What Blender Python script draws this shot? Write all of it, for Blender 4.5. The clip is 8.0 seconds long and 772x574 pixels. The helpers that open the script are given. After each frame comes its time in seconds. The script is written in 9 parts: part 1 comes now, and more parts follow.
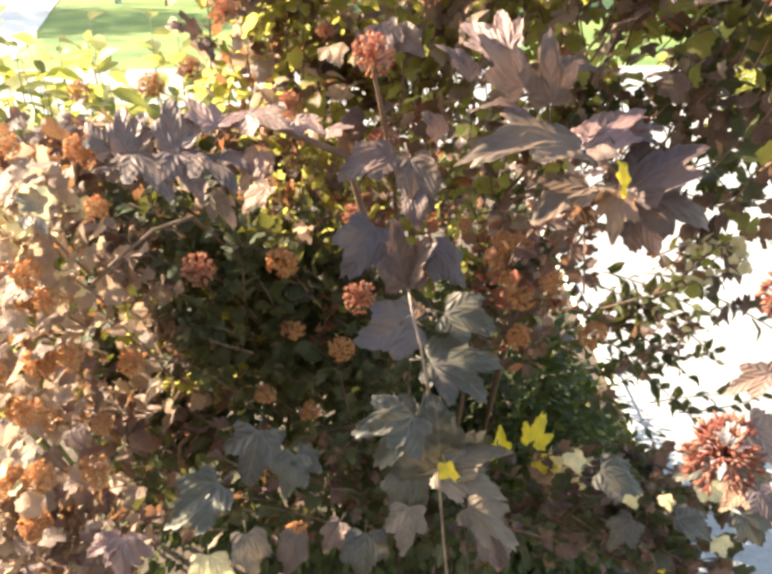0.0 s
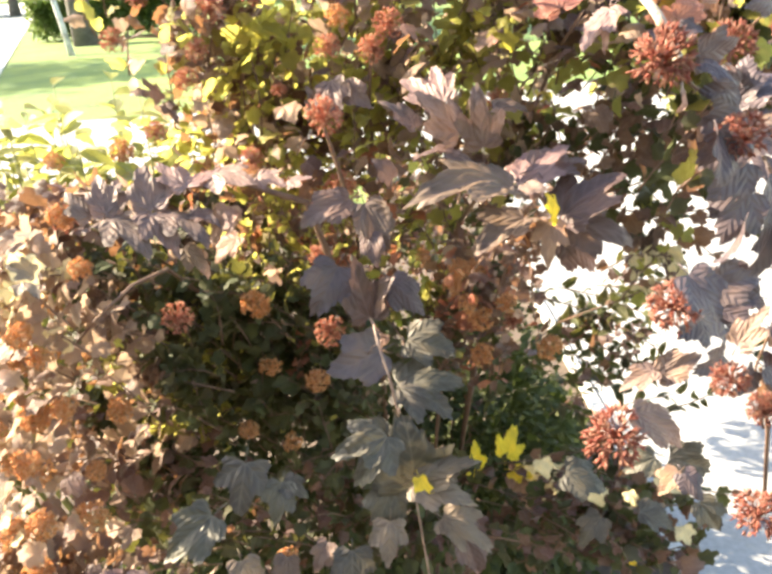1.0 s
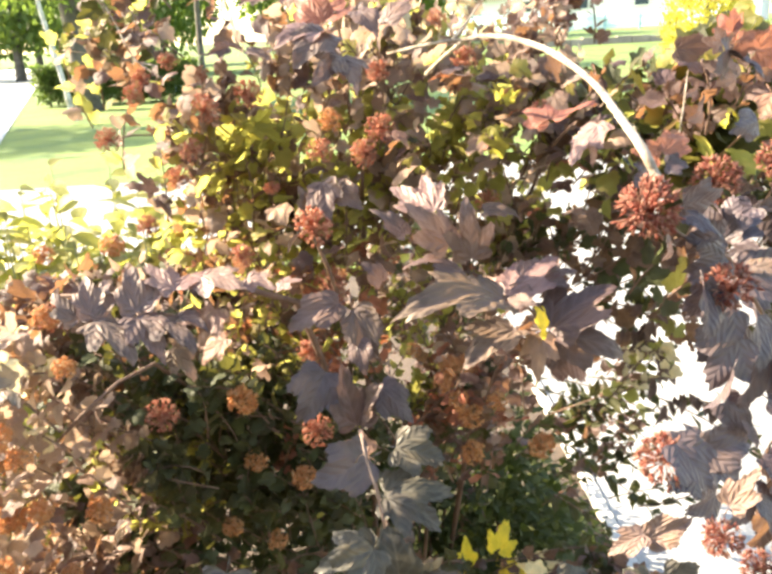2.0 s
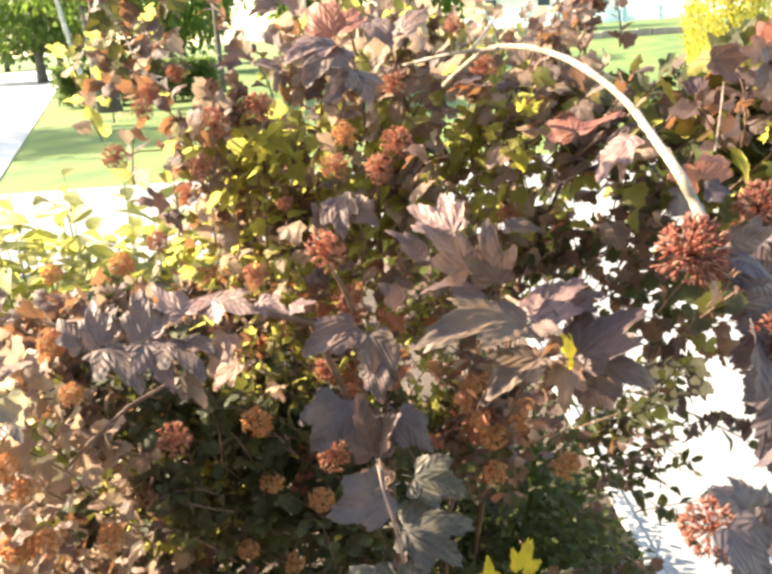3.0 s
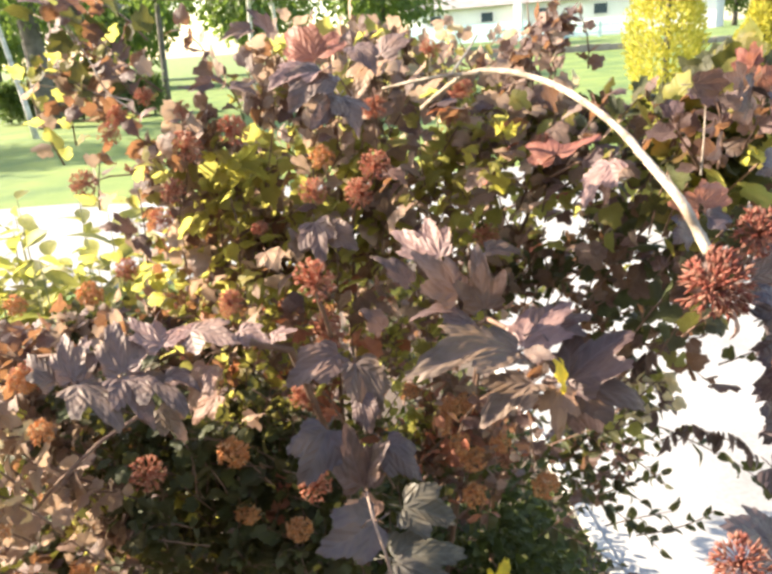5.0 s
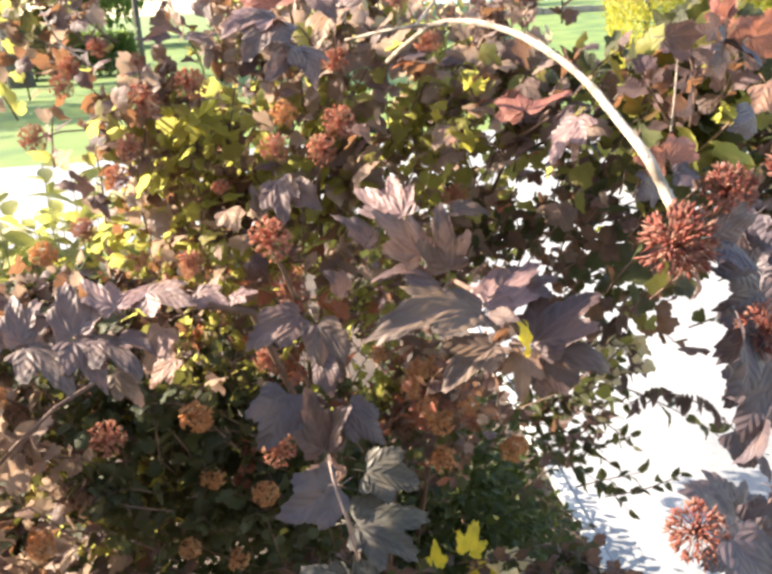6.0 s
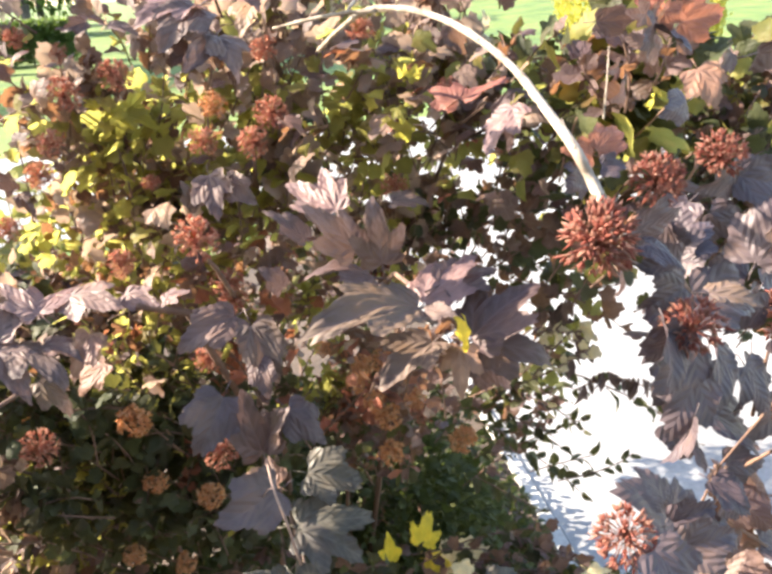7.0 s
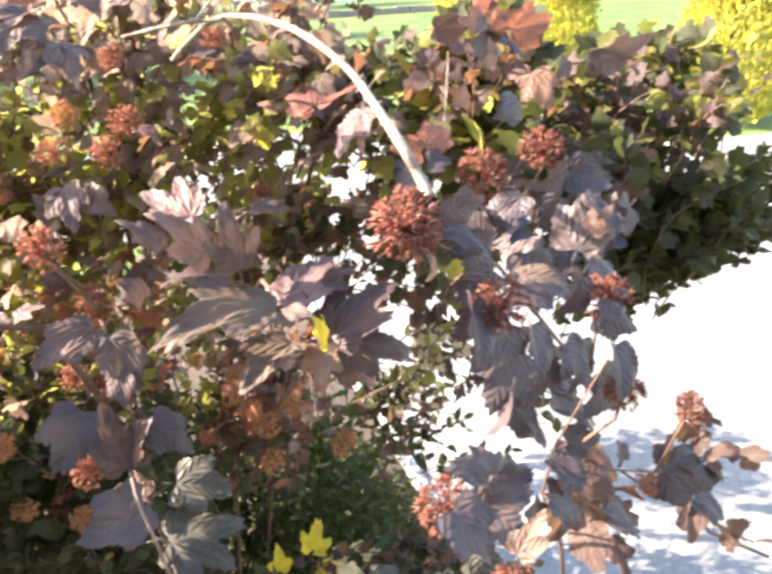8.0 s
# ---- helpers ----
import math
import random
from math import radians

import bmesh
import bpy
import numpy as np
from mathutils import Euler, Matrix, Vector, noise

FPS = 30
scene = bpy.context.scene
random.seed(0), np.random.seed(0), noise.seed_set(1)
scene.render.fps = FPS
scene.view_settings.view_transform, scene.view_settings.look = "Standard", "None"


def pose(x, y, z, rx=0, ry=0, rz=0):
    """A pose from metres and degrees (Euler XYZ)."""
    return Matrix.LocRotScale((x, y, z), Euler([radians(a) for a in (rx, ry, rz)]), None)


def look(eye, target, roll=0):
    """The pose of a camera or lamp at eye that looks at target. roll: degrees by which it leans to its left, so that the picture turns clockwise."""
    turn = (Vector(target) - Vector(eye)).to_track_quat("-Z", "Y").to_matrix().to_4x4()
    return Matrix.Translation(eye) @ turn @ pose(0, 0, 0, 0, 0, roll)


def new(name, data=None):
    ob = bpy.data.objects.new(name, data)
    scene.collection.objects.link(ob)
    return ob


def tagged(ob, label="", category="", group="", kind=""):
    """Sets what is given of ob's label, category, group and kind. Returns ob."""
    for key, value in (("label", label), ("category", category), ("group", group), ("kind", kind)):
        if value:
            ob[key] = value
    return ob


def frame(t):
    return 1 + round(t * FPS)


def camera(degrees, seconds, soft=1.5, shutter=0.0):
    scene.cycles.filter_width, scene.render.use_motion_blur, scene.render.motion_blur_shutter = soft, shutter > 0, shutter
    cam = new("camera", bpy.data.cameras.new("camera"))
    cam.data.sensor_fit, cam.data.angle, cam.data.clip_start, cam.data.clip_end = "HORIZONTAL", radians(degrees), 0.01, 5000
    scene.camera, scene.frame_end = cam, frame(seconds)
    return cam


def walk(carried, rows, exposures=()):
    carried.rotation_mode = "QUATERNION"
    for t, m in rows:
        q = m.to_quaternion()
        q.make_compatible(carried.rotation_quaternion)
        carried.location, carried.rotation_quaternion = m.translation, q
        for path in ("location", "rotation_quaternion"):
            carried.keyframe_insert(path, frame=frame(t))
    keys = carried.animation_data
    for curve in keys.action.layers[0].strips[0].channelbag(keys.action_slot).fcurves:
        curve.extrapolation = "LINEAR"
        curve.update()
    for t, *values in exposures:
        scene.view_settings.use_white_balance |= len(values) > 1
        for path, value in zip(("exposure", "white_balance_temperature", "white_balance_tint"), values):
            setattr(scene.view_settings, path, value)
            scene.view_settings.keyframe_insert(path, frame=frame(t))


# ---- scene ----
cam = camera(54.0, 8.0, soft=3.2, shutter=0.2)
PATH = [
    (0, (0.0, 0.0, 1.5), (-0.045, 1.808, 0.647), -0.4),
    (0.5, (0.01, -0.052, 1.527), (-0.057, 1.771, 0.706), -3.3),
    (1, (0.011, -0.063, 1.535), (0.038, 1.774, 0.745), -4.1),
    (1.5, (0.015, -0.043, 1.557), (0.052, 1.845, 0.898), -2.6),
    (1.7, (0.015, -0.051, 1.565), (0.081, 1.846, 0.934), -2.7),
    (2.8, (0.044, 0.004, 1.584), (0.033, 1.896, 0.936), -4.8),
    (3, (0.025, 0.001, 1.587), (0.026, 1.896, 0.947), -4.0),
    (3.5, (-0.005, 0.007, 1.594), (-0.01, 1.895, 0.933), -3.1),
    (4, (-0.01, 0.005, 1.6), (0.074, 1.907, 0.988), -3.2),
    (5.3, (-0.004, 0.02, 1.596), (0.139, 1.918, 0.982), -3.6),
    (5.5, (0.0, 0.018, 1.595), (0.151, 1.904, 0.947), -3.2),
    (6, (0.01, 0.036, 1.586), (0.189, 1.899, 0.88), -3.3),
    (6.5, (0.023, 0.05, 1.589), (0.234, 1.9, 0.86), -3.2),
    (7, (0.033, 0.053, 1.586), (0.316, 1.887, 0.841), -3.7),
    (7.5, (0.032, 0.05, 1.578), (0.363, 1.872, 0.824), -3.9),
    (8, (0.065, 0.029, 1.578), (0.605, 1.813, 0.853), -3.3),
]
walk(cam, [(t, look(eye, target, roll)) for t, eye, target, roll in PATH], exposures=[(0, 2.63, 8100, 9), (0.5, 2.84, 8100, 9), (1.5, 2.88, 8100, 9), (3, 2.61, 8100, 9), (4, 2.48, 8100, 9), (5.5, 2.39, 7450, 13), (7, 2.57, 7150, 13), (8, 2.72, 7150, 13)])

# ---- light ----
world = bpy.data.worlds.new("sky")
scene.world = world
world.use_nodes = True
SUN = Vector((-0.82, 0.27, 0.52)).normalized()
sky = world.node_tree.nodes.new("ShaderNodeTexSky")
sky.sky_type, sky.sun_disc = "NISHITA", False
sky.sun_elevation = math.asin(SUN.z)
sky.sun_rotation = math.atan2(SUN.x, SUN.y)
back = world.node_tree.nodes["Background"]
back.inputs["Strength"].default_value = 0.13
world.node_tree.links.new(sky.outputs["Color"], back.inputs["Color"])
sun = new("sun", bpy.data.lights.new("sun", "SUN"))
sun.data.energy, sun.data.angle, sun.data.color = 4.4, radians(0.53), (1.0, 0.93, 0.82)
sun.matrix_world = look(SUN * 50, (0, 0, 0))


# ---- materials ----
def material(name, rough=0.6, metal=0.0):
    m = bpy.data.materials.new(name)
    m.use_nodes = True
    b = m.node_tree.nodes["Principled BSDF"]
    b.inputs["Roughness"].default_value, b.inputs["Metallic"].default_value = rough, metal
    return m, m.node_tree.nodes, m.node_tree.links, b


def ramp(nodes, links, fac, stops):
    r = nodes.new("ShaderNodeValToRGB")
    while len(r.color_ramp.elements) < len(stops):
        r.color_ramp.elements.new(0.5)
    for e, (p, c) in zip(r.color_ramp.elements, stops):
        e.position, e.color = p, (*c, 1)
    links.new(fac, r.inputs["Fac"])
    return r.outputs["Color"]


def noise_at(nodes, links, scale, detail=5, kind="Object", distortion=0.0):
    co = nodes.new("ShaderNodeTexCoord")
    n = nodes.new("ShaderNodeTexNoise")
    n.inputs["Scale"].default_value, n.inputs["Detail"].default_value = scale, detail
    n.inputs["Distortion"].default_value = distortion
    links.new(co.outputs[kind], n.inputs["Vector"])
    return n.outputs["Fac"]


def mixed(nodes, links, fac, a, b, blend="MIX"):
    m = nodes.new("ShaderNodeMix")
    m.data_type, m.blend_type = "RGBA", blend
    for socket, value in ((m.inputs[0], fac), (m.inputs[6], a), (m.inputs[7], b)):
        if isinstance(value, (int, float)):
            socket.default_value = value
        elif isinstance(value, tuple):
            socket.default_value = (*value, 1)
        else:
            links.new(value, socket)
    return m.outputs[2]


def bump(nodes, links, b, height, strength, distance):
    n = nodes.new("ShaderNodeBump")
    n.inputs["Strength"].default_value, n.inputs["Distance"].default_value = strength, distance
    links.new(height, n.inputs["Height"])
    links.new(n.outputs["Normal"], b.inputs["Normal"])


def surface(name, dark, light, scale, rough=0.75, fine=0, depth=0.003, kind="Object"):
    """A matt surface of two tones at a large and a fine scale."""
    m, nodes, links, b = material(name, rough)
    big = ramp(nodes, links, noise_at(nodes, links, scale, 6, kind), [(0.3, dark), (0.7, light)])
    small = noise_at(nodes, links, fine or scale * 14, 8, kind)
    tone = ramp(nodes, links, small, [(0.25, (0.72, 0.72, 0.72)), (0.75, (1.0, 1.0, 1.0))])
    links.new(mixed(nodes, links, 1.0, big, tone, "MULTIPLY"), b.inputs["Base Color"])
    bump(nodes, links, b, small, 0.6, depth)
    return m


def leaf_material(name, tones, through_tone, share=0.35, rough=0.55, islands=False, vein=(0.28, 0.19, 0.17), relief=0.28, sheen=0.32):
    """A leaf: tones vary from leaf to leaf, veins run from the stalk, blotches and bronzing, and daylight shines through the blade."""
    m, nodes, links, b = material(name, rough)
    if islands:
        pick = nodes.new("ShaderNodeNewGeometry").outputs["Random Per Island"]
    else:
        pick = nodes.new("ShaderNodeObjectInfo").outputs["Random"]
    steps = len(tones)
    base = ramp(nodes, links, pick, [(i / max(1, steps - 1), c) for i, c in enumerate(tones)])
    blotch = noise_at(nodes, links, 45 if islands else 2.6, 6, "Object", 0.4)
    wear = ramp(nodes, links, blotch, [(0.3, (0.6, 0.6, 0.66)), (0.52, (1, 1, 1)), (0.75, (1.35, 1.2, 1.0))])
    base = mixed(nodes, links, 1.0, base, wear, "MULTIPLY")
    # veins: the blade's first map coordinate counts them off round the stalk
    uv = nodes.new("ShaderNodeTexCoord")
    split = nodes.new("ShaderNodeSeparateXYZ")
    links.new(uv.outputs["UV"], split.inputs["Vector"])
    saw = nodes.new("ShaderNodeMath")
    saw.operation = "PINGPONG"
    saw.inputs[1].default_value = 0.5
    stray = nodes.new("ShaderNodeMath")
    stray.operation = "MULTIPLY_ADD"
    links.new(noise_at(nodes, links, 80 if islands else 3.0, 2, "Object"), stray.inputs[0])
    stray.inputs[1].default_value = 1.4 if islands else 0.25
    links.new(split.outputs["X"], stray.inputs[2])
    links.new(stray.outputs[0], saw.inputs[0])
    fine = ramp(nodes, links, saw.outputs[0], [(0.0, (0.5, 0.5, 0.5)), (0.2, (0, 0, 0))])
    main = ramp(nodes, links, split.outputs["Y"], [(0.0, (1, 1, 1)), (0.022, (0, 0, 0))])
    line = mixed(nodes, links, 1.0, fine, main, "LIGHTEN")
    base = mixed(nodes, links, mixed(nodes, links, 0.5, (0, 0, 0), line), base, vein)
    links.new(base, b.inputs["Base Color"])
    b.inputs["Specular IOR Level"].default_value = sheen
    bulge = ramp(nodes, links, saw.outputs[0], [(0.0, (0, 0, 0)), (0.5, (0.5, 0.5, 0.5))])
    rough_skin = ramp(nodes, links, noise_at(nodes, links, 300 if islands else 18, 4, "Object"), [(0.3, (0, 0, 0)), (0.7, (0.12, 0.12, 0.12))])
    bump(nodes, links, b, mixed(nodes, links, 1.0, bulge, rough_skin, "ADD"), 0.55 if islands else relief, 0.002 if islands else 0.004)
    glow = nodes.new("ShaderNodeBsdfTranslucent")
    links.new(mixed(nodes, links, 0.35, through_tone, base), glow.inputs["Color"])
    mix = nodes.new("ShaderNodeMixShader")
    mix.inputs["Fac"].default_value = share
    links.new(b.outputs["BSDF"], mix.inputs[1])
    links.new(glow.outputs["BSDF"], mix.inputs[2])
    links.new(mix.outputs["Shader"], nodes["Material Output"].inputs["Surface"])
    return m


PURPLE_TONES = [(0.06, 0.037, 0.04), (0.09, 0.057, 0.057), (0.12, 0.077, 0.07), (0.07, 0.047, 0.047), (0.105, 0.073, 0.058)]
GREEN_TONES = [(0.10, 0.08, 0.02), (0.17, 0.155, 0.03), (0.13, 0.07, 0.03), (0.26, 0.24, 0.06), (0.10, 0.052, 0.025)]
TAN_TONES = [(0.24, 0.13, 0.09), (0.17, 0.09, 0.075), (0.30, 0.19, 0.12), (0.20, 0.115, 0.10)]
leaf_purple = leaf_material("purple_leaf", [(1.3 * r, 1.3 * g, 1.12 * b) for r, g, b in PURPLE_TONES], (0.22, 0.12, 0.10), 0.13, 0.56, vein=(0.17, 0.12, 0.115))
# purple leaf again, darkened: stands for leaves that hang in shade
leaf_purple_shade = leaf_material("shade_toned_purple_leaf", [(0.056, 0.04, 0.046), (0.072, 0.052, 0.056), (0.088, 0.064, 0.064)], (0.10, 0.06, 0.06), 0.05, 0.5, vein=(0.11, 0.085, 0.085))
# purple leaf again in lighter mauve: sunlight put into the colour
leaf_purple_lit = leaf_material("sun_toned_purple_leaf", [(0.16, 0.095, 0.09), (0.21, 0.135, 0.125), (0.18, 0.12, 0.10)], (0.42, 0.22, 0.17), 0.24, 0.5, vein=(0.28, 0.19, 0.17))
leaf_green = leaf_material("green_leaf", GREEN_TONES, (0.85, 0.80, 0.14), 0.6, vein=(0.2, 0.2, 0.05))
leaf_tan = leaf_material("bronze_leaf", TAN_TONES, (0.58, 0.40, 0.25), 0.34, vein=(0.33, 0.2, 0.15))
leaf_yellow = leaf_material("yellow_leaf", [(0.80, 0.55, 0.035), (0.80, 0.60, 0.08)], (0.92, 0.72, 0.07), 0.4, vein=(0.36, 0.28, 0.06))
leaf_olive = leaf_material("olive_brown_leaf", [(0.11, 0.085, 0.06), (0.15, 0.115, 0.082), (0.13, 0.095, 0.075)], (0.26, 0.18, 0.1), 0.14, 0.55, vein=(0.2, 0.15, 0.11))
leaf_grey = leaf_material("grey_green_leaf", [(0.042, 0.04, 0.036), (0.064, 0.06, 0.046), (0.05, 0.043, 0.04), (0.072, 0.065, 0.049)], (0.17, 0.145, 0.09), 0.14, 0.5, vein=(0.14, 0.125, 0.095))
leaf_cream = leaf_material("cream_leaf", [(0.66, 0.56, 0.34), (0.58, 0.47, 0.28)], (0.7, 0.6, 0.35), 0.35, vein=(0.35, 0.28, 0.14))
leaf_red = leaf_material("red_leaf", [(0.20, 0.07, 0.055), (0.26, 0.11, 0.075)], (0.48, 0.17, 0.09), 0.32, vein=(0.4, 0.2, 0.12))
many_red = leaf_material("red_foliage", [(0.26, 0.07, 0.05), (0.32, 0.13, 0.08)], (0.5, 0.19, 0.08), 0.3, islands=True, vein=(0.4, 0.2, 0.12))
# cream leaves; in some clumps the pale colour replaces missing sunlight
many_cream = leaf_material("cream_foliage", [(0.66, 0.56, 0.34), (0.58, 0.47, 0.28)], (0.7, 0.6, 0.35), 0.35, islands=True, vein=(0.4, 0.32, 0.2))
many_purple = leaf_material("purple_foliage", PURPLE_TONES, (0.46, 0.21, 0.08), 0.29, 0.55, islands=True)
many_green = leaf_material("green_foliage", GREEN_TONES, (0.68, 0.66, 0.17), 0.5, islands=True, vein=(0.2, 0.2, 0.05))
many_tan = leaf_material("bronze_foliage", [(0.27, 0.18, 0.138), (0.17, 0.11, 0.09), (0.33, 0.24, 0.185), (0.21, 0.143, 0.12)], (0.55, 0.39, 0.27), 0.38, islands=True, vein=(0.33, 0.2, 0.15))
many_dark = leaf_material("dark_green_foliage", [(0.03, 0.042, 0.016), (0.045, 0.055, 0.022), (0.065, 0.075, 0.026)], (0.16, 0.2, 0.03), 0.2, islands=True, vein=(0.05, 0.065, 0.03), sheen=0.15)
# the crown's inner shade is put into this dark leaf colour
many_shade = leaf_material("shade_toned_foliage", [(0.038, 0.042, 0.02), (0.048, 0.06, 0.026), (0.055, 0.048, 0.03), (0.062, 0.074, 0.032)], (0.24, 0.22, 0.04), 0.22, islands=True, vein=(0.06, 0.055, 0.03), sheen=0.2)
many_lime = leaf_material("lime_foliage", [(0.14, 0.15, 0.05), (0.28, 0.28, 0.06), (0.13, 0.10, 0.06), (0.34, 0.33, 0.05), (0.1, 0.11, 0.05)], (0.52, 0.51, 0.12), 0.42, islands=True, vein=(0.3, 0.3, 0.1))
many_gold = leaf_material("golden_foliage", [(0.46, 0.42, 0.07), (0.56, 0.51, 0.12), (0.18, 0.2, 0.035), (0.5, 0.46, 0.08), (0.3, 0.31, 0.05)], (0.62, 0.56, 0.10), 0.35, islands=True, vein=(0.6, 0.55, 0.05))
many_tree = leaf_material("tree_foliage", [(0.05, 0.09, 0.03), (0.08, 0.13, 0.04), (0.10, 0.13, 0.05)], (0.25, 0.38, 0.05), 0.4, islands=True, vein=(0.1, 0.14, 0.05))


def seed_material(name, tones):
    m, nodes, links, b = material(name, 0.8)
    b.inputs["Specular IOR Level"].default_value = 0.25
    pick = nodes.new("ShaderNodeNewGeometry").outputs["Random Per Island"]
    base = ramp(nodes, links, pick, [(i / (len(tones) - 1), c) for i, c in enumerate(tones)])
    tone = ramp(nodes, links, noise_at(nodes, links, 300, 3), [(0.3, (0.6, 0.55, 0.5)), (0.7, (1.1, 1.1, 1.1))])
    base = mixed(nodes, links, 1.0, base, tone, "MULTIPLY")
    links.new(base, b.inputs["Base Color"])
    glow = nodes.new("ShaderNodeBsdfTranslucent")
    links.new(base, glow.inputs["Color"])
    mix = nodes.new("ShaderNodeMixShader")
    mix.inputs["Fac"].default_value = 0.48
    links.new(b.outputs["BSDF"], mix.inputs[1])
    links.new(glow.outputs["BSDF"], mix.inputs[2])
    links.new(mix.outputs["Shader"], nodes["Material Output"].inputs["Surface"])
    return m


seed_red = seed_material("red_capsules", [(0.40, 0.13, 0.09), (0.62, 0.23, 0.15), (0.52, 0.27, 0.19), (0.74, 0.46, 0.32), (0.55, 0.17, 0.11)])
seed_brown = seed_material("orange_capsules", [(0.58, 0.24, 0.10), (0.78, 0.42, 0.17), (0.70, 0.34, 0.18), (0.85, 0.58, 0.33), (0.74, 0.31, 0.12)])
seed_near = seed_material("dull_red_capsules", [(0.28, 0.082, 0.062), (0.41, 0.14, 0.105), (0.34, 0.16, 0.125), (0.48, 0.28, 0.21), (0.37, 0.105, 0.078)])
pale_twig = surface("pale_twig", (0.2, 0.12, 0.095), (0.32, 0.225, 0.18), 40, 0.8, 400, 0.0006)
bark = surface("twig_bark", (0.11, 0.06, 0.045), (0.22, 0.13, 0.09), 30, 0.8, 400, 0.0006)
dead_wood = surface("bleached_bark", (0.17, 0.125, 0.09), (0.47, 0.40, 0.32), 70, 0.85, 420, 0.0012)
concrete = surface("concrete", (0.20, 0.20, 0.20), (0.31, 0.31, 0.305), 1.6, 0.85, 60, 0.002)
kerb_stone = surface("kerb_stone", (0.34, 0.33, 0.31), (0.46, 0.45, 0.42), 3, 0.85, 80, 0.002)
asphalt = surface("pale_asphalt", (0.42, 0.41, 0.40), (0.55, 0.54, 0.52), 0.5, 0.9, 40, 0.003)
lawn = surface("lawn_grass", (0.05, 0.11, 0.02), (0.155, 0.215, 0.037), 0.9, 0.9, 30, 0.02)
soil = surface("dark_soil", (0.05, 0.035, 0.025), (0.10, 0.07, 0.05), 4, 0.95, 60, 0.01)
green_shoot = surface("green_shoot", (0.14, 0.15, 0.05), (0.22, 0.22, 0.08), 20, 0.7, 200, 0.0005)
white_bark = surface("birch_bark", (0.25, 0.24, 0.22), (0.78, 0.76, 0.70), 6, 0.8, 40, 0.004)
dark_bark = surface("rough_bark", (0.06, 0.055, 0.05), (0.14, 0.125, 0.11), 5, 0.9, 30, 0.02)
plaster = surface("white_plaster", (0.74, 0.74, 0.72), (0.82, 0.82, 0.80), 0.6, 0.85, 20, 0.002)
turquoise = surface("turquoise_paint", (0.36, 0.62, 0.66), (0.46, 0.70, 0.72), 0.8, 0.6, 20, 0.001)
pale_blue = surface("pale_blue_plastic", (0.42, 0.58, 0.72), (0.5, 0.66, 0.78), 2, 0.45, 40, 0.001)
render_wall = surface("brown_render", (0.075, 0.065, 0.058), (0.11, 0.095, 0.085), 0.8, 0.9, 60, 0.003)
stone = surface("border_stone", (0.22, 0.18, 0.15), (0.34, 0.29, 0.25), 1.5, 0.9, 25, 0.01)
roofing = surface("grey_roof", (0.16, 0.15, 0.15), (0.24, 0.23, 0.22), 1, 0.8, 20, 0.01)
m_glass, _n, _l, _b = material("window_glass", 0.08)
_b.inputs["Base Color"].default_value = (0.05, 0.07, 0.09, 1)


# ---- builders ----
def mesh_of(name, verts, faces, mat, uvs=None, smooth=True):
    me = bpy.data.meshes.new(name)
    me.from_pydata([tuple(v) for v in verts], [], [tuple(f) for f in faces])
    if uvs is not None:
        layer = me.uv_layers.new(name="map")
        idx = np.empty(len(me.loops), dtype=np.int32)
        me.loops.foreach_get("vertex_index", idx)
        layer.data.foreach_set("uv", np.asarray(uvs, dtype=np.float32)[idx].ravel())
    if smooth:
        me.polygons.foreach_set("use_smooth", np.ones(len(me.polygons), dtype=bool))
    for one in (mat if isinstance(mat, (list, tuple)) else (mat,)):
        me.materials.append(one)
    me.update()
    return me


def part(name, data, parent, label="", m=None):
    """Links a mesh as one part under its thing."""
    ob = new(name, data)
    ob.parent = parent
    if parent is not None:
        ob.matrix_parent_inverse = parent.matrix_world.inverted()
    if m is not None:
        ob.matrix_basis = m
    if label:
        ob["label"] = label
    return ob


def thing(name, at, label, category, group="", kind=""):
    ob = new(name)
    ob.empty_display_size = 0.05
    ob.matrix_world = Matrix.Translation(at)
    bpy.context.view_layer.update()
    return tagged(ob, label, category, group, kind)


def tube(points, radii, sides=6):
    """Vertices and faces of a tapered tube along points."""
    pts = [Vector(p) for p in points]
    verts, faces = [], []
    side = None
    for i, p in enumerate(pts):
        t = (pts[min(i + 1, len(pts) - 1)] - pts[max(i - 1, 0)]).normalized()
        if side is None:
            side = t.orthogonal().normalized()
        side = (side - t * side.dot(t)).normalized()
        other = t.cross(side)
        for k in range(sides):
            a = 2 * math.pi * k / sides
            verts.append(p + (side * math.cos(a) + other * math.sin(a)) * radii[i])
    for i in range(len(pts) - 1):
        for k in range(sides):
            a, b = i * sides + k, i * sides + (k + 1) % sides
            faces.append((a, b, b + sides, a + sides))
    faces.append(tuple(range(sides))[::-1])
    faces.append(tuple(range((len(pts) - 1) * sides, len(pts) * sides)))
    return verts, faces


def joined(pieces):
    verts, faces = [], []
    for v, f in pieces:
        n = len(verts)
        verts += list(v)
        faces += [tuple(i + n for i in one) for one in f]
    return verts, faces


def arc(a, b, c, n=9):
    """Points of a curve from a to c that is drawn towards b."""
    a, b, c = Vector(a), Vector(b), Vector(c)
    return [a * (1 - s) ** 2 + b * 2 * s * (1 - s) + c * s * s for s in [i / (n - 1) for i in range(n)]]


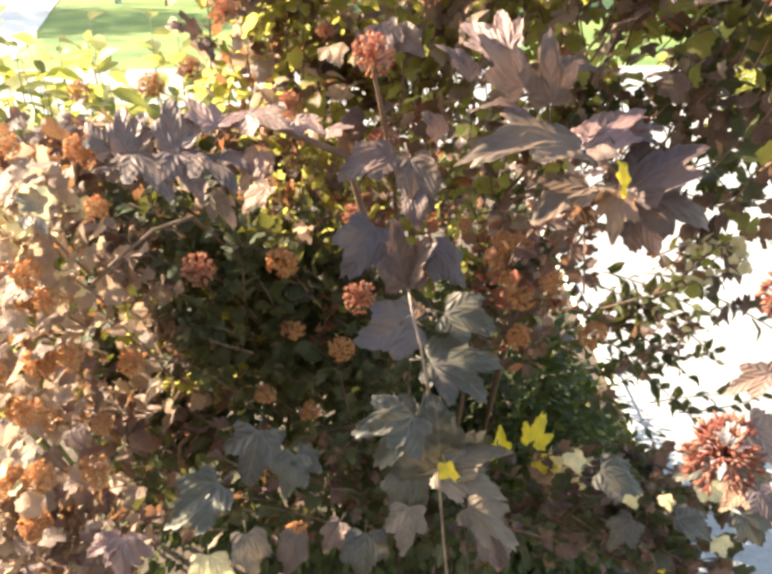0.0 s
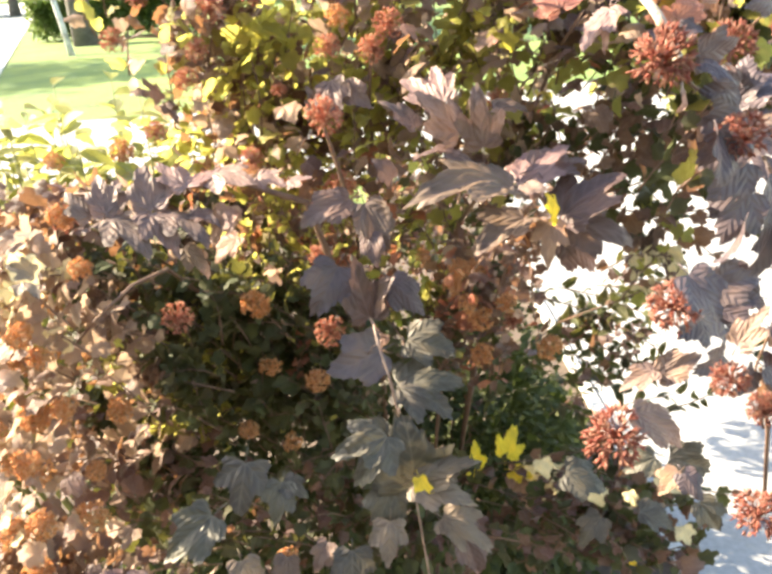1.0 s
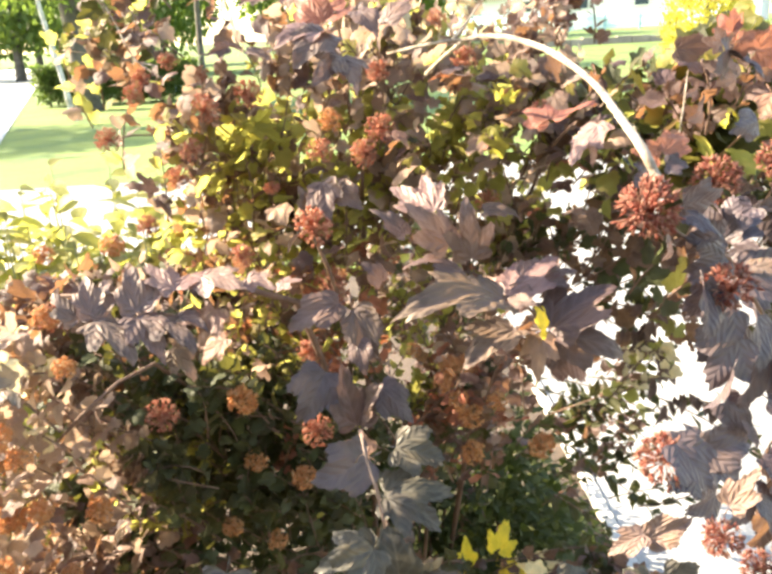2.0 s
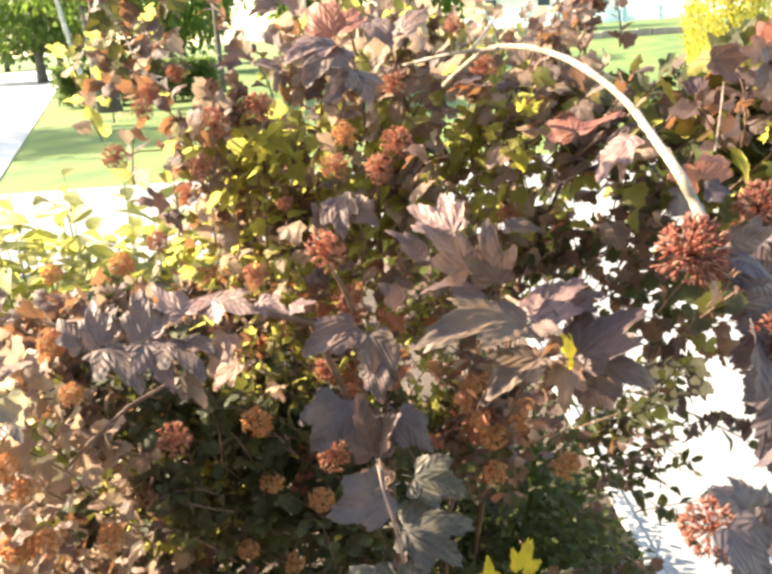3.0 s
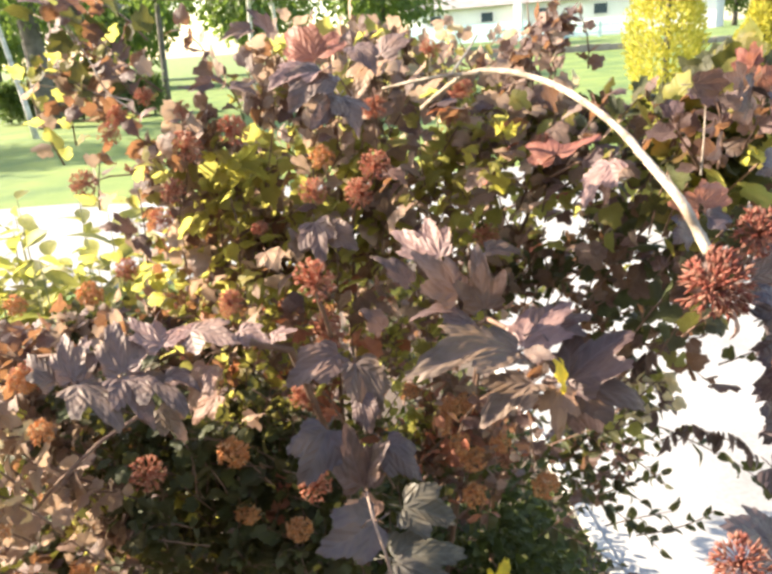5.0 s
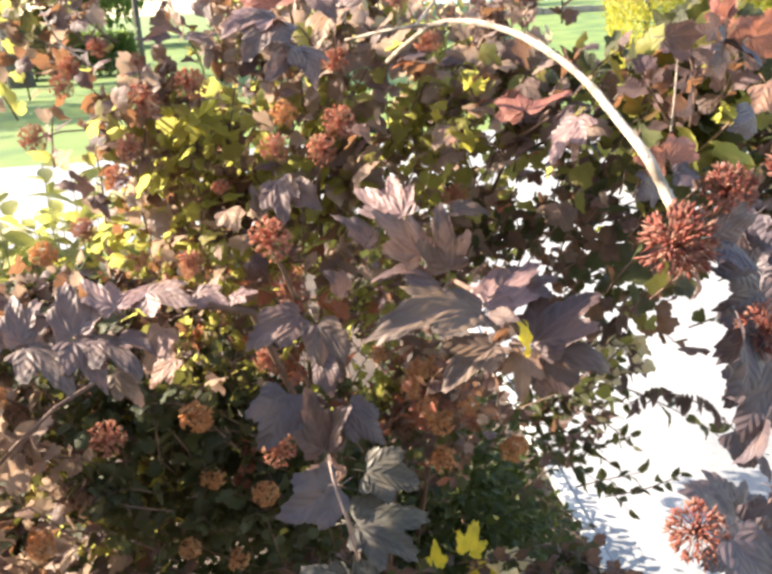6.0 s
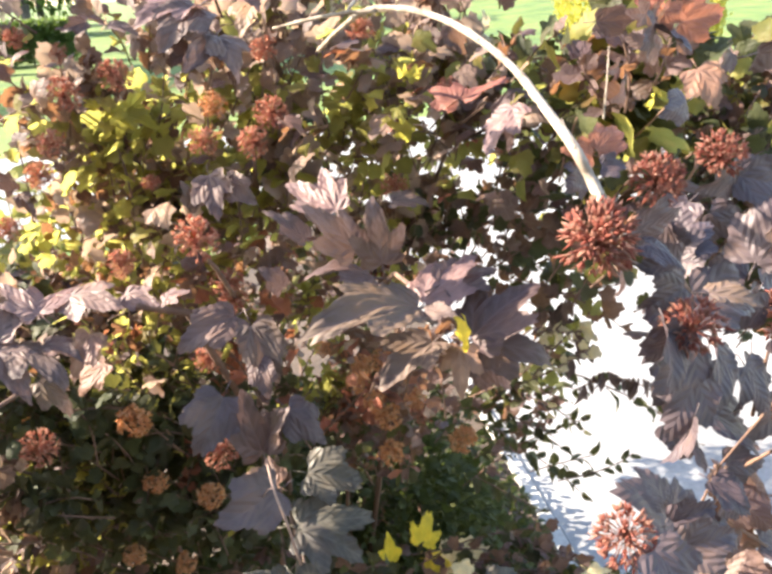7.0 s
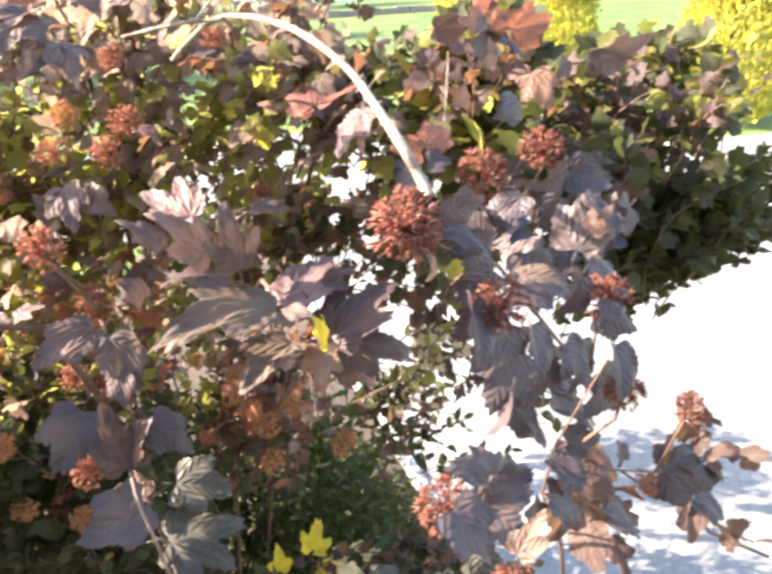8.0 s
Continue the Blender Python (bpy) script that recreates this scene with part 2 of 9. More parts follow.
DEEP = ((0, 1.0), (6, 0.95), (12, 0.84), (18, 0.68), (23, 0.56), (28, 0.52), (33, 0.58), (40, 0.72), (47, 0.78), (54, 0.70), (62, 0.54), (69, 0.42), (76, 0.42), (86, 0.47), (95, 0.42), (103, 0.30), (112, 0.18))
ROUND = ((0, 1.0), (8, 0.96), (17, 0.88), (26, 0.81), (36, 0.79), (47, 0.78), (58, 0.70), (72, 0.60), (88, 0.53), (100, 0.45), (112, 0.30))


def lobed(angle, deep):
    """How far a ninebark leaf's edge lies from its stalk at an angle from the midrib, in degrees: rounded (deep 0) to cut in three lobes (deep 1)."""
    a = abs(angle)
    ends = []
    for knots in (ROUND, DEEP):
        for (a0, r0), (a1, r1) in zip(knots, knots[1:]):
            if a <= a1:
                ends.append(r0 + (r1 - r0) * (a - a0) / (a1 - a0))
                break
        else:
            ends.append(knots[-1][1])
    return ends[0] + (ends[1] - ends[0]) * deep


AXES = (0.0, 49.0, -49.0, 98.0, -98.0)


def leaf_shape(rng, fan=37, rings=(0.25, 0.5, 0.75, 1.0), pleat=0.2, curl=0.25, fold=0.15, stalk=0.28, narrow=1.0, teeth=0.035, deep=0.4, ripple=0.0):
    """A leaf of length 1 from its stalk's end to its tip along +y, with its face to +z: arched over its length, each lobe sunk along its vein,
    the blade puffed up between the side veins, the edge toothed. Its map counts the side veins along each lobe (first value) and the distance
    from the lobe's main vein (second)."""
    verts, uvs, faces = [(0, 0, 0)], [(0, 0)], []
    span = 110.25
    tilt, twist, wave = rng.uniform(-0.1, 0.1), rng.uniform(-0.25, 0.25), rng.uniform(0, 6)
    left, right = rng.uniform(0.85, 1.12), rng.uniform(0.85, 1.12)
    veins = rng.uniform(4.6, 6.2)
    ragged = [rng.uniform(-0.03, 0.03) for _ in range(fan)]
    for r in rings:
        for k in range(fan):
            deg = -span + 2 * span * k / (fan - 1)
            edge = lobed(deg, deep) * (left if deg < 0 else right if deg > 0 else 1.0)
            edge *= 1 + (teeth * (1 if k % 2 else -1) + ragged[k]) * max(0.0, r - 0.8) * 5
            th = radians(deg)
            rad = edge * r
            x, y = rad * math.sin(th) * narrow, rad * math.cos(th)
            off = radians(min(abs(deg - a) for a in AXES))
            along, aside = rad * math.cos(off), rad * math.sin(off)
            z = pleat * aside + fold * abs(x) + curl * (1.3 * y - 1.3 * y * abs(y)) - 0.5 * curl * x * x + tilt * x + twist * x * y
            z += 0.03 * math.sin(wave + 6 * x + 5 * y) * r + 0.025 * math.sin(2 * wave + 13 * x - 9 * y) * r * r
            if ripple:
                puff = abs(math.sin(3.1416 * (along - 1.25 * aside) * veins))
                z += ripple * (puff - 0.6) * min(1.0, aside * 9) * (0.7 + 0.3 * r)
            verts.append((x, y, z))
            uvs.append(((along - 1.25 * aside) * veins, aside))
    for k in range(fan - 1):
        faces.append((0, 1 + k + 1, 1 + k))
        for q in range(len(rings) - 1):
            a = 1 + q * fan + k
            faces.append((a, a + 1, a + fan + 1, a + fan))
    if stalk:
        v, f = tube([(0, 0.02, -0.004), (0, -stalk * 0.5, -0.02), (0, -stalk, -0.07)], [0.012, 0.012, 0.016], 4)
        n = len(verts)
        verts += [tuple(p) for p in v]
        uvs += [(0.0, 0.0)] * len(v)
        faces += [tuple(i + n for i in one) for one in f]
    return verts, faces, uvs


def pointed_shape(rng, wide=0.42, curl=0.3):
    """A plain pointed leaf of length 1, eight points round."""
    verts, uvs, faces = [], [], []
    rows = ((0, 0.0), (0.2, 0.75), (0.45, 1.0), (0.72, 0.68), (1.0, 0.0))
    for y, w in rows:
        for s in ((-1, 0, 1) if w else (0,)):
            x = s * w * wide / 2
            verts.append((x, y, 0.25 * abs(x) - curl * y * y + rng.uniform(-0.02, 0.02)))
            uvs.append((y * 7 - abs(s) * 2, abs(s) * 0.3))
    faces += [(0, 2, 1), (0, 3, 2)]
    for a in (1, 4):
        faces += [(a, a + 1, a + 4, a + 3), (a + 1, a + 2, a + 5, a + 4)]
    faces += [(7, 8, 10), (8, 9, 10)]
    return verts, faces, uvs


def turned(at, ahead, face, size, spin=0.0):
    """The pose of a leaf at a point, with its tip along ahead and its face towards face."""
    y = Vector(ahead).normalized()
    x = y.cross(Vector(face)).normalized()
    z = x.cross(y)
    m = Matrix((x, y, z)).transposed().to_4x4()
    return Matrix.Translation(at) @ m @ Matrix.Rotation(spin, 4, "Y") @ Matrix.Diagonal((size, size, size, 1))


class Foliage:
    """Gathers many small leaves into one mesh."""

    def __init__(self, shapes):
        self.shapes = [(np.array(v, dtype=float), f, np.array(u, dtype=float)) for v, f, u in shapes]
        self.verts, self.faces, self.uvs, self.count = [], [], [], 0

    def add(self, m, which):
        v, f, u = self.shapes[which % len(self.shapes)]
        r = np.array(m)
        self.verts.append(v @ r[:3, :3].T + r[:3, 3])
        self.faces += [tuple(i + self.count for i in one) for one in f]
        self.uvs.append(u)
        self.count += len(v)

    def part(self, name, mat, parent, label):
        if not self.verts:
            return None
        ob = part(name, mesh_of(name, np.concatenate(self.verts), self.faces, mat, np.concatenate(self.uvs)), parent, label)
        ob["kind"] = "stuff"
        return ob


# ---- ground and paving ----
def rise(x, y):
    """The lawn's height: level by the shrub, a gentle bank far off on the house's side."""
    s = min(1.0, max(0.0, (y - 16) / 40)) * min(1.0, max(0.0, (x + 2) / 8))
    return 0.95 * s * s * (3 - 2 * s)


xs = [-900, -300, -120, -60, -40, -30, -24, -20, -16, -12, -9, -6, -4, -2, 0, 2, 4, 6, 8, 11, 14, 18, 22, 27, 34, 45, 70, 140, 300, 900]
ys = [-900, -200, -40, -10, 0, 4, 8, 12, 16, 20, 24, 28, 32, 36, 40, 45, 50, 56, 64, 75, 100, 160, 300, 900]
gv = [(x, y, rise(x, y)) for y in ys for x in xs]
gf = [(j * len(xs) + i, j * len(xs) + i + 1, (j + 1) * len(xs) + i + 1, (j + 1) * len(xs) + i) for j in range(len(ys) - 1) for i in range(len(xs) - 1)]
tagged(new("ground", mesh_of("ground", gv, gf, lawn)), "mown green lawn with worn yellowish patches", "lawn", kind="structure")


def slab(name, corners, top, mat, label, category, thick=0.12):
    """A flat paved area with straight edges."""
    n = len(corners)
    v = [(x, y, top) for x, y in corners] + [(x, y, top - thick) for x, y in corners]
    f = [tuple(range(n))] + [(i, i + n, (i + 1) % n + n, (i + 1) % n) for i in range(n)]
    return tagged(new(name, mesh_of(name, v, f, mat, smooth=False)), label, category, kind="structure")


slab("pavement", [(1.0, -6), (9, -6), (9, 5.6), (5.7, 6.3), (5.0, 9.3), (-40, 8.3), (-40, 5.4), (0.788, 5.5), (0.788, -1.0), (0.788, -3.0)], 0.03, concrete, "sunlit pale concrete footpath beside the shrub bed", "footpath")
slab("road", [(-6.9, 9.9), (-5.0, 10.0), (-15.4, 39), (-31, 82), (-40, 82), (-26, 39), (-14, 9.5)], 0.02, asphalt, "pale sunlit road along the lawn", "road")
kerb = thing("kerb", (0.77, 2.0, 0), "low pale concrete kerb between soil bed and footpath", "kerb", kind="structure")
for k in range(9):
    y0 = -1.0 + k * 0.72
    v, f = [], [(0, 1, 2, 3), (4, 7, 6, 5), (0, 4, 5, 1), (1, 5, 6, 2), (2, 6, 7, 3), (3, 7, 4, 0)]
    for z, inset in ((-0.05, 0.0), (0.04, 0.004)):
        v += [(0.735 + inset, y0 + inset, z), (0.785 - inset, y0 + inset, z), (0.785 - inset, y0 + 0.71 - inset, z), (0.735 + inset, y0 + 0.71 - inset, z)]
    part("kerbstone", mesh_of("kerbstone", v, [one[::-1] for one in f], kerb_stone, smooth=False), kerb)
bed = [(0.82, -3), (0.82, 1.2), (0.82, 2.4), (0.82, 5.7), (-0.4, 4.6), (-1.5, 3.2), (-1.8, 1.4), (-1.5, 0.3), (-1.4, -1.2), (-1.6, -3)]
slab("planting_bed", bed, 0.02, soil, "dark bare soil under the shrubs", "soil", 0.06)


# ---- an unseen wall added behind the camera ----
# its dark render keeps light bounced onto the shrub low
v = [(x, y, z) for z in (0.0, 3.2) for y in (-2.9, -2.6) for x in (-9.0, 0.8)]
f = [(0, 2, 3, 1), (4, 5, 7, 6), (0, 1, 5, 4), (2, 6, 7, 3), (0, 4, 6, 2), (1, 3, 7, 5)]
tagged(new("wall_south", mesh_of("wall_south", v, f, render_wall, smooth=False)), "plain rendered wall, unseen, added behind the planting bed", "wall", kind="structure")


# ---- the ninebark shrub ----
rng = random.Random(11)
shrub = thing("ninebark_shrub", (0.05, 1.15, 0.02), "tall purple-leaved ninebark shrub with dry red seed heads in soil", "shrub")
ROOT = Vector((0.05, 1.15, 0.02))

BLADE = tuple((i + 1) / 30 for i in range(30))


def leaf_family(mat, n, narrow=(0.74, 1.0), deep=(0.2, 0.75), pleat=(0.05, 0.25), ribs=(0.02, 0.035), curl=(0.1, 0.45)):
    made = []
    for _ in range(n):
        v, f, u = leaf_shape(rng, fan=49, rings=BLADE, ripple=rng.uniform(*ribs), curl=rng.uniform(*curl), fold=rng.uniform(-0.25, 0.3), pleat=rng.uniform(*pleat), narrow=rng.uniform(*narrow), deep=rng.uniform(*deep))
        made.append(mesh_of("leaf", v, f, mat, u))
    return made


FAMILY = {
    "p": leaf_family(leaf_purple, 10, (0.58, 0.8), (0.25, 0.8)),
    "u": leaf_family(leaf_purple_shade, 6, (0.7, 0.92), (0.2, 0.6), (0.03, 0.12), (0.008, 0.018), (0.1, 0.35)),
    "q": leaf_family(leaf_purple, 5, (0.55, 0.68), (0.4, 0.8), (0.15, 0.3), (0.03, 0.045)),
    "w": leaf_family(leaf_purple, 6, (0.62, 0.8), (0.6, 1.0), (0.1, 0.25), (0.035, 0.05), (0.2, 0.5)),
    "n": leaf_family(leaf_purple, 4, (0.5, 0.62), (0.5, 0.8), (0.1, 0.2), (0.035, 0.05), (0.4, 0.6)),
    "s": leaf_family(leaf_purple_lit, 6, (0.62, 0.85), (0.5, 1.0), (0.1, 0.3), (0.03, 0.045), (0.15, 0.4)),
    "c": leaf_family(leaf_tan, 2, (0.75, 0.85), (0.9, 1.0), (0.1, 0.2), (0.02, 0.03), (0.15, 0.3)),
    "k": leaf_family(leaf_grey, 6, (0.72, 0.95), (0.4, 0.9)),
    "g": leaf_family(leaf_green, 5, (0.55, 0.8), (0.7, 1.0)),
    "t": leaf_family(leaf_tan, 5),
    "b": leaf_family(leaf_olive, 4, (0.7, 0.9), (0.4, 0.9)),
    "y": leaf_family(leaf_yellow, 4, (0.6, 0.8), (0.4, 0.9)),
    "r": leaf_family(leaf_red, 3),
    "v": leaf_family(leaf_cream, 3),
}
chance = random.Random(19)


def leaf(kind, at, ahead, face, size, spin=0.0):
    """One large leaf that can be told apart."""
    return part("leaf", chance.choice(FAMILY[kind]), shrub, "", turned(at, ahead, face, size, spin))


def seed_shape(rng, number=110, flaps=3, long=(0.07, 0.11), fat=(0.02, 0.034), splay=(0.3, 0.8), rough=0.3):
    """A ninebark seed head of width 1 that faces +z: a lumpy dome of small swollen pointed capsules, a few together on each of many fine stalks that meet in one."""
    pieces = []
    tip = Vector((0, 0, -0.42))
    pieces.append(tube([(0.05, 0, -0.8), (0.02, 0, -0.6), tip], [0.016, 0.016, 0.016], 5))
    lumps = [(Vector((rng.gauss(0, 1), rng.gauss(0, 1), rng.gauss(0.4, 1))).normalized(), rng.uniform(-rough, rough * 0.6)) for _ in range(9)]
    for k in range(number):
        z = 1 - 1.35 * (k + 0.5) / number
        a = k * 2.39996 + rng.uniform(-0.5, 0.5)
        s = math.sqrt(max(0.0, 1 - z * z))
        way = Vector((s * math.cos(a), s * math.sin(a), z)).normalized()
        swell = 1 + sum(h * max(0.0, d.dot(way)) ** 6 for d, h in lumps)
        end = Vector((way.x * 0.38, way.y * 0.38, way.z * 0.30 - 0.06)) * swell * (1 - 0.45 * rng.random() ** 2.5)
        pieces.append(tube([tip, end * 0.5 + tip * 0.35, end], [0.008, 0.007, 0.009], 3))
        side = way.orthogonal().normalized()
        other = way.cross(side)
        turn = rng.uniform(0, 6)
        for q in range(flaps):
            b = turn + q * 6.283 / flaps + rng.uniform(-0.3, 0.3)
            out = side * math.cos(b) + other * math.sin(b)
            axis = (way + out * rng.uniform(*splay)).normalized()
            length, thick = rng.uniform(*long), rng.uniform(*fat)
            e = axis.cross(way).normalized() if axis.cross(way).length > 1e-4 else side
            g = axis.cross(e)
            low, high = end + axis * length * 0.3, end + axis * length * 0.65
            ring = [(1, 0), (0, 0.7), (-1, 0), (0, -0.7)]
            v = [end] + [low + (e * p + g * q2) * thick for p, q2 in ring] + [high + (e * p + g * q2) * thick * 0.8 for p, q2 in ring] + [end + axis * length]
            f = [(0, 2, 1), (0, 3, 2), (0, 4, 3), (0, 1, 4)] + [(1 + i, 1 + (i + 1) % 4, 5 + (i + 1) % 4, 5 + i) for i in range(4)] + [(9, 5, 6), (9, 6, 7), (9, 7, 8), (9, 8, 5)]
            pieces.append((v, f))
    return joined(pieces)


SEEDS = {
    "r": [mesh_of("seed_head", *seed_shape(rng, rng.randint(85, 110), 3, (0.07, 0.12), (0.02, 0.032), (0.3, 0.8), 0.3), seed_red) for _ in range(5)],
    "o": [mesh_of("seed_head", *seed_shape(rng, rng.randint(55, 75), 4, (0.09, 0.17), (0.024, 0.045), (0.6, 1.6), 0.45), seed_brown) for _ in range(6)],
    "n": [mesh_of("seed_head", *seed_shape(rng, rng.randint(90, 110), 3, (0.10, 0.19), (0.02, 0.03), (0.2, 0.8), 0.35), seed_near) for _ in range(4)],
}


def seed_head(kind, at, face, size):
    ob = part("seed_head", rng.choice(SEEDS[kind]), shrub, "dry orange-brown seed head" if kind == "o" else "dark red seed head")
    q = Vector(face).to_track_quat("Z", "Y").to_matrix().to_4x4()
    ob.matrix_basis = Matrix.Translation(at) @ q @ Matrix.Rotation(rng.uniform(0, 6), 4, "Z") @ Matrix.Diagonal((size, size, size * rng.uniform(0.8, 1.0), 1))
    return ob


def stem(points, thick, thin, mat=bark, name="stem", label="", sides=7):
    radii = [thick + (thin - thick) * i / (len(points) - 1) for i in range(len(points))]
    return part(name, mesh_of(name, *tube(points, radii, sides), mat), shrub, label)


def smooth_line(points, steps=8):
    """A finer line through the same points."""
    p = [Vector(q) for q in points]
    p = [p[0] * 2 - p[1]] + p + [p[-1] * 2 - p[-2]]
    line = []
    for k in range(1, len(p) - 2):
        a, b, c, d = p[k - 1:k + 3]
        for i in range(steps):
            t = i / steps
            line.append(0.5 * (2 * b + (c - a) * t + (2 * a - 5 * b + 4 * c - d) * t * t + (3 * b - a - 3 * c + d) * t ** 3))
    return line + [p[-2]]


def bare_branch(points, thick, thin, label=""):
    """A dead branch: uneven thickness, small knots, cracked bark with a few lifting shreds."""
    r = random.Random(len(points) * 7 + int(thick * 1e5))
    line = smooth_line(points)
    n = len(line)
    knots = [(r.uniform(0, n), r.uniform(0.08, 0.2)) for _ in range(n // 14)]
    radii = []
    for i in range(n):
        base = thick + (thin - thick) * i / (n - 1)
        radii.append(base * (1 + r.uniform(-0.03, 0.03) + sum(h * math.exp(-(i - k) ** 2 / 1.5) for k, h in knots)))
    sides = 14
    verts, faces = tube(line, radii, sides)
    groove = [r.uniform(-0.14, 0.1) for _ in range(sides)]
    for i, v in enumerate(verts):
        c = line[min(n - 1, i // sides)]
        groove[i % sides] = 0.85 * groove[i % sides] + r.uniform(-0.05, 0.05)
        verts[i] = c + (v - c) * (1 + groove[i % sides])
    pieces = [(verts, faces)]
    for _ in range(n // 4 if thick > 0.002 else 0):
        k = r.randrange(2, n - 4)
        t = (line[k + 2] - line[k]).normalized()
        side = Matrix.Rotation(r.uniform(0, 6.28), 3, t) @ t.orthogonal().normalized()
        across = t.cross(side)
        wide, lift = radii[k] * r.uniform(0.15, 0.35), r.uniform(0.1, 0.5)
        strip = []
        for j, q in enumerate((0.0, 0.4, 1.0)):
            base = line[k].lerp(line[k + 2], q) + side * radii[k] * (1.02 + lift * q * q)
            strip += [base - across * wide * (1 - 0.6 * q), base + across * wide * (1 - 0.6 * q), base + across * wide * (1 - 0.6 * q) * 0.8 - side * radii[k] * 0.12, base - across * wide * (1 - 0.6 * q) * 0.8 - side * radii[k] * 0.12]
        f = [(0, 3, 2, 1), (8, 9, 10, 11)]
        for j in (0, 4):
            f += [(j + e, j + (e + 1) % 4, j + 4 + (e + 1) % 4, j + 4 + e) for e in range(4)]
        pieces.append((strip, f))
    return part("bare_branch", mesh_of("bare_branch", *joined(pieces), dead_wood), shrub, label)


small = [leaf_shape(rng, fan=21, rings=(0.45, 0.8, 1.0), pleat=rng.uniform(0.0, 0.25), curl=rng.uniform(0.1, 0.7), fold=rng.uniform(-0.3, 0.45), stalk=0.2, teeth=0.065, deep=rng.uniform(0.15, 0.9), narrow=rng.uniform(0.6, 0.9)) for _ in range(8)]
slim = [leaf_shape(rng, fan=15, rings=(0.5, 1.0), pleat=0.1, curl=rng.uniform(0.2, 0.7), fold=rng.uniform(0.1, 0.5), stalk=0.15, teeth=0.05, deep=rng.uniform(0.0, 0.15), narrow=rng.uniform(0.34, 0.48)) for _ in range(8)]
FILL = {"e": Foliage(slim), "p": Foliage(small), "g": Foliage(small), "t": Foliage(small), "d": Foliage(small), "r": Foliage(small), "v": Foliage(small)}
twigs = []


def small_leaf(kind, at, ahead, face, size):
    FILL[kind].add(turned(at, ahead, face, size), rng.randrange(8))


def twig(a, c, count, size, mix, face_up=0.75, lean=0.0, away=-0.45, spread=1.0):
    """A thin leafy twig from a to c; mix names the leaf kinds to draw from."""
    a, c = Vector(a), Vector(c)
    mid = (a + c) / 2 + Vector((rng.uniform(-1, 1), rng.uniform(-1, 1), rng.uniform(0.0, 1.2))) * 0.18 * (c - a).length
    line = arc(a, mid, c, 5)
    twigs.append(tube(line, [0.0013, 0.0013, 0.0012, 0.001, 0.0008], 4))
    for k in range(count):
        s = (k + rng.uniform(0, 0.8)) / count
        i = min(3, int(s * 4))
        p = line[i].lerp(line[i + 1], s * 4 - i) if s < 1 else line[-1]
        t = (line[i + 1] - line[i]).normalized()
        out = t.orthogonal().normalized()
        out = Matrix.Rotation(k * 2.4 + rng.uniform(-0.6, 0.6), 3, t) @ out
        ahead = (t * 0.7 + out * spread + Vector((0, -0.15, -0.25))).normalized()
        face = Vector((lean + rng.uniform(-0.9, 0.9), away + rng.uniform(-0.8, 0.9), face_up + rng.uniform(-0.6, 0.4)))
        length = size * rng.uniform(0.6, 1.15)
        FILL[rng.choice(mix)].add(turned(p + ahead * 0.2 * length, ahead, face, length, rng.uniform(-0.5, 0.5)), rng.randrange(8))


def clump(at, radii, number, size, mix, leaves=9, reach=0.13, face_up=0.75, lean=0.0, away=-0.45):
    """Leafy twigs that fill a rounded part of the shrub."""
    at = Vector(at)
    for _ in range(number):
        while True:
            q = Vector((rng.uniform(-1, 1), rng.uniform(-1, 1), rng.uniform(-1, 1)))
            if q.length < 1:
                break
        c = at + Vector((q.x * radii[0], q.y * radii[1], q.z * radii[2]))
        a = c + (ROOT + Vector((0, 0, 0.5)) - c).normalized() * reach * rng.uniform(0.5, 1.1) + Vector((rng.uniform(-0.06, 0.06), rng.uniform(-0.04, 0.06), rng.uniform(-0.05, 0.05)))
        twig(a, c, leaves, size, mix, face_up, lean, away)


narrow_leaf = [mesh_of("narrow_leaf", *pointed_shape(rng, 0.3, c)[:2], leaf_purple, [(0.5, 0.5)] * 11) for c in (0.2, 0.45, 0.7)]


def drooping(a, c, count):
    """A thin side twig with narrow half-folded leaves that hang from it."""
    a, c = Vector(a), Vector(c)
    line = arc(a, (a + c) / 2 + Vector((0, 0, 0.15 * (c - a).length)), c, 5)
    twigs.append(tube(line, [0.0013, 0.0012, 0.0011, 0.001, 0.0008], 4))
    for k in range(count):
        p = a.lerp(c, (k + 0.5) / count) + Vector((0, 0, 0.02 * math.sin(3.14 * k / count)))
        ahead = Vector((rng.uniform(-0.1, 0.7), rng.uniform(-0.3, 0.2), -1))
        part("leaf", rng.choice(narrow_leaf), shrub, "", turned(p, ahead, (rng.uniform(-0.8, 0.8), -1, rng.uniform(-0.2, 0.6)), rng.uniform(0.03, 0.055)))


# large leaves: the rosette that hangs over the path side
leaf("n", (0.146, 0.618, 1.334), (-0.951, -0.307, -0.047), (-0.05, -0.27, 1.12), 0.098, -0.10)
leaf("w", (0.156, 0.612, 1.304), (-0.782, -0.470, -0.410), (-0.12, -0.52, 1.07), 0.064, 0.10)
leaf("c", (0.177, 0.600, 1.303), (-0.160, -0.448, -0.880), (-0.23, -0.76, 0.72), 0.045, 0.00)
leaf("w", (0.192, 0.620, 1.299), (0.859, 0.371, 0.353), (-0.22, -0.60, 1.03), 0.081, 0.00)
leaf("w", (0.196, 0.628, 1.292), (0.928, -0.140, -0.345), (-0.24, -0.63, 1.03), 0.072, 0.10)
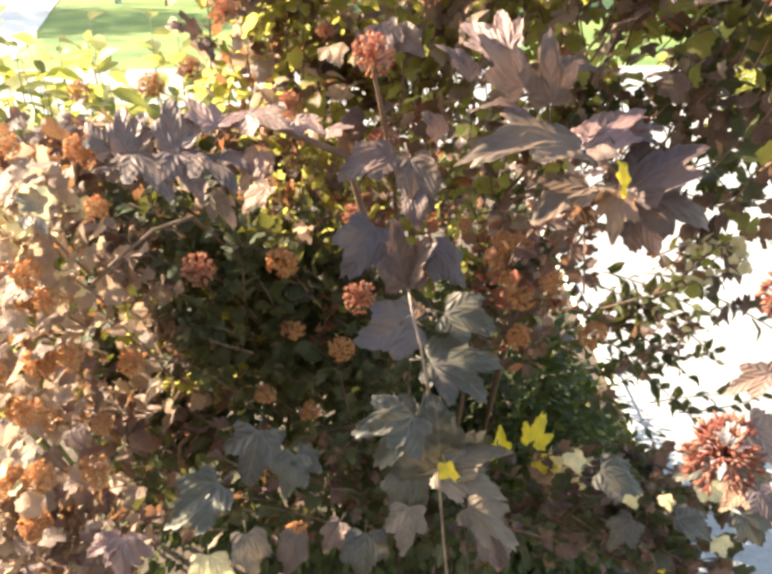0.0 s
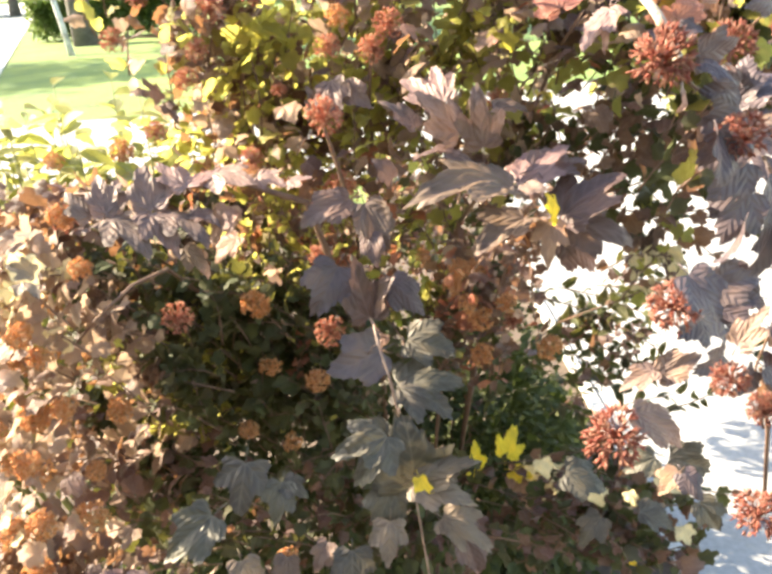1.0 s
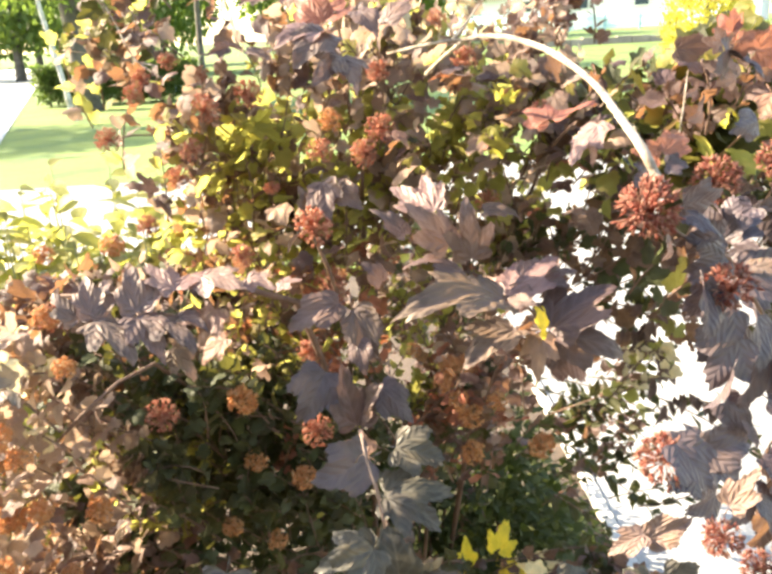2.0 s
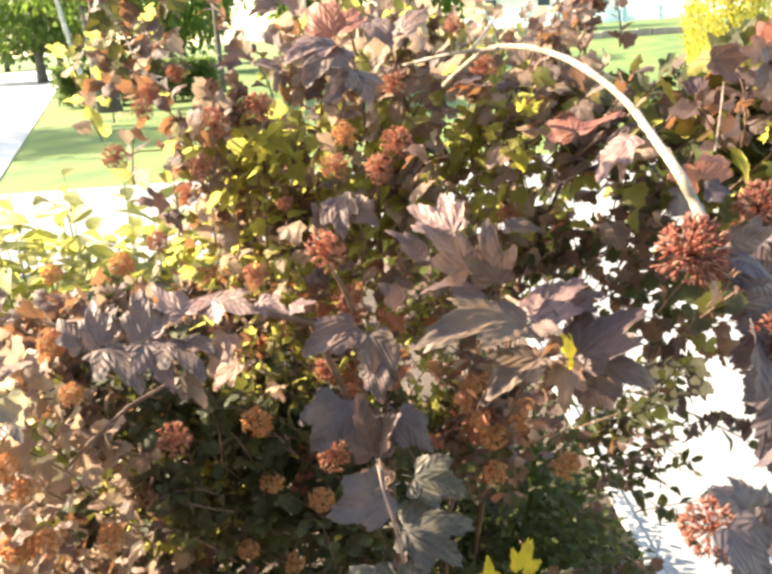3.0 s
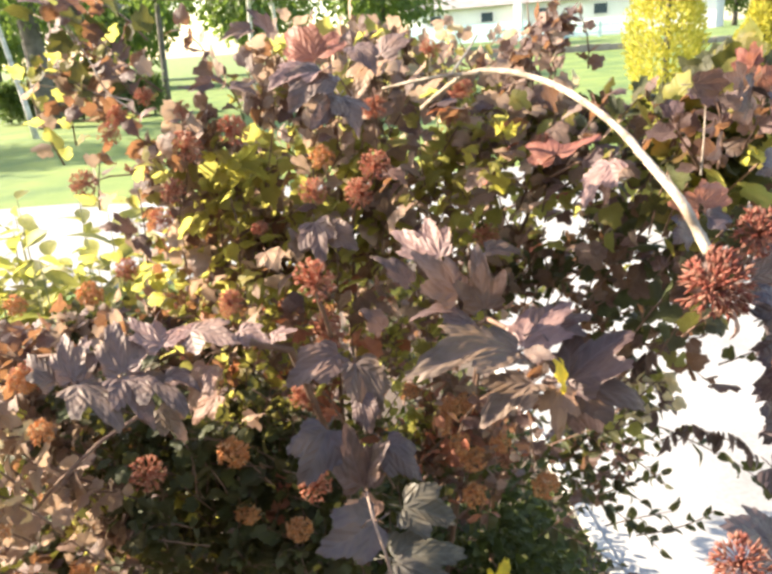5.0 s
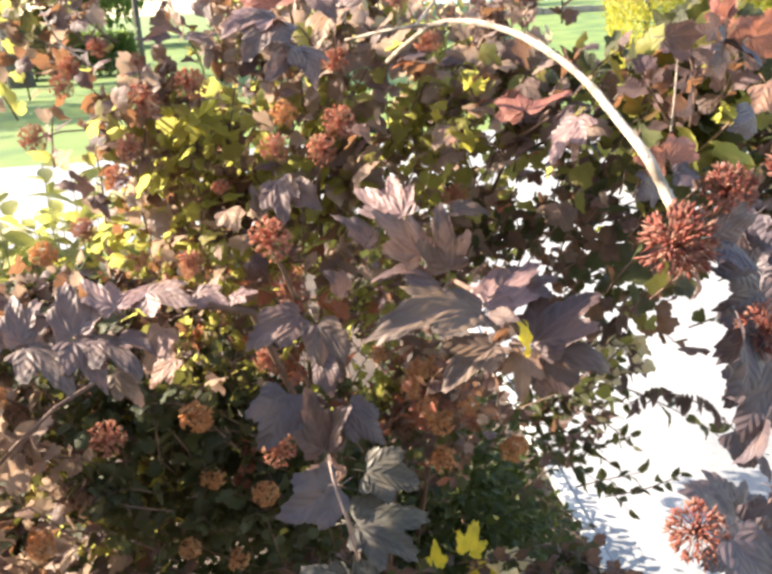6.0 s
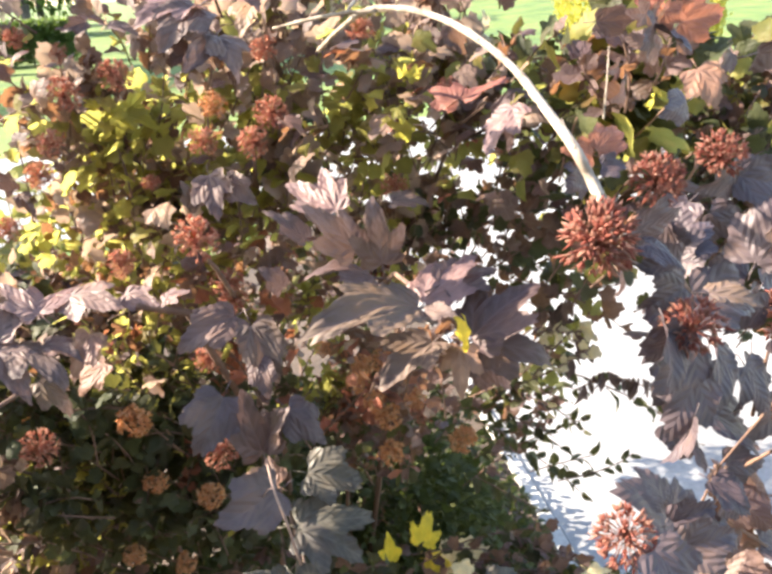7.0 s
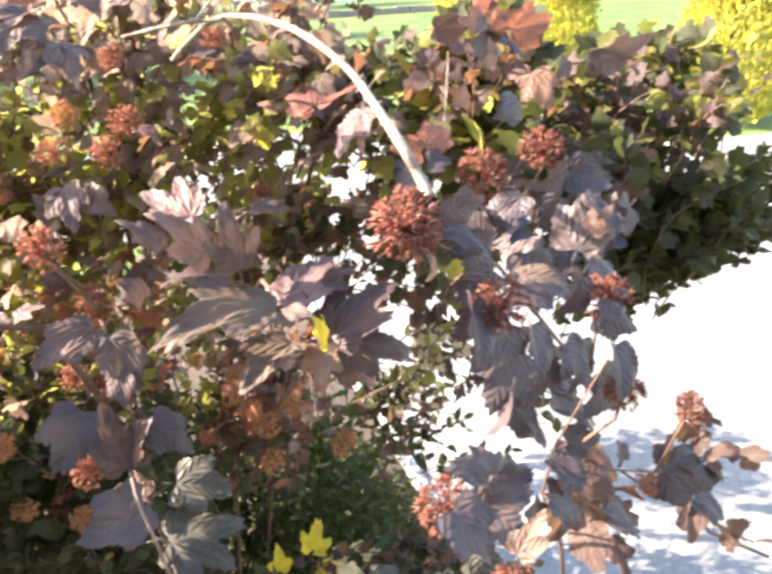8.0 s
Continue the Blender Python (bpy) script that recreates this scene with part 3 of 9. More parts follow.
leaf("w", (0.122, 0.640, 1.368), (-0.128, 0.000, 0.992), (-0.06, -0.85, 0.72), 0.059, 0.00)
leaf("q", (0.102, 0.655, 1.379), (-0.682, 0.000, 0.731), (-0.20, -0.75, 0.83), 0.061, 0.00)
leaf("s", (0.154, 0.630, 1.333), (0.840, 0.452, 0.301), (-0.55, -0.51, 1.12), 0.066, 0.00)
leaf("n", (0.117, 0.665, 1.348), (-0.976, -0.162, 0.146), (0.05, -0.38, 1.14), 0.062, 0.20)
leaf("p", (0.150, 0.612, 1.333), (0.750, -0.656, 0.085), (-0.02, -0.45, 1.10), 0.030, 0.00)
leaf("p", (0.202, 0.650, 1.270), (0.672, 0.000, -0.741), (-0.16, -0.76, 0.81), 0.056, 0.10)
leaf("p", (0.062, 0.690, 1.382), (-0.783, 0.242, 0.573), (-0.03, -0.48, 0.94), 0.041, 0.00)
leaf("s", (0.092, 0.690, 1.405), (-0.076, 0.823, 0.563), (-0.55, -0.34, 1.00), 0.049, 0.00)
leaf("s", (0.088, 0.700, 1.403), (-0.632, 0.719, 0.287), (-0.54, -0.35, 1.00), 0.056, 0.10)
leaf("p", (0.172, 0.640, 1.344), (0.875, 0.480, -0.062), (-0.17, -0.54, 1.01), 0.062, 0.00)
leaf("y", (0.176, 0.588, 1.313), (0.248, 0.926, 0.283), (0.76, -0.51, 0.51), 0.032, 0.30)
# leaves along the hanging stem
leaf("p", (0.006, 0.690, 1.306), (0.278, -0.335, -0.900), (0.08, -0.91, 0.73), 0.060, 0.05)
leaf("p", (0.002, 0.660, 1.190), (-0.203, 0.000, 0.979), (-0.09, -0.74, 0.86), 0.069, -0.10)
leaf("p", (0.009, 0.672, 1.278), (0.151, -0.550, -0.821), (-0.01, -0.75, 0.87), 0.036, 0.10)
leaf("p", (0.005, 0.664, 1.197), (0.564, -0.198, 0.801), (-0.32, -0.66, 0.91), 0.051, 0.10)
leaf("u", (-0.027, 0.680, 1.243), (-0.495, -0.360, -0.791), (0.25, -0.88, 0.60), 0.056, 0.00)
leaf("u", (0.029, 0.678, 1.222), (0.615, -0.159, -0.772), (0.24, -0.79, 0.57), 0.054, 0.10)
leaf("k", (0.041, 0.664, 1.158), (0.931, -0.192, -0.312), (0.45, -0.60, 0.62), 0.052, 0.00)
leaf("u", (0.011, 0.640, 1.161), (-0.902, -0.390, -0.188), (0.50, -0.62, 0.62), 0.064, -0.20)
leaf("t", (0.010, 0.655, 1.155), (-0.699, 0.708, -0.098), (-0.50, -0.37, 1.18), 0.042, 0.00)
leaf("k", (0.026, 0.636, 1.122), (0.998, 0.000, -0.057), (0.50, -0.60, 0.72), 0.068, 0.10)
leaf("k", (0.028, 0.630, 1.121), (0.848, -0.279, -0.450), (0.50, -0.70, 0.70), 0.061, 0.00)
leaf("p", (-0.010, 0.735, 1.298), (-0.850, -0.463, -0.254), (0.23, -0.66, 0.68), 0.065, 0.10)
leaf("p", (0.038, 0.760, 1.311), (-0.671, 0.000, 0.741), (0.08, -0.66, 0.64), 0.032, 0.00)
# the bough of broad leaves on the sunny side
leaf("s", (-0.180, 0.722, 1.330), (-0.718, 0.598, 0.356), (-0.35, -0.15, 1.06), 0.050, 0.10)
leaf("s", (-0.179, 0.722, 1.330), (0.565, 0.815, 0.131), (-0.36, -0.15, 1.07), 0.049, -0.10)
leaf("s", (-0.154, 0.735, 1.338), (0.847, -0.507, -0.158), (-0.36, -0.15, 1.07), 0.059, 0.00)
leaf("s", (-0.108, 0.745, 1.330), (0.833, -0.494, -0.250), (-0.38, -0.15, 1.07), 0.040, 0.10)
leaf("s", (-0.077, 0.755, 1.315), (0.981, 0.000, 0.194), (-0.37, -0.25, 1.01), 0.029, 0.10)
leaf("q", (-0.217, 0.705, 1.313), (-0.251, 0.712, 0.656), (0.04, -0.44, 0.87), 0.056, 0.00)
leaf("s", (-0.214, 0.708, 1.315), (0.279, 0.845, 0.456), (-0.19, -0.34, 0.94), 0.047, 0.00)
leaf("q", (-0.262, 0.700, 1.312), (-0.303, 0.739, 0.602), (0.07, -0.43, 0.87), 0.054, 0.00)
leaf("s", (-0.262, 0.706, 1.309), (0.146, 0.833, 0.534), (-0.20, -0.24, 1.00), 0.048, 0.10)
leaf("w", (-0.216, 0.700, 1.309), (0.513, -0.620, -0.594), (0.43, -0.46, 0.70), 0.064, 0.10)
leaf("w", (-0.199, 0.706, 1.308), (0.682, -0.595, -0.425), (0.42, -0.47, 0.70), 0.067, -0.10)
leaf("w", (-0.255, 0.692, 1.311), (0.658, -0.577, -0.484), (0.45, -0.46, 0.70), 0.069, 0.00)
leaf("p", (-0.181, 0.715, 1.301), (0.837, -0.432, -0.336), (0.16, -0.28, 1.02), 0.046, 0.10)
leaf("t", (-0.139, 0.715, 1.307), (-0.421, -0.449, -0.788), (-0.24, -0.69, 0.82), 0.045, 0.10)
leaf("t", (-0.136, 0.712, 1.306), (0.120, -0.395, -0.911), (-0.41, -0.41, 0.80), 0.025, -0.30)
leaf("t", (-0.137, 0.735, 1.266), (-0.639, -0.254, -0.727), (-0.31, -0.41, 0.91), 0.039, 0.00)
leaf("w", (-0.193, 0.720, 1.263), (0.564, -0.239, -0.791), (0.43, -0.55, 0.76), 0.042, 0.00)
leaf("p", (-0.277, 0.700, 1.312), (-0.732, 0.486, 0.478), (-0.09, -0.24, 1.00), 0.041, 0.00)
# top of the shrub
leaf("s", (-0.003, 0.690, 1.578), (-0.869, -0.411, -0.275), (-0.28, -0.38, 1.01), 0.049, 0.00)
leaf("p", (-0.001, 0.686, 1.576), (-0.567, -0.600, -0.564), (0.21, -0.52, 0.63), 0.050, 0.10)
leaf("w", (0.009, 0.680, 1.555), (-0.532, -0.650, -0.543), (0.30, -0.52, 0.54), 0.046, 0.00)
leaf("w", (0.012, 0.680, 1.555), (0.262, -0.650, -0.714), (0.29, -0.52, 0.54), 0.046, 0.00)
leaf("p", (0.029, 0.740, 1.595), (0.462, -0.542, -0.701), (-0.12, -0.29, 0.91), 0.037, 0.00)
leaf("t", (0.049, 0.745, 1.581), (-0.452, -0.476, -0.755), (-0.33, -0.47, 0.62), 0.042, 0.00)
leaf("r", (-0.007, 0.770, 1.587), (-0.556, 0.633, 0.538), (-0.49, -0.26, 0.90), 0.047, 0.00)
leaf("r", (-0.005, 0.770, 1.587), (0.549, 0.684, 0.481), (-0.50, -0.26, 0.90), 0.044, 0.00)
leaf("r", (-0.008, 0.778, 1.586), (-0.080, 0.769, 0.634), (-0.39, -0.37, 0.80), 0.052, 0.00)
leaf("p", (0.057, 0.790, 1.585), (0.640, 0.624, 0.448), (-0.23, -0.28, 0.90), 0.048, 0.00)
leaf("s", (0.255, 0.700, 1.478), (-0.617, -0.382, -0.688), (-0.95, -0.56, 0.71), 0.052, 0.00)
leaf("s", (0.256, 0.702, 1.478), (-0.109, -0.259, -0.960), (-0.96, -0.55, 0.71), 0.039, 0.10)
leaf("r", (0.229, 0.780, 1.477), (-0.590, 0.771, 0.240), (-0.55, -0.15, 0.93), 0.039, 0.00)
leaf("r", (0.229, 0.780, 1.477), (0.883, 0.457, 0.109), (-0.56, -0.15, 0.93), 0.066, 0.00)
leaf("p", (-0.072, 0.868, 1.620), (-0.928, 0.000, -0.373), (0.124, -0.797, 0.942), 0.035, -0.06)
leaf("p", (-0.052, 0.868, 1.614), (-0.668, 0.000, 0.744), (0.135, -0.798, 1.024), 0.034, 0.10)
leaf("p", (-0.126, 0.918, 1.567), (-0.953, 0.000, -0.302), (0.265, -0.792, 0.544), 0.030, -0.24)
leaf("p", (-0.105, 0.918, 1.561), (0.865, 0.000, -0.501), (0.051, -0.794, 0.985), 0.036, -0.20)
leaf("g", (0.173, 0.818, 1.468), (0.250, -0.589, -0.769), (-0.251, -0.773, 1.051), 0.021, 0.06)
leaf("g", (0.181, 0.868, 1.504), (0.877, 0.000, -0.481), (-0.350, -0.778, 1.215), 0.016, -0.35)
leaf("g", (0.169, 0.838, 1.455), (-0.742, 0.000, -0.670), (-0.225, -0.773, 0.827), 0.014, -0.06)
leaf("p", (0.163, 0.818, 1.371), (0.948, 0.000, -0.318), (-0.424, -0.756, 1.294), 0.047, -0.09)
leaf("g", (-0.101, 0.938, 1.469), (0.835, -0.418, -0.357), (-0.238, -0.788, 1.037), 0.030, -0.28)
leaf("g", (-0.118, 0.938, 1.471), (-0.895, 0.000, -0.447), (0.133, -0.786, 0.844), 0.021, 0.06)
leaf("g", (-0.125, 0.938, 1.465), (-0.137, -0.708, -0.693), (0.427, -0.785, 1.184), 0.026, -0.06)
leaf("g", (-0.088, 0.958, 1.448), (-0.669, 0.000, -0.743), (0.293, -0.787, 1.073), 0.019, -0.09)
leaf("g", (-0.178, 0.968, 1.409), (-0.124, -0.702, -0.701), (-0.106, -0.772, 1.068), 0.026, 0.04)
leaf("g", (-0.077, 0.968, 1.439), (0.762, 0.000, 0.647), (0.384, -0.787, 1.307), 0.022, 0.08)
leaf("t", (0.059, 0.818, 1.465), (0.674, -0.408, -0.616), (-0.163, -0.788, 1.253), 0.025, -0.35)
leaf("p", (-0.024, 0.868, 1.407), (0.156, -0.604, -0.781), (-0.252, -0.781, 1.068), 0.050, 0.08)
leaf("p", (-0.008, 0.868, 1.400), (0.685, -0.442, -0.580), (-0.244, -0.780, 1.119), 0.045, 0.27)
leaf("p", (-0.039, 0.868, 1.374), (-0.420, 0.000, 0.907), (-0.052, -0.773, 1.003), 0.033, -0.19)
leaf("t", (-0.078, 0.818, 1.390), (0.351, -0.712, -0.608), (-0.093, -0.772, 1.384), 0.028, -0.00)
leaf("p", (-0.266, 1.018, 1.379), (-0.593, 0.000, 0.805), (0.142, -0.757, 0.887), 0.034, 0.34)
leaf("p", (-0.261, 1.018, 1.372), (0.462, -0.497, -0.735), (0.192, -0.757, 0.869), 0.040, -0.02)
leaf("p", (-0.284, 1.018, 1.387), (-0.997, 0.000, 0.075), (-0.050, -0.755, 1.092), 0.025, -0.04)
# broad leaves with the sun behind them
leaf("g", (0.190, 0.830, 1.438), (-0.855, 0.280, 0.437), (0.49, -1.02, 0.28), 0.028, 0.00)
leaf("g", (0.186, 0.840, 1.496), (-0.370, 0.335, 0.867), (0.49, -1.03, 0.20), 0.023, 0.00)
leaf("g", (0.192, 0.840, 1.493), (0.826, 0.339, 0.450), (0.46, -1.02, 0.21), 0.023, 0.20)
leaf("g", (0.157, 0.860, 1.463), (-0.484, 0.414, 0.771), (0.42, -1.02, 0.24), 0.019, 0.20)
leaf("g", (-0.110, 0.940, 1.470), (-0.876, -0.234, -0.422), (0.84, -1.04, 0.34), 0.034, 0.00)
leaf("g", (-0.106, 0.930, 1.468), (0.857, -0.207, -0.471), (0.78, -0.94, 0.44), 0.037, 0.00)
leaf("g", (-0.107, 0.930, 1.471), (-0.357, -0.267, -0.895), (0.82, -1.04, 0.25), 0.029, 0.20)
leaf("g", (-0.104, 0.940, 1.474), (0.732, 0.260, 0.630), (0.69, -1.04, 0.22), 0.030, 0.00)
leaf("g", (-0.139, 0.950, 1.476), (-0.759, 0.401, 0.514), (0.85, -1.04, 0.22), 0.020, 0.00)
# leaves close by the path
leaf("r", (0.229, 0.478, 1.482), (-0.969, 0.000, 0.246), (-0.073, -0.699, 0.128), 0.021, 0.23)
leaf("r", (0.232, 0.478, 1.485), (0.752, 0.581, 0.310), (-0.245, -0.698, 0.074), 0.027, -0.16)
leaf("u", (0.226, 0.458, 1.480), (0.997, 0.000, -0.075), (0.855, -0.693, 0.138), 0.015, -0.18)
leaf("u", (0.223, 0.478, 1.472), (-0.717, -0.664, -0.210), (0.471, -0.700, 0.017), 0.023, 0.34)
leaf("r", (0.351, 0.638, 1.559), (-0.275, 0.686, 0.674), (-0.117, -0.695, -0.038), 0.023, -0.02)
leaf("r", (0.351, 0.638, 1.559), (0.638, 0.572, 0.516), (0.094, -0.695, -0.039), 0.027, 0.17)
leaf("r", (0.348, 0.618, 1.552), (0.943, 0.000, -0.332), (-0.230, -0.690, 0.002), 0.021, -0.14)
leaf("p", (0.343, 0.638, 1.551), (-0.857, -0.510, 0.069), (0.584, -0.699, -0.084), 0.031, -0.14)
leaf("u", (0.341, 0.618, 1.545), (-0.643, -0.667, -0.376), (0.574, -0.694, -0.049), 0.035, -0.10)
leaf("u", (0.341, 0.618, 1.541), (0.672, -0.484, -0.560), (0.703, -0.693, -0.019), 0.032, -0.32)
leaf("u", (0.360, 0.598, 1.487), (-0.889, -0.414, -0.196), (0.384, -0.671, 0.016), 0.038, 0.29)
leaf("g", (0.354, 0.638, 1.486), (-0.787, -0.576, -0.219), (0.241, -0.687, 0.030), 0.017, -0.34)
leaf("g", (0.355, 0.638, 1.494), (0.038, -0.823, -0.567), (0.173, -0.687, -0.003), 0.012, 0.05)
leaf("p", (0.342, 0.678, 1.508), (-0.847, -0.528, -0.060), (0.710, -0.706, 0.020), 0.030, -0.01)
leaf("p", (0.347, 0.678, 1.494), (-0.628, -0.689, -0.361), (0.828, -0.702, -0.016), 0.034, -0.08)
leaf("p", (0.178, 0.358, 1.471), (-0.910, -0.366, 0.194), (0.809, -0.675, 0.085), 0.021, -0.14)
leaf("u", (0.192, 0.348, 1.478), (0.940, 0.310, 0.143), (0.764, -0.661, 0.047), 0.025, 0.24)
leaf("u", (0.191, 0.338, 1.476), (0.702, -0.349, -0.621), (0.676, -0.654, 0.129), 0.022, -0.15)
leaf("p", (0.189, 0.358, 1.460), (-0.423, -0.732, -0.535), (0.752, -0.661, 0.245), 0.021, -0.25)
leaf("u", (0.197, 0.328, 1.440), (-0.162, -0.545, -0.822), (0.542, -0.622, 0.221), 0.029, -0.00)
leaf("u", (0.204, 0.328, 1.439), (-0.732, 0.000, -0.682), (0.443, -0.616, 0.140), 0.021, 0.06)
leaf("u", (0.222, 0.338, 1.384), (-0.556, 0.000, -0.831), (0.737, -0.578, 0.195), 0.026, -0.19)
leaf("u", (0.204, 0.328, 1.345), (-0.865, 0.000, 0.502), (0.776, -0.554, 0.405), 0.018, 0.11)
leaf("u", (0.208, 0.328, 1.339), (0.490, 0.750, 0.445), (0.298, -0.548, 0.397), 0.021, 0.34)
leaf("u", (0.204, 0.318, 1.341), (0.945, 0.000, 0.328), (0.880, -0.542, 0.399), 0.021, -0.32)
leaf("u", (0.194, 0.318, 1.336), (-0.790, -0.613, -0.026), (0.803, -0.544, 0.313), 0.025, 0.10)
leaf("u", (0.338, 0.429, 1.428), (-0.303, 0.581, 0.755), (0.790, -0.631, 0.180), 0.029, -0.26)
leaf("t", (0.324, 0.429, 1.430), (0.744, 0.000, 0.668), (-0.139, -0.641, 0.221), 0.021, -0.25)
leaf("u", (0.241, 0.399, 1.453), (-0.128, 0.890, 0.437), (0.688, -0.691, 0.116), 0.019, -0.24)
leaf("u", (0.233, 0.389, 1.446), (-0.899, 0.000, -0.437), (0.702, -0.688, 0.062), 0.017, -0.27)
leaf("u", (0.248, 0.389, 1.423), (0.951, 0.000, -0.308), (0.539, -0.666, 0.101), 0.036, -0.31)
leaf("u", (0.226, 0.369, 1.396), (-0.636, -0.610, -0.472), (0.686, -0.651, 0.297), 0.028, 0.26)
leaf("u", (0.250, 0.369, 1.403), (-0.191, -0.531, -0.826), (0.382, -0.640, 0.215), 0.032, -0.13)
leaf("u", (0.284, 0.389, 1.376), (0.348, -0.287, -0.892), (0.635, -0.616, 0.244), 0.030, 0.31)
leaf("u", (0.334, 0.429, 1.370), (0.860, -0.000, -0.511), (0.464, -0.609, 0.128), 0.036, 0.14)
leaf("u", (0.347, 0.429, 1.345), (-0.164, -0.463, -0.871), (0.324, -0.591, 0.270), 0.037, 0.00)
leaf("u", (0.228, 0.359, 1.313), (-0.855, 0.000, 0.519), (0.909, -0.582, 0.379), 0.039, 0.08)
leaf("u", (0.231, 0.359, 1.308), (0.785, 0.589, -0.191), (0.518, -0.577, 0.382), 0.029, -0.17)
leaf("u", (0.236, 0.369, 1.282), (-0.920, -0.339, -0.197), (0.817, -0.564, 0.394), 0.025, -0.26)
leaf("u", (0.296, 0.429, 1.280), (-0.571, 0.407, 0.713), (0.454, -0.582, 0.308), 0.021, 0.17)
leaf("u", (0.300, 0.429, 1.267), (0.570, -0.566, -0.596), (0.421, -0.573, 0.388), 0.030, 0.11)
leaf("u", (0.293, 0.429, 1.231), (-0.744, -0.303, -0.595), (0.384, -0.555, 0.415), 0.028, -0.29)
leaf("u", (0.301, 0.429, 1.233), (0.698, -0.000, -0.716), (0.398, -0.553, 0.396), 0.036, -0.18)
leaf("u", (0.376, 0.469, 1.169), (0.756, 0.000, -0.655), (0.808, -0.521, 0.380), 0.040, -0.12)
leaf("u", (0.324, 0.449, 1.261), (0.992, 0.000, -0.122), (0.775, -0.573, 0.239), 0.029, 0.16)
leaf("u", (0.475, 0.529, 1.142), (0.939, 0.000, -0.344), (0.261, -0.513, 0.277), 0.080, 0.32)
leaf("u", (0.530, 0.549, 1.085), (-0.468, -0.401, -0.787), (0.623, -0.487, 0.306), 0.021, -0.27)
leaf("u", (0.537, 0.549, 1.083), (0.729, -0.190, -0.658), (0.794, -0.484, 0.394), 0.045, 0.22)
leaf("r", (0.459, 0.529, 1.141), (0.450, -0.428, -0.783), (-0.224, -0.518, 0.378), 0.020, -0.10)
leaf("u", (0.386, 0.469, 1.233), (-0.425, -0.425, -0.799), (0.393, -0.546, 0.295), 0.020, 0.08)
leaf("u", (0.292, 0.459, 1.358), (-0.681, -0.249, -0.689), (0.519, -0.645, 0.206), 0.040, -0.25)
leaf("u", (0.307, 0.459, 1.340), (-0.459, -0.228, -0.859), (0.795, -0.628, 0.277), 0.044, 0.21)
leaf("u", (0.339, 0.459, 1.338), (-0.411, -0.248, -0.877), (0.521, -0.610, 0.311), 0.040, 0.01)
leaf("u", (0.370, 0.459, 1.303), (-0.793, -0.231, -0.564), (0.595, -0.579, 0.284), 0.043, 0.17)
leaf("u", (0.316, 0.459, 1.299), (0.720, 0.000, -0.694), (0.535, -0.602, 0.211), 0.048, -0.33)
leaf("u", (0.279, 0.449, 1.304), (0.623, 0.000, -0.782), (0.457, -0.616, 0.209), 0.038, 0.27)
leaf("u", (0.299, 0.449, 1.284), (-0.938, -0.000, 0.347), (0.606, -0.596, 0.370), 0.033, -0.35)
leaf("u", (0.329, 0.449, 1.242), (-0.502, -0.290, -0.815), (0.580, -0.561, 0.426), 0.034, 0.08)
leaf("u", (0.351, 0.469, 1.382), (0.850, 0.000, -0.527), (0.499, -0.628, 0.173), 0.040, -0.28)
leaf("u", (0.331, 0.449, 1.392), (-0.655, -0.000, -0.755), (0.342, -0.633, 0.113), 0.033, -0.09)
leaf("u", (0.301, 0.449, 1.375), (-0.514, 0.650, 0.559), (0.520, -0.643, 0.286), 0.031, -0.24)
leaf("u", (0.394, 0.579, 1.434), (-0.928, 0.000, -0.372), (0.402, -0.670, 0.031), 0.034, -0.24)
leaf("u", (0.399, 0.579, 1.429), (0.946, 0.000, -0.324), (0.418, -0.666, 0.028), 0.041, -0.01)
leaf("u", (0.459, 0.579, 1.391), (-0.852, -0.243, -0.464), (0.220, -0.627, 0.198), 0.041, -0.09)
leaf("p", (0.480, 0.729, 1.505), (-0.762, -0.279, -0.584), (0.388, -0.685, 0.006), 0.036, 0.31)
leaf("t", (0.398, 0.649, 1.504), (0.242, -0.530, -0.813), (0.111, -0.701, -0.030), 0.038, 0.33)
leaf("p", (0.384, 0.689, 1.515), (-0.912, 0.000, 0.411), (0.307, -0.717, -0.119), 0.037, 0.20)
leaf("p", (0.307, 0.649, 1.547), (0.999, 0.000, 0.046), (0.606, -0.745, -0.154), 0.036, 0.03)
leaf("r", (0.379, 0.649, 1.542), (0.989, 0.000, 0.149), (0.333, -0.713, -0.055), 0.038, -0.10)
leaf("p", (0.508, 0.729, 1.503), (0.952, 0.000, 0.305), (0.280, -0.673, -0.114), 0.078, 0.28)
leaf("g", (0.579, 0.749, 1.527), (0.943, 0.000, 0.334), (-0.069, -0.650, 0.034), 0.023, -0.31)
leaf("u", (0.327, 0.450, 1.411), (0.465, 0.239, 0.852), (-0.32, -0.68, 1.03), 0.042, 0.00)
leaf("u", (0.335, 0.455, 1.409), (0.891, 0.251, 0.377), (-0.90, -0.49, 0.84), 0.040, 0.00)
leaf("u", (0.241, 0.400, 1.443), (0.380, 0.367, 0.849), (-0.81, -0.55, 0.83), 0.027, 0.00)
leaf("u", (0.241, 0.400, 1.443), (-0.476, 0.422, 0.772), (-0.75, -0.47, 0.90), 0.024, 0.00)
leaf("u", (0.243, 0.400, 1.443), (0.855, 0.344, 0.389), (-0.78, -0.45, 0.91), 0.029, 0.00)
leaf("w", (0.238, 0.360, 1.437), (0.902, -0.333, -0.275), (0.27, -0.32, 1.09), 0.030, 0.00)
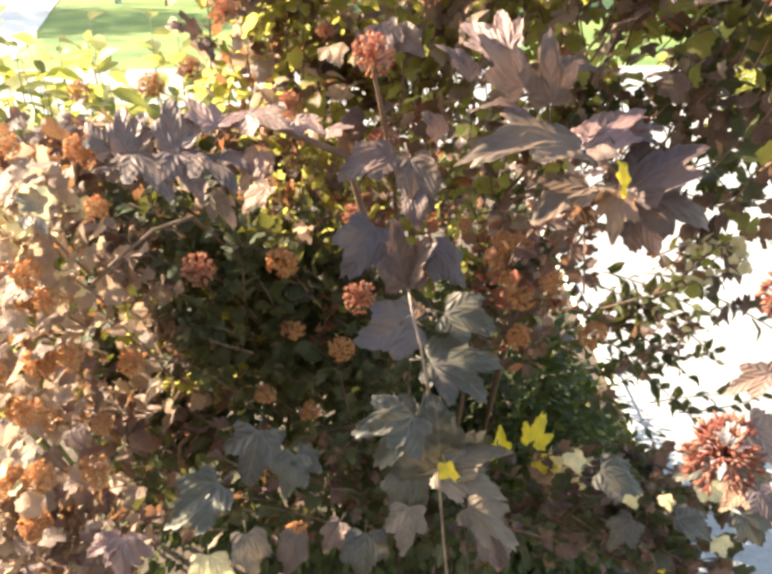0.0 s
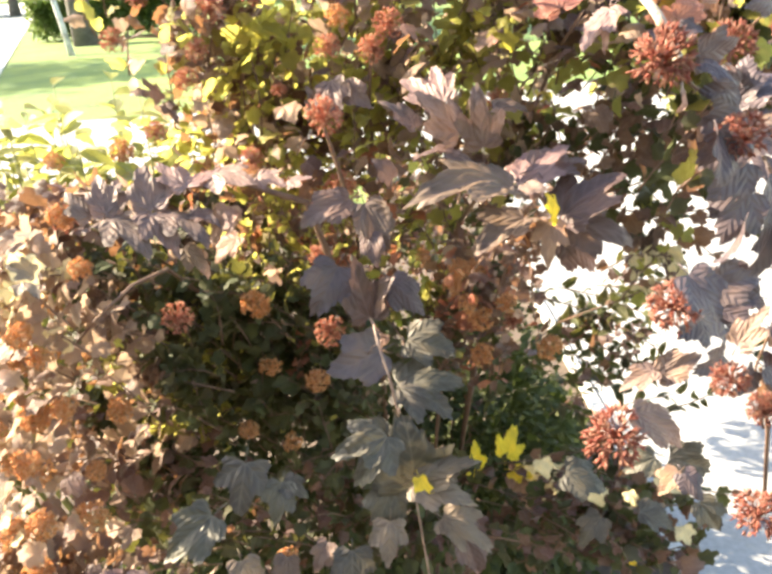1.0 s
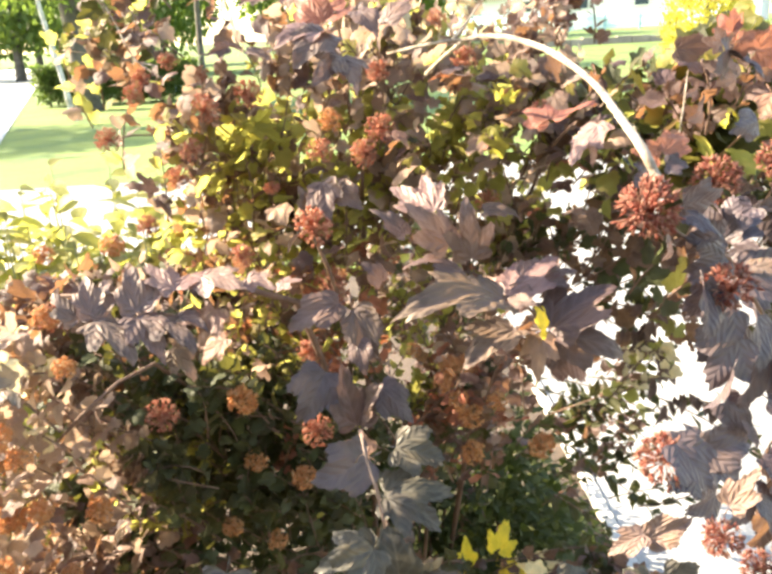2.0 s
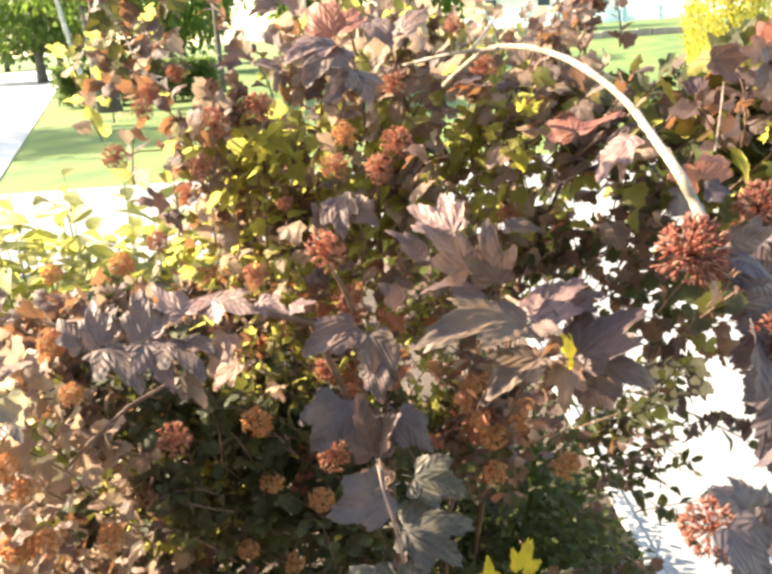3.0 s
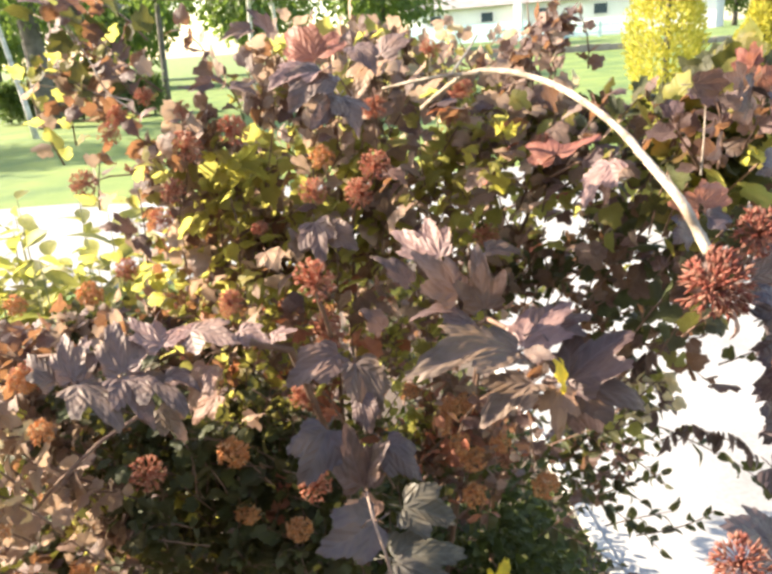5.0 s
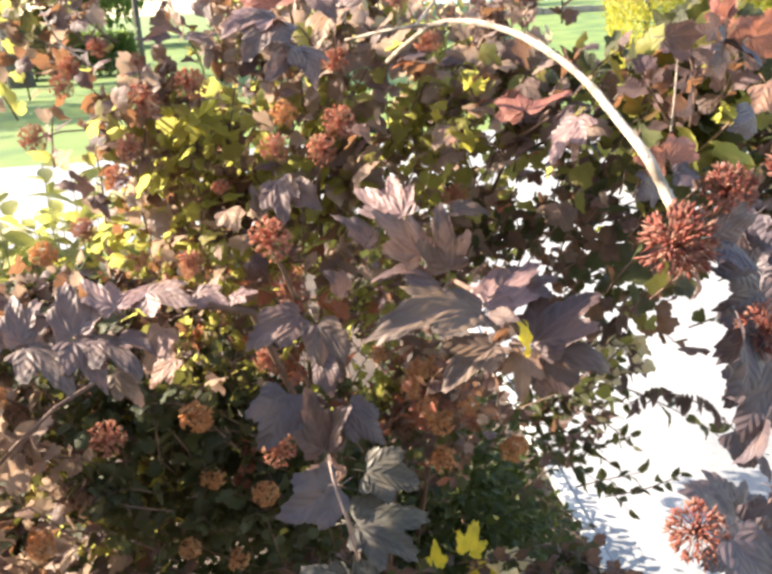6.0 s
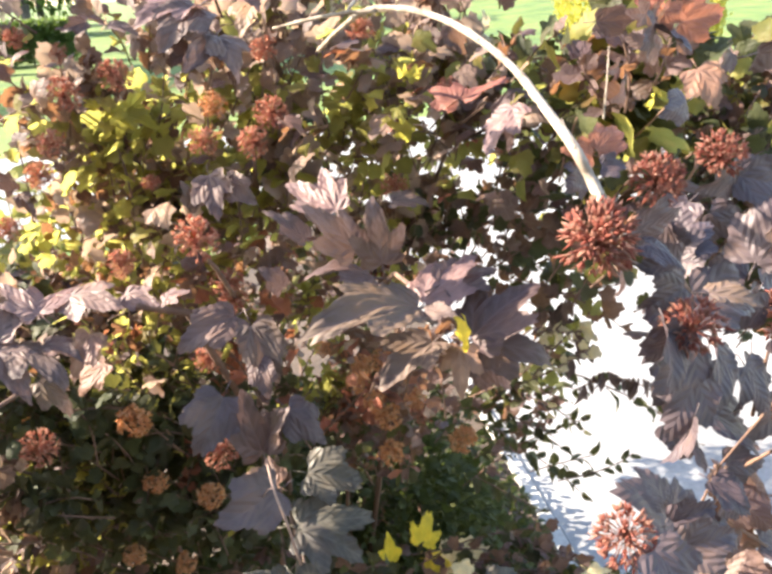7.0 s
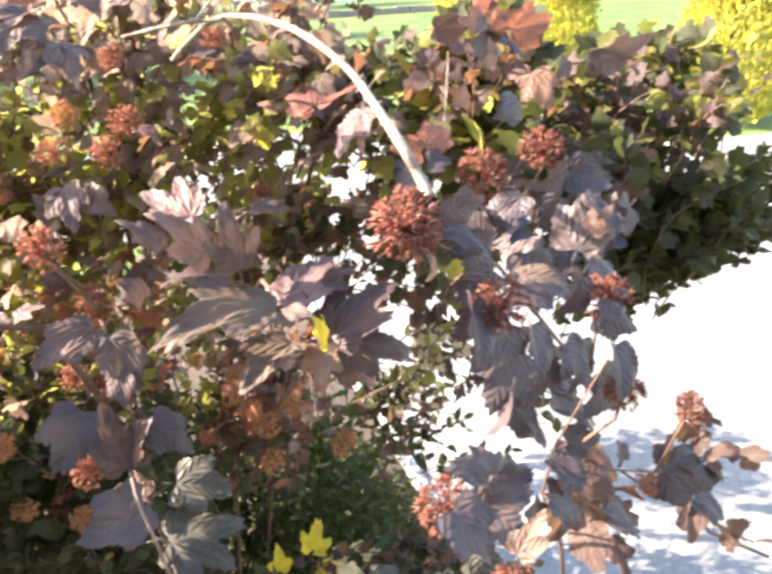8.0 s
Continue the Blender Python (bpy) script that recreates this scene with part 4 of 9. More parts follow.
# lower leaves
leaf("y", (0.161, 1.040, 0.694), (0.020, 0.000, 1.000), (0.25, -0.82, 0.95), 0.065, 0.00)
leaf("y", (0.222, 1.060, 0.700), (0.256, 0.163, 0.953), (-0.31, -0.57, 0.71), 0.061, 0.20)
leaf("y", (0.227, 1.050, 0.680), (0.930, -0.243, -0.274), (-0.41, -0.46, 1.06), 0.041, 0.10)
leaf("v", (0.285, 1.070, 0.603), (0.125, 0.000, 0.992), (0.35, -0.67, 0.83), 0.079, 0.10)
leaf("k", (0.011, 0.600, 1.081), (-0.567, -0.338, -0.751), (0.11, -0.72, 0.74), 0.059, 0.00)
leaf("k", (0.012, 0.605, 1.076), (-0.954, -0.166, -0.250), (0.12, -0.57, 0.81), 0.060, 0.10)
leaf("k", (0.011, 0.610, 1.077), (-0.694, 0.720, 0.021), (0.10, -0.58, 0.79), 0.028, 0.00)
leaf("k", (0.036, 0.612, 1.006), (-0.083, 0.000, 0.997), (0.16, -0.80, 0.59), 0.094, 0.00)
leaf("b", (0.038, 0.590, 1.028), (0.877, -0.313, -0.364), (0.23, -0.60, 0.81), 0.064, 0.10)
leaf("b", (0.040, 0.595, 1.027), (0.981, 0.000, 0.193), (0.24, -0.46, 0.87), 0.065, -0.10)
leaf("k", (-0.148, 0.640, 1.034), (-0.241, -0.327, -0.914), (0.27, -0.69, 0.75), 0.061, 0.00)
leaf("k", (-0.111, 0.635, 1.007), (-0.296, -0.420, -0.858), (0.23, -0.69, 0.77), 0.048, 0.10)
leaf("k", (-0.109, 0.638, 1.006), (0.774, -0.317, -0.548), (0.30, -0.62, 0.79), 0.032, 0.00)
leaf("k", (-0.187, 0.610, 0.990), (-0.796, -0.279, -0.537), (0.33, -0.65, 0.88), 0.072, 0.00)
leaf("k", (0.011, 0.620, 0.998), (-0.404, -0.201, -0.893), (0.10, -0.68, 0.78), 0.050, 0.00)
leaf("b", (0.066, 0.605, 0.965), (0.789, -0.329, -0.519), (0.21, -0.58, 0.84), 0.061, 0.00)
leaf("p", (0.086, 0.610, 0.943), (0.235, -0.155, -0.959), (0.20, -0.63, 0.82), 0.064, 0.00)
leaf("s", (-0.295, 0.600, 0.925), (0.109, -0.387, -0.916), (-0.14, -0.54, 1.24), 0.052, 0.00)
leaf("s", (-0.299, 0.602, 0.919), (-0.857, -0.272, -0.437), (-0.19, -0.41, 1.19), 0.037, 0.00)
leaf("s", (-0.292, 0.604, 0.919), (0.884, -0.284, -0.372), (-0.21, -0.42, 1.20), 0.035, 0.00)
leaf("v", (-0.205, 0.600, 0.902), (0.055, -0.240, -0.969), (-0.02, -0.54, 1.16), 0.042, 0.00)
leaf("b", (-0.165, 0.610, 0.922), (0.076, -0.193, -0.978), (0.25, -0.55, 0.95), 0.052, 0.00)
leaf("b", (0.007, 0.600, 0.970), (-0.097, -0.403, -0.910), (-0.01, -0.58, 0.95), 0.050, 0.00)
leaf("k", (-0.039, 0.615, 0.920), (-0.080, -0.192, -0.978), (0.14, -0.64, 0.93), 0.052, 0.00)
leaf("p", (-0.114, 0.620, 0.914), (-0.160, -0.204, -0.966), (0.22, -0.63, 0.93), 0.049, 0.00)
leaf("p", (-0.067, 0.630, 0.922), (-0.487, -0.256, -0.835), (0.18, -0.65, 0.92), 0.039, 0.00)
leaf("y", (0.041, 0.585, 1.037), (0.347, -0.311, -0.885), (-0.06, -0.69, 0.77), 0.032, 0.50)
leaf("v", (0.275, 1.070, 0.627), (0.522, 0.000, 0.853), (-0.19, -0.69, 0.84), 0.080, 0.00)
leaf("v", (0.280, 1.070, 0.623), (0.877, 0.000, 0.481), (-0.18, -0.61, 0.89), 0.069, 0.00)
leaf("t", (0.227, 1.060, 0.617), (0.875, 0.000, -0.484), (-0.15, -0.60, 1.01), 0.092, 0.00)
leaf("b", (-0.303, 0.600, 1.291), (-0.937, 0.000, 0.349), (0.467, -0.682, 0.938), 0.025, -0.31)
leaf("b", (-0.317, 0.600, 1.282), (0.724, -0.617, -0.309), (0.540, -0.673, 1.135), 0.032, -0.33)
# seed heads
seed_head("r", (-0.024, 0.638, 1.410), (0.251, -0.957, 0.898), 0.044)
seed_head("r", (-0.023, 0.898, 1.274), (0.051, -0.939, 0.975), 0.045)
seed_head("r", (-0.020, 0.898, 1.251), (0.098, -0.931, 0.476), 0.043)
seed_head("o", (-0.150, 0.868, 1.126), (0.404, -0.865, 0.779), 0.049)
seed_head("o", (0.259, 0.918, 0.998), (-0.591, -0.810, 1.174), 0.048)
seed_head("o", (0.161, 0.918, 0.993), (-0.521, -0.822, 0.946), 0.041)
seed_head("o", (-0.151, 0.918, 1.004), (0.124, -0.828, 1.123), 0.040)
seed_head("o", (-0.085, 0.898, 0.985), (-0.006, -0.819, 0.747), 0.040)
seed_head("o", (0.155, 0.898, 1.061), (-0.327, -0.845, 0.684), 0.040)
seed_head("r", (-0.050, 0.798, 1.112), (0.104, -0.849, 0.790), 0.046)
seed_head("r", (-0.243, 0.818, 1.135), (0.456, -0.838, 0.677), 0.049)
seed_head("r", (-0.332, 0.768, 1.292), (0.261, -0.858, 0.545), 0.038)
seed_head("r", (-0.108, 0.918, 1.513), (0.505, -0.989, 0.644), 0.042)
seed_head("r", (-0.163, 0.918, 1.498), (0.457, -0.978, 0.527), 0.045)
seed_head("r", (-0.249, 0.968, 1.535), (0.174, -0.965, 0.197), 0.029)
seed_head("r", (-0.261, 0.968, 1.514), (0.530, -0.961, 0.426), 0.032)
seed_head("r", (-0.275, 0.878, 1.471), (-0.069, -0.944, 0.288), 0.035)
seed_head("r", (-0.183, 0.898, 1.453), (-0.120, -0.967, 0.637), 0.034)
seed_head("r", (-0.199, 0.898, 1.418), (0.536, -0.957, 0.362), 0.034)
seed_head("r", (-0.172, 0.968, 1.536), (0.415, -0.982, 0.306), 0.025)
seed_head("r", (-0.212, 0.968, 1.555), (0.364, -0.975, 0.609), 0.028)
seed_head("o", (-0.010, 0.868, 1.480), (0.110, -0.991, 0.665), 0.034)
seed_head("r", (0.048, 0.848, 1.470), (-0.156, -0.987, 0.205), 0.040)
seed_head("r", (-0.022, 0.818, 1.453), (0.037, -0.984, 0.577), 0.034)
seed_head("r", (0.027, 0.818, 1.447), (-0.285, -0.983, 0.466), 0.037)
seed_head("r", (0.047, 0.798, 1.536), (-0.206, -0.995, 0.142), 0.030)
seed_head("r", (0.149, 0.868, 1.543), (-0.323, -0.983, 0.340), 0.032)
seed_head("r", (0.125, 0.918, 1.588), (-0.157, -0.990, 0.480), 0.028)
seed_head("r", (0.143, 0.918, 1.510), (-0.237, -0.983, 0.732), 0.029)
seed_head("r", (-0.129, 0.868, 1.322), (0.395, -0.942, 0.907), 0.035)
seed_head("r", (-0.267, 0.968, 1.345), (0.416, -0.933, 0.698), 0.036)
seed_head("r", (-0.091, 0.918, 1.395), (0.127, -0.972, 0.745), 0.024)
seed_head("r", (0.184, 0.918, 1.362), (-0.304, -0.950, 0.652), 0.037)
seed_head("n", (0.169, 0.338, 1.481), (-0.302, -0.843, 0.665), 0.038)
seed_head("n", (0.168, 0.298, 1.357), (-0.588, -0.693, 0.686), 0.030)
seed_head("r", (0.226, 0.818, 1.480), (-0.600, -0.953, 0.400), 0.034)
seed_head("r", (0.029, 0.968, 1.197), (0.036, -0.922, 0.892), 0.032)
seed_head("o", (0.120, 0.918, 1.109), (0.055, -0.874, 0.706), 0.033)
seed_head("o", (0.083, 0.968, 1.136), (0.264, -0.898, 0.648), 0.027)
seed_head("o", (0.157, 0.938, 1.125), (0.022, -0.880, 0.543), 0.037)
seed_head("r", (-0.062, 0.918, 1.168), (0.265, -0.902, 0.880), 0.040)
seed_head("r", (0.207, 0.918, 1.047), (0.173, -0.838, 1.099), 0.037)
seed_head("o", (-0.417, 0.740, 1.051), (0.201, -0.770, 0.827), 0.045)
seed_head("o", (-0.385, 0.740, 1.055), (0.724, -0.783, 0.664), 0.039)
seed_head("o", (-0.368, 0.720, 0.912), (0.748, -0.720, 0.964), 0.050)
seed_head("o", (-0.432, 0.740, 0.976), (0.345, -0.737, 0.573), 0.044)
seed_head("o", (-0.448, 0.700, 0.845), (0.335, -0.662, 0.776), 0.045)
seed_head("o", (-0.325, 0.780, 1.031), (0.459, -0.807, 1.075), 0.036)
seed_head("o", (-0.423, 0.760, 1.123), (0.774, -0.802, 0.816), 0.042)
seed_head("o", (-0.435, 0.780, 1.163), (0.365, -0.817, 0.468), 0.042)
seed_head("o", (-0.471, 0.720, 0.904), (0.601, -0.688, 0.952), 0.042)
seed_head("o", (-0.361, 0.750, 0.963), (0.537, -0.757, 0.817), 0.030)
seed_head("o", (-0.472, 0.760, 0.976), (0.764, -0.733, 0.683), 0.036)
seed_head("o", (-0.129, 0.700, 0.842), (-0.022, -0.722, 0.889), 0.030)
seed_head("o", (-0.193, 0.900, 0.908), (0.274, -0.822, 1.129), 0.035)
seed_head("o", (-0.132, 0.900, 0.879), (-0.146, -0.817, 0.993), 0.035)
seed_head("o", (-0.390, 0.800, 1.110), (0.615, -0.823, 0.586), 0.029)
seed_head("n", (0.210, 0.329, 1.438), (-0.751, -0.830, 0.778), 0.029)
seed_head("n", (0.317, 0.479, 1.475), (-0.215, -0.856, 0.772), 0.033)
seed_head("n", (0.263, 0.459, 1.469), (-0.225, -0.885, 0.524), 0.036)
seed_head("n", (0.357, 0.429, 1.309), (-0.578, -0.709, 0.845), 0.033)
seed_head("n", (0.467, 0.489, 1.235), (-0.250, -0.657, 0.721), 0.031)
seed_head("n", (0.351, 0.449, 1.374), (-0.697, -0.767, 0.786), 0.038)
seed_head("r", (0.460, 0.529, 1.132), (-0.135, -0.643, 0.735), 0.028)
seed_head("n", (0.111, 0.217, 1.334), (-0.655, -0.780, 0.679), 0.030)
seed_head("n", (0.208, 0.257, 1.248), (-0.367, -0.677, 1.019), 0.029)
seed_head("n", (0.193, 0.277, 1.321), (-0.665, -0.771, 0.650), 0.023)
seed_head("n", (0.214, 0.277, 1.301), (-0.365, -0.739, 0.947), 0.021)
leaf("p", (0.125, 0.227, 1.338), (0.770, 0.000, -0.639), (-0.113, -0.630, 0.788), 0.029, -0.31)
leaf("p", (0.147, 0.257, 1.339), (0.918, 0.000, 0.397), (-0.284, -0.642, 0.826), 0.023, 0.32)
leaf("p", (0.144, 0.257, 1.342), (-0.862, 0.000, -0.507), (-0.396, -0.646, 0.834), 0.019, 0.10)
leaf("u", (0.169, 0.257, 1.385), (0.987, 0.000, 0.158), (-0.028, -0.661, 0.320), 0.021, 0.14)
leaf("u", (0.152, 0.247, 1.396), (0.464, -0.424, -0.778), (-0.069, -0.674, 0.486), 0.024, -0.28)
leaf("p", (0.190, 0.267, 1.347), (0.506, 0.000, 0.863), (-0.556, -0.629, 0.318), 0.024, -0.29)
leaf("u", (0.227, 0.387, 1.174), (0.481, -0.389, -0.786), (-0.525, -0.585, 0.749), 0.026, -0.28)
leaf("t", (0.247, 0.437, 1.135), (-0.722, -0.383, -0.577), (-0.096, -0.586, 0.834), 0.026, 0.22)
# stems
stem([(0.005, 0.640, 1.196), (0.008, 0.618, 1.185), (0.011, 0.608, 1.175), (0.016, 0.602, 1.158), (0.020, 0.602, 1.132), (0.023, 0.606, 1.111), (0.026, 0.620, 1.076)], 0.0011, 0.0014, pale_twig)
stem([(0.009, 0.616, 1.182), (0.003, 0.625, 1.174), (-0.002, 0.632, 1.162)], 0.0008, 0.0006, pale_twig)
stem([(0.006, 0.672, 1.178), (0.016, 0.655, 1.134), (0.026, 0.640, 1.089), (0.035, 0.605, 1.016), (0.040, 0.605, 0.960), (0.049, 0.620, 0.856), (0.02, 0.9, 0.45)], 0.0009, 0.0014, pale_twig)
bare_branch([(0.223, 0.448, 1.461), (0.219, 0.458, 1.474), (0.213, 0.468, 1.490), (0.215, 0.518, 1.505), (0.215, 0.578, 1.524), (0.206, 0.638, 1.542), (0.194, 0.698, 1.555), (0.168, 0.738, 1.564), (0.143, 0.778, 1.563), (0.120, 0.818, 1.545), (0.104, 0.858, 1.526)], 0.0033, 0.0023, "bare bleached arching branch")
bare_branch([(0.150, 0.763, 1.563), (0.111, 0.788, 1.561), (0.059, 0.818, 1.552)], 0.0022, 0.0012, "bare bleached side shoot")
bare_branch([(0.121, 0.788, 1.558), (0.146, 0.818, 1.580), (0.163, 0.838, 1.598)], 0.0014, 0.0010)
stem([(-0.367, 0.768, 1.124), (-0.326, 0.778, 1.163), (-0.284, 0.798, 1.193), (-0.262, 0.88, 1.18), (-0.22, 1.05, 1.02), (-0.166, 1.268, 0.426)], 0.0017, 0.0034)
stem([(0.302, 0.618, 1.476), (0.313, 0.638, 1.501), (0.323, 0.658, 1.527)], 0.0009, 0.0006, dead_wood)
stem([(0.187, 0.618, 1.304), (0.168, 0.628, 1.325), (0.148, 0.658, 1.339), (0.162, 0.818, 1.290), (0.142, 1.118, 1.115), (0.069, 1.418, -0.056)], 0.0011, 0.0040)
stem([(-0.027, 0.648, 1.400), (-0.022, 0.768, 1.335), (-0.012, 1.068, 1.151), (-0.027, 1.418, -0.040)], 0.0012, 0.0050)
stem([(0.175, 0.348, 1.475), (0.196, 0.358, 1.459), (0.234, 0.378, 1.438), (0.357, 0.468, 1.293)], 0.0010, 0.0014)
stem([(0.028, 0.838, 1.454), (0.023, 1.018, 1.364), (0.020, 1.218, 1.085), (-0.003, 1.418, -0.044)], 0.0012, 0.0050)
stem([(-0.167, 0.938, 1.491), (-0.174, 1.118, 1.406), (-0.145, 1.268, 0.983), (-0.050, 1.418, -0.036)], 0.0012, 0.0050)
stem([(0.007, 0.768, 1.596), (0.011, 1.018, 1.544), (0.016, 1.218, 1.261), (-0.003, 1.418, -0.044)], 0.0012, 0.0050)
stem([(0.241, 0.738, 1.475), (0.287, 1.018, 1.405), (0.254, 1.268, 1.137), (0.094, 1.418, -0.060)], 0.0010, 0.0050)
stem([(0.352, 0.638, 1.547), (0.404, 0.768, 1.495), (0.403, 1.018, 1.424), (0.279, 1.218, 1.323), (0.094, 1.418, -0.060)], 0.0014, 0.0040)
stem([(-0.297, 0.718, 1.332), (-0.227, 0.728, 1.326), (-0.133, 0.738, 1.329), (-0.063, 0.818, 1.274), (-0.025, 1.068, 0.985), (-0.003, 1.318, 0.073)], 0.0018, 0.0060)
stem([(0.316, 0.389, 1.363), (0.304, 0.429, 1.278), (0.305, 0.449, 1.222), (0.343, 0.489, 1.134)], 0.0007, 0.0012)
stem([(0.558, 0.529, 1.114), (0.470, 0.529, 1.144), (0.373, 0.489, 1.200), (0.316, 0.449, 1.263)], 0.0008, 0.0011)
stem([(0.524, 0.549, 1.086), (0.580, 0.569, 1.011), (0.691, 0.589, 0.926)], 0.0016, 0.0022)
stem([(0.309, 0.449, 1.221), (0.335, 0.469, 1.147), (0.381, 0.529, 1.002)], 0.0016, 0.0022)
# thin leafy twigs that reach out over the path
twig((0.334, 1.168, 0.907), (0.530, 1.118, 0.998), 9, 0.036, "e")
twig((0.331, 1.218, 0.858), (0.491, 1.168, 0.808), 11, 0.034, "e")
twig((0.399, 1.318, 0.724), (0.603, 1.268, 0.580), 11, 0.034, "e")
twig((0.398, 1.118, 1.143), (0.551, 1.018, 1.070), 12, 0.036, "p")
twig((0.463, 1.118, 0.977), (0.667, 1.018, 0.874), 11, 0.042, "e")
twig((0.302, 1.118, 1.217), (0.414, 1.068, 1.285), 9, 0.020, "p")
twig((0.332, 1.118, 1.263), (0.449, 1.068, 1.197), 9, 0.020, "p")
twig((0.312, 1.218, 0.941), (0.461, 1.218, 0.865), 11, 0.030, "e")
twig((0.348, 1.218, 0.957), (0.487, 1.218, 0.903), 11, 0.030, "e")
twig((0.384, 1.268, 0.790), (0.476, 1.218, 0.724), 11, 0.030, "e")
twig((0.433, 1.068, 1.191), (0.493, 1.018, 1.125), 10, 0.036, "dg")
twig((0.506, 1.318, 0.617), (0.628, 1.268, 0.672), 9, 0.034, "e")
twig((0.316, 1.118, 1.364), (0.483, 1.118, 1.374), 12, 0.026, "pg")
twig((0.370, 1.118, 1.307), (0.442, 1.018, 1.339), 10, 0.026, "pt")
# yellow-green leaves inside the crown, sunlight put into their colour
small_leaf("g", (-0.054, 1.002, 1.441), (0.962, -0.026, 0.272), (-0.638, 0.312, 0.700), 0.016)
small_leaf("g", (-0.120, 0.965, 1.476), (0.411, 0.052, -0.910), (-0.458, 0.576, 0.700), 0.020)
small_leaf("g", (-0.131, 0.958, 1.462), (0.800, -0.224, 0.556), (-0.133, 0.293, 0.700), 0.024)
small_leaf("g", (-0.057, 0.937, 1.481), (-0.218, -0.973, -0.079), (-0.149, 0.479, 0.700), 0.019)
small_leaf("g", (-0.090, 0.991, 1.446), (0.268, -0.394, -0.879), (-0.191, 0.562, 0.700), 0.016)
small_leaf("g", (-0.095, 0.981, 1.482), (-0.721, -0.201, -0.663), (-0.413, 0.841, 0.700), 0.021)
small_leaf("g", (-0.100, 0.935, 1.439), (-0.306, 0.092, -0.948), (-0.240, 0.467, 0.700), 0.016)
small_leaf("g", (-0.115, 0.959, 1.470), (0.045, -0.499, -0.865), (-0.115, 0.516, 0.700), 0.021)
small_leaf("g", (-0.139, 1.004, 1.479), (0.406, -0.103, -0.908), (-0.464, 0.717, 0.700), 0.020)
small_leaf("g", (-0.080, 0.980, 1.432), (0.275, -0.383, -0.882), (-0.238, 0.498, 0.700), 0.025)
small_leaf("g", (-0.050, 0.958, 1.433), (0.984, 0.053, 0.168), (-0.611, 0.719, 0.700), 0.020)
small_leaf("g", (-0.033, 0.945, 1.428), (-0.357, -0.539, -0.763), (-0.528, 0.650, 0.700), 0.017)
small_leaf("g", (-0.121, 0.934, 1.474), (-0.744, 0.433, 0.508), (-0.582, 0.261, 0.700), 0.025)
small_leaf("g", (-0.031, 0.939, 1.458), (-0.889, 0.257, 0.380), (-0.681, 0.361, 0.700), 0.020)
small_leaf("g", (-0.115, 0.958, 1.449), (0.798, -0.448, -0.403), (-0.115, 0.671, 0.700), 0.016)
small_leaf("g", (-0.133, 0.958, 1.458), (-0.750, -0.324, -0.577), (-0.120, 0.395, 0.700), 0.022)
small_leaf("g", (-0.117, 0.987, 1.460), (-0.986, -0.150, -0.071), (-0.695, 0.713, 0.700), 0.020)
small_leaf("g", (-0.089, 0.991, 1.453), (-0.718, -0.081, -0.691), (-0.469, 0.457, 0.700), 0.016)
small_leaf("g", (-0.112, 0.980, 1.468), (0.936, -0.196, -0.291), (-0.272, 0.812, 0.700), 0.026)
small_leaf("g", (-0.026, 0.941, 1.478), (0.863, -0.353, -0.361), (-0.258, 0.567, 0.700), 0.020)
small_leaf("g", (-0.034, 0.972, 1.475), (0.754, -0.363, -0.548), (-0.403, 0.590, 0.700), 0.018)
small_leaf("g", (-0.085, 0.935, 1.499), (-0.612, -0.608, 0.506), (-0.542, 0.415, 0.700), 0.024)
small_leaf("g", (-0.058, 0.994, 1.476), (0.751, -0.498, -0.434), (-0.553, 0.408, 0.700), 0.025)
small_leaf("g", (-0.095, 0.942, 1.440), (-0.891, -0.453, -0.015), (-0.363, 0.256, 0.700), 0.016)
small_leaf("g", (-0.049, 0.998, 1.458), (-0.771, -0.039, -0.636), (-0.267, 0.617, 0.700), 0.022)
small_leaf("g", (-0.120, 0.937, 1.439), (-0.742, 0.009, -0.671), (-0.660, 0.526, 0.700), 0.023)
small_leaf("g", (-0.040, 0.934, 1.450), (0.351, 0.130, -0.927), (-0.247, 0.405, 0.700), 0.019)
small_leaf("g", (-0.148, 0.969, 1.449), (0.743, -0.112, -0.660), (-0.570, 0.408, 0.700), 0.026)
small_leaf("g", (-0.117, 0.956, 1.497), (-0.970, -0.167, -0.178), (-0.310, 0.355, 0.700), 0.017)
small_leaf("g", (-0.089, 0.964, 1.451), (0.194, 0.195, -0.961), (-0.539, 0.546, 0.700), 0.021)
small_leaf("g", (-0.040, 0.981, 1.455), (-0.790, 0.347, 0.506), (-0.524, 0.315, 0.700), 0.018)
small_leaf("g", (-0.105, 0.949, 1.440), (0.722, -0.044, 0.690), (-0.630, 0.712, 0.700), 0.019)
small_leaf("g", (-0.139, 0.996, 1.454), (0.340, -0.763, 0.550), (-0.470, 0.632, 0.700), 0.023)
small_leaf("g", (-0.113, 0.954, 1.474), (-0.912, -0.408, -0.045), (-0.454, 0.772, 0.700), 0.016)
small_leaf("g", (0.174, 0.953, 1.494), (0.874, 0.207, -0.440), (-0.637, 0.500, 0.700), 0.016)
small_leaf("g", (0.138, 0.901, 1.460), (-0.957, -0.114, 0.268), (-0.132, 0.530, 0.700), 0.015)
small_leaf("g", (0.212, 0.921, 1.502), (-0.936, 0.216, -0.279), (-0.438, 0.413, 0.700), 0.020)
small_leaf("g", (0.225, 0.895, 1.470), (0.063, 0.323, -0.944), (-0.320, 0.801, 0.700), 0.017)
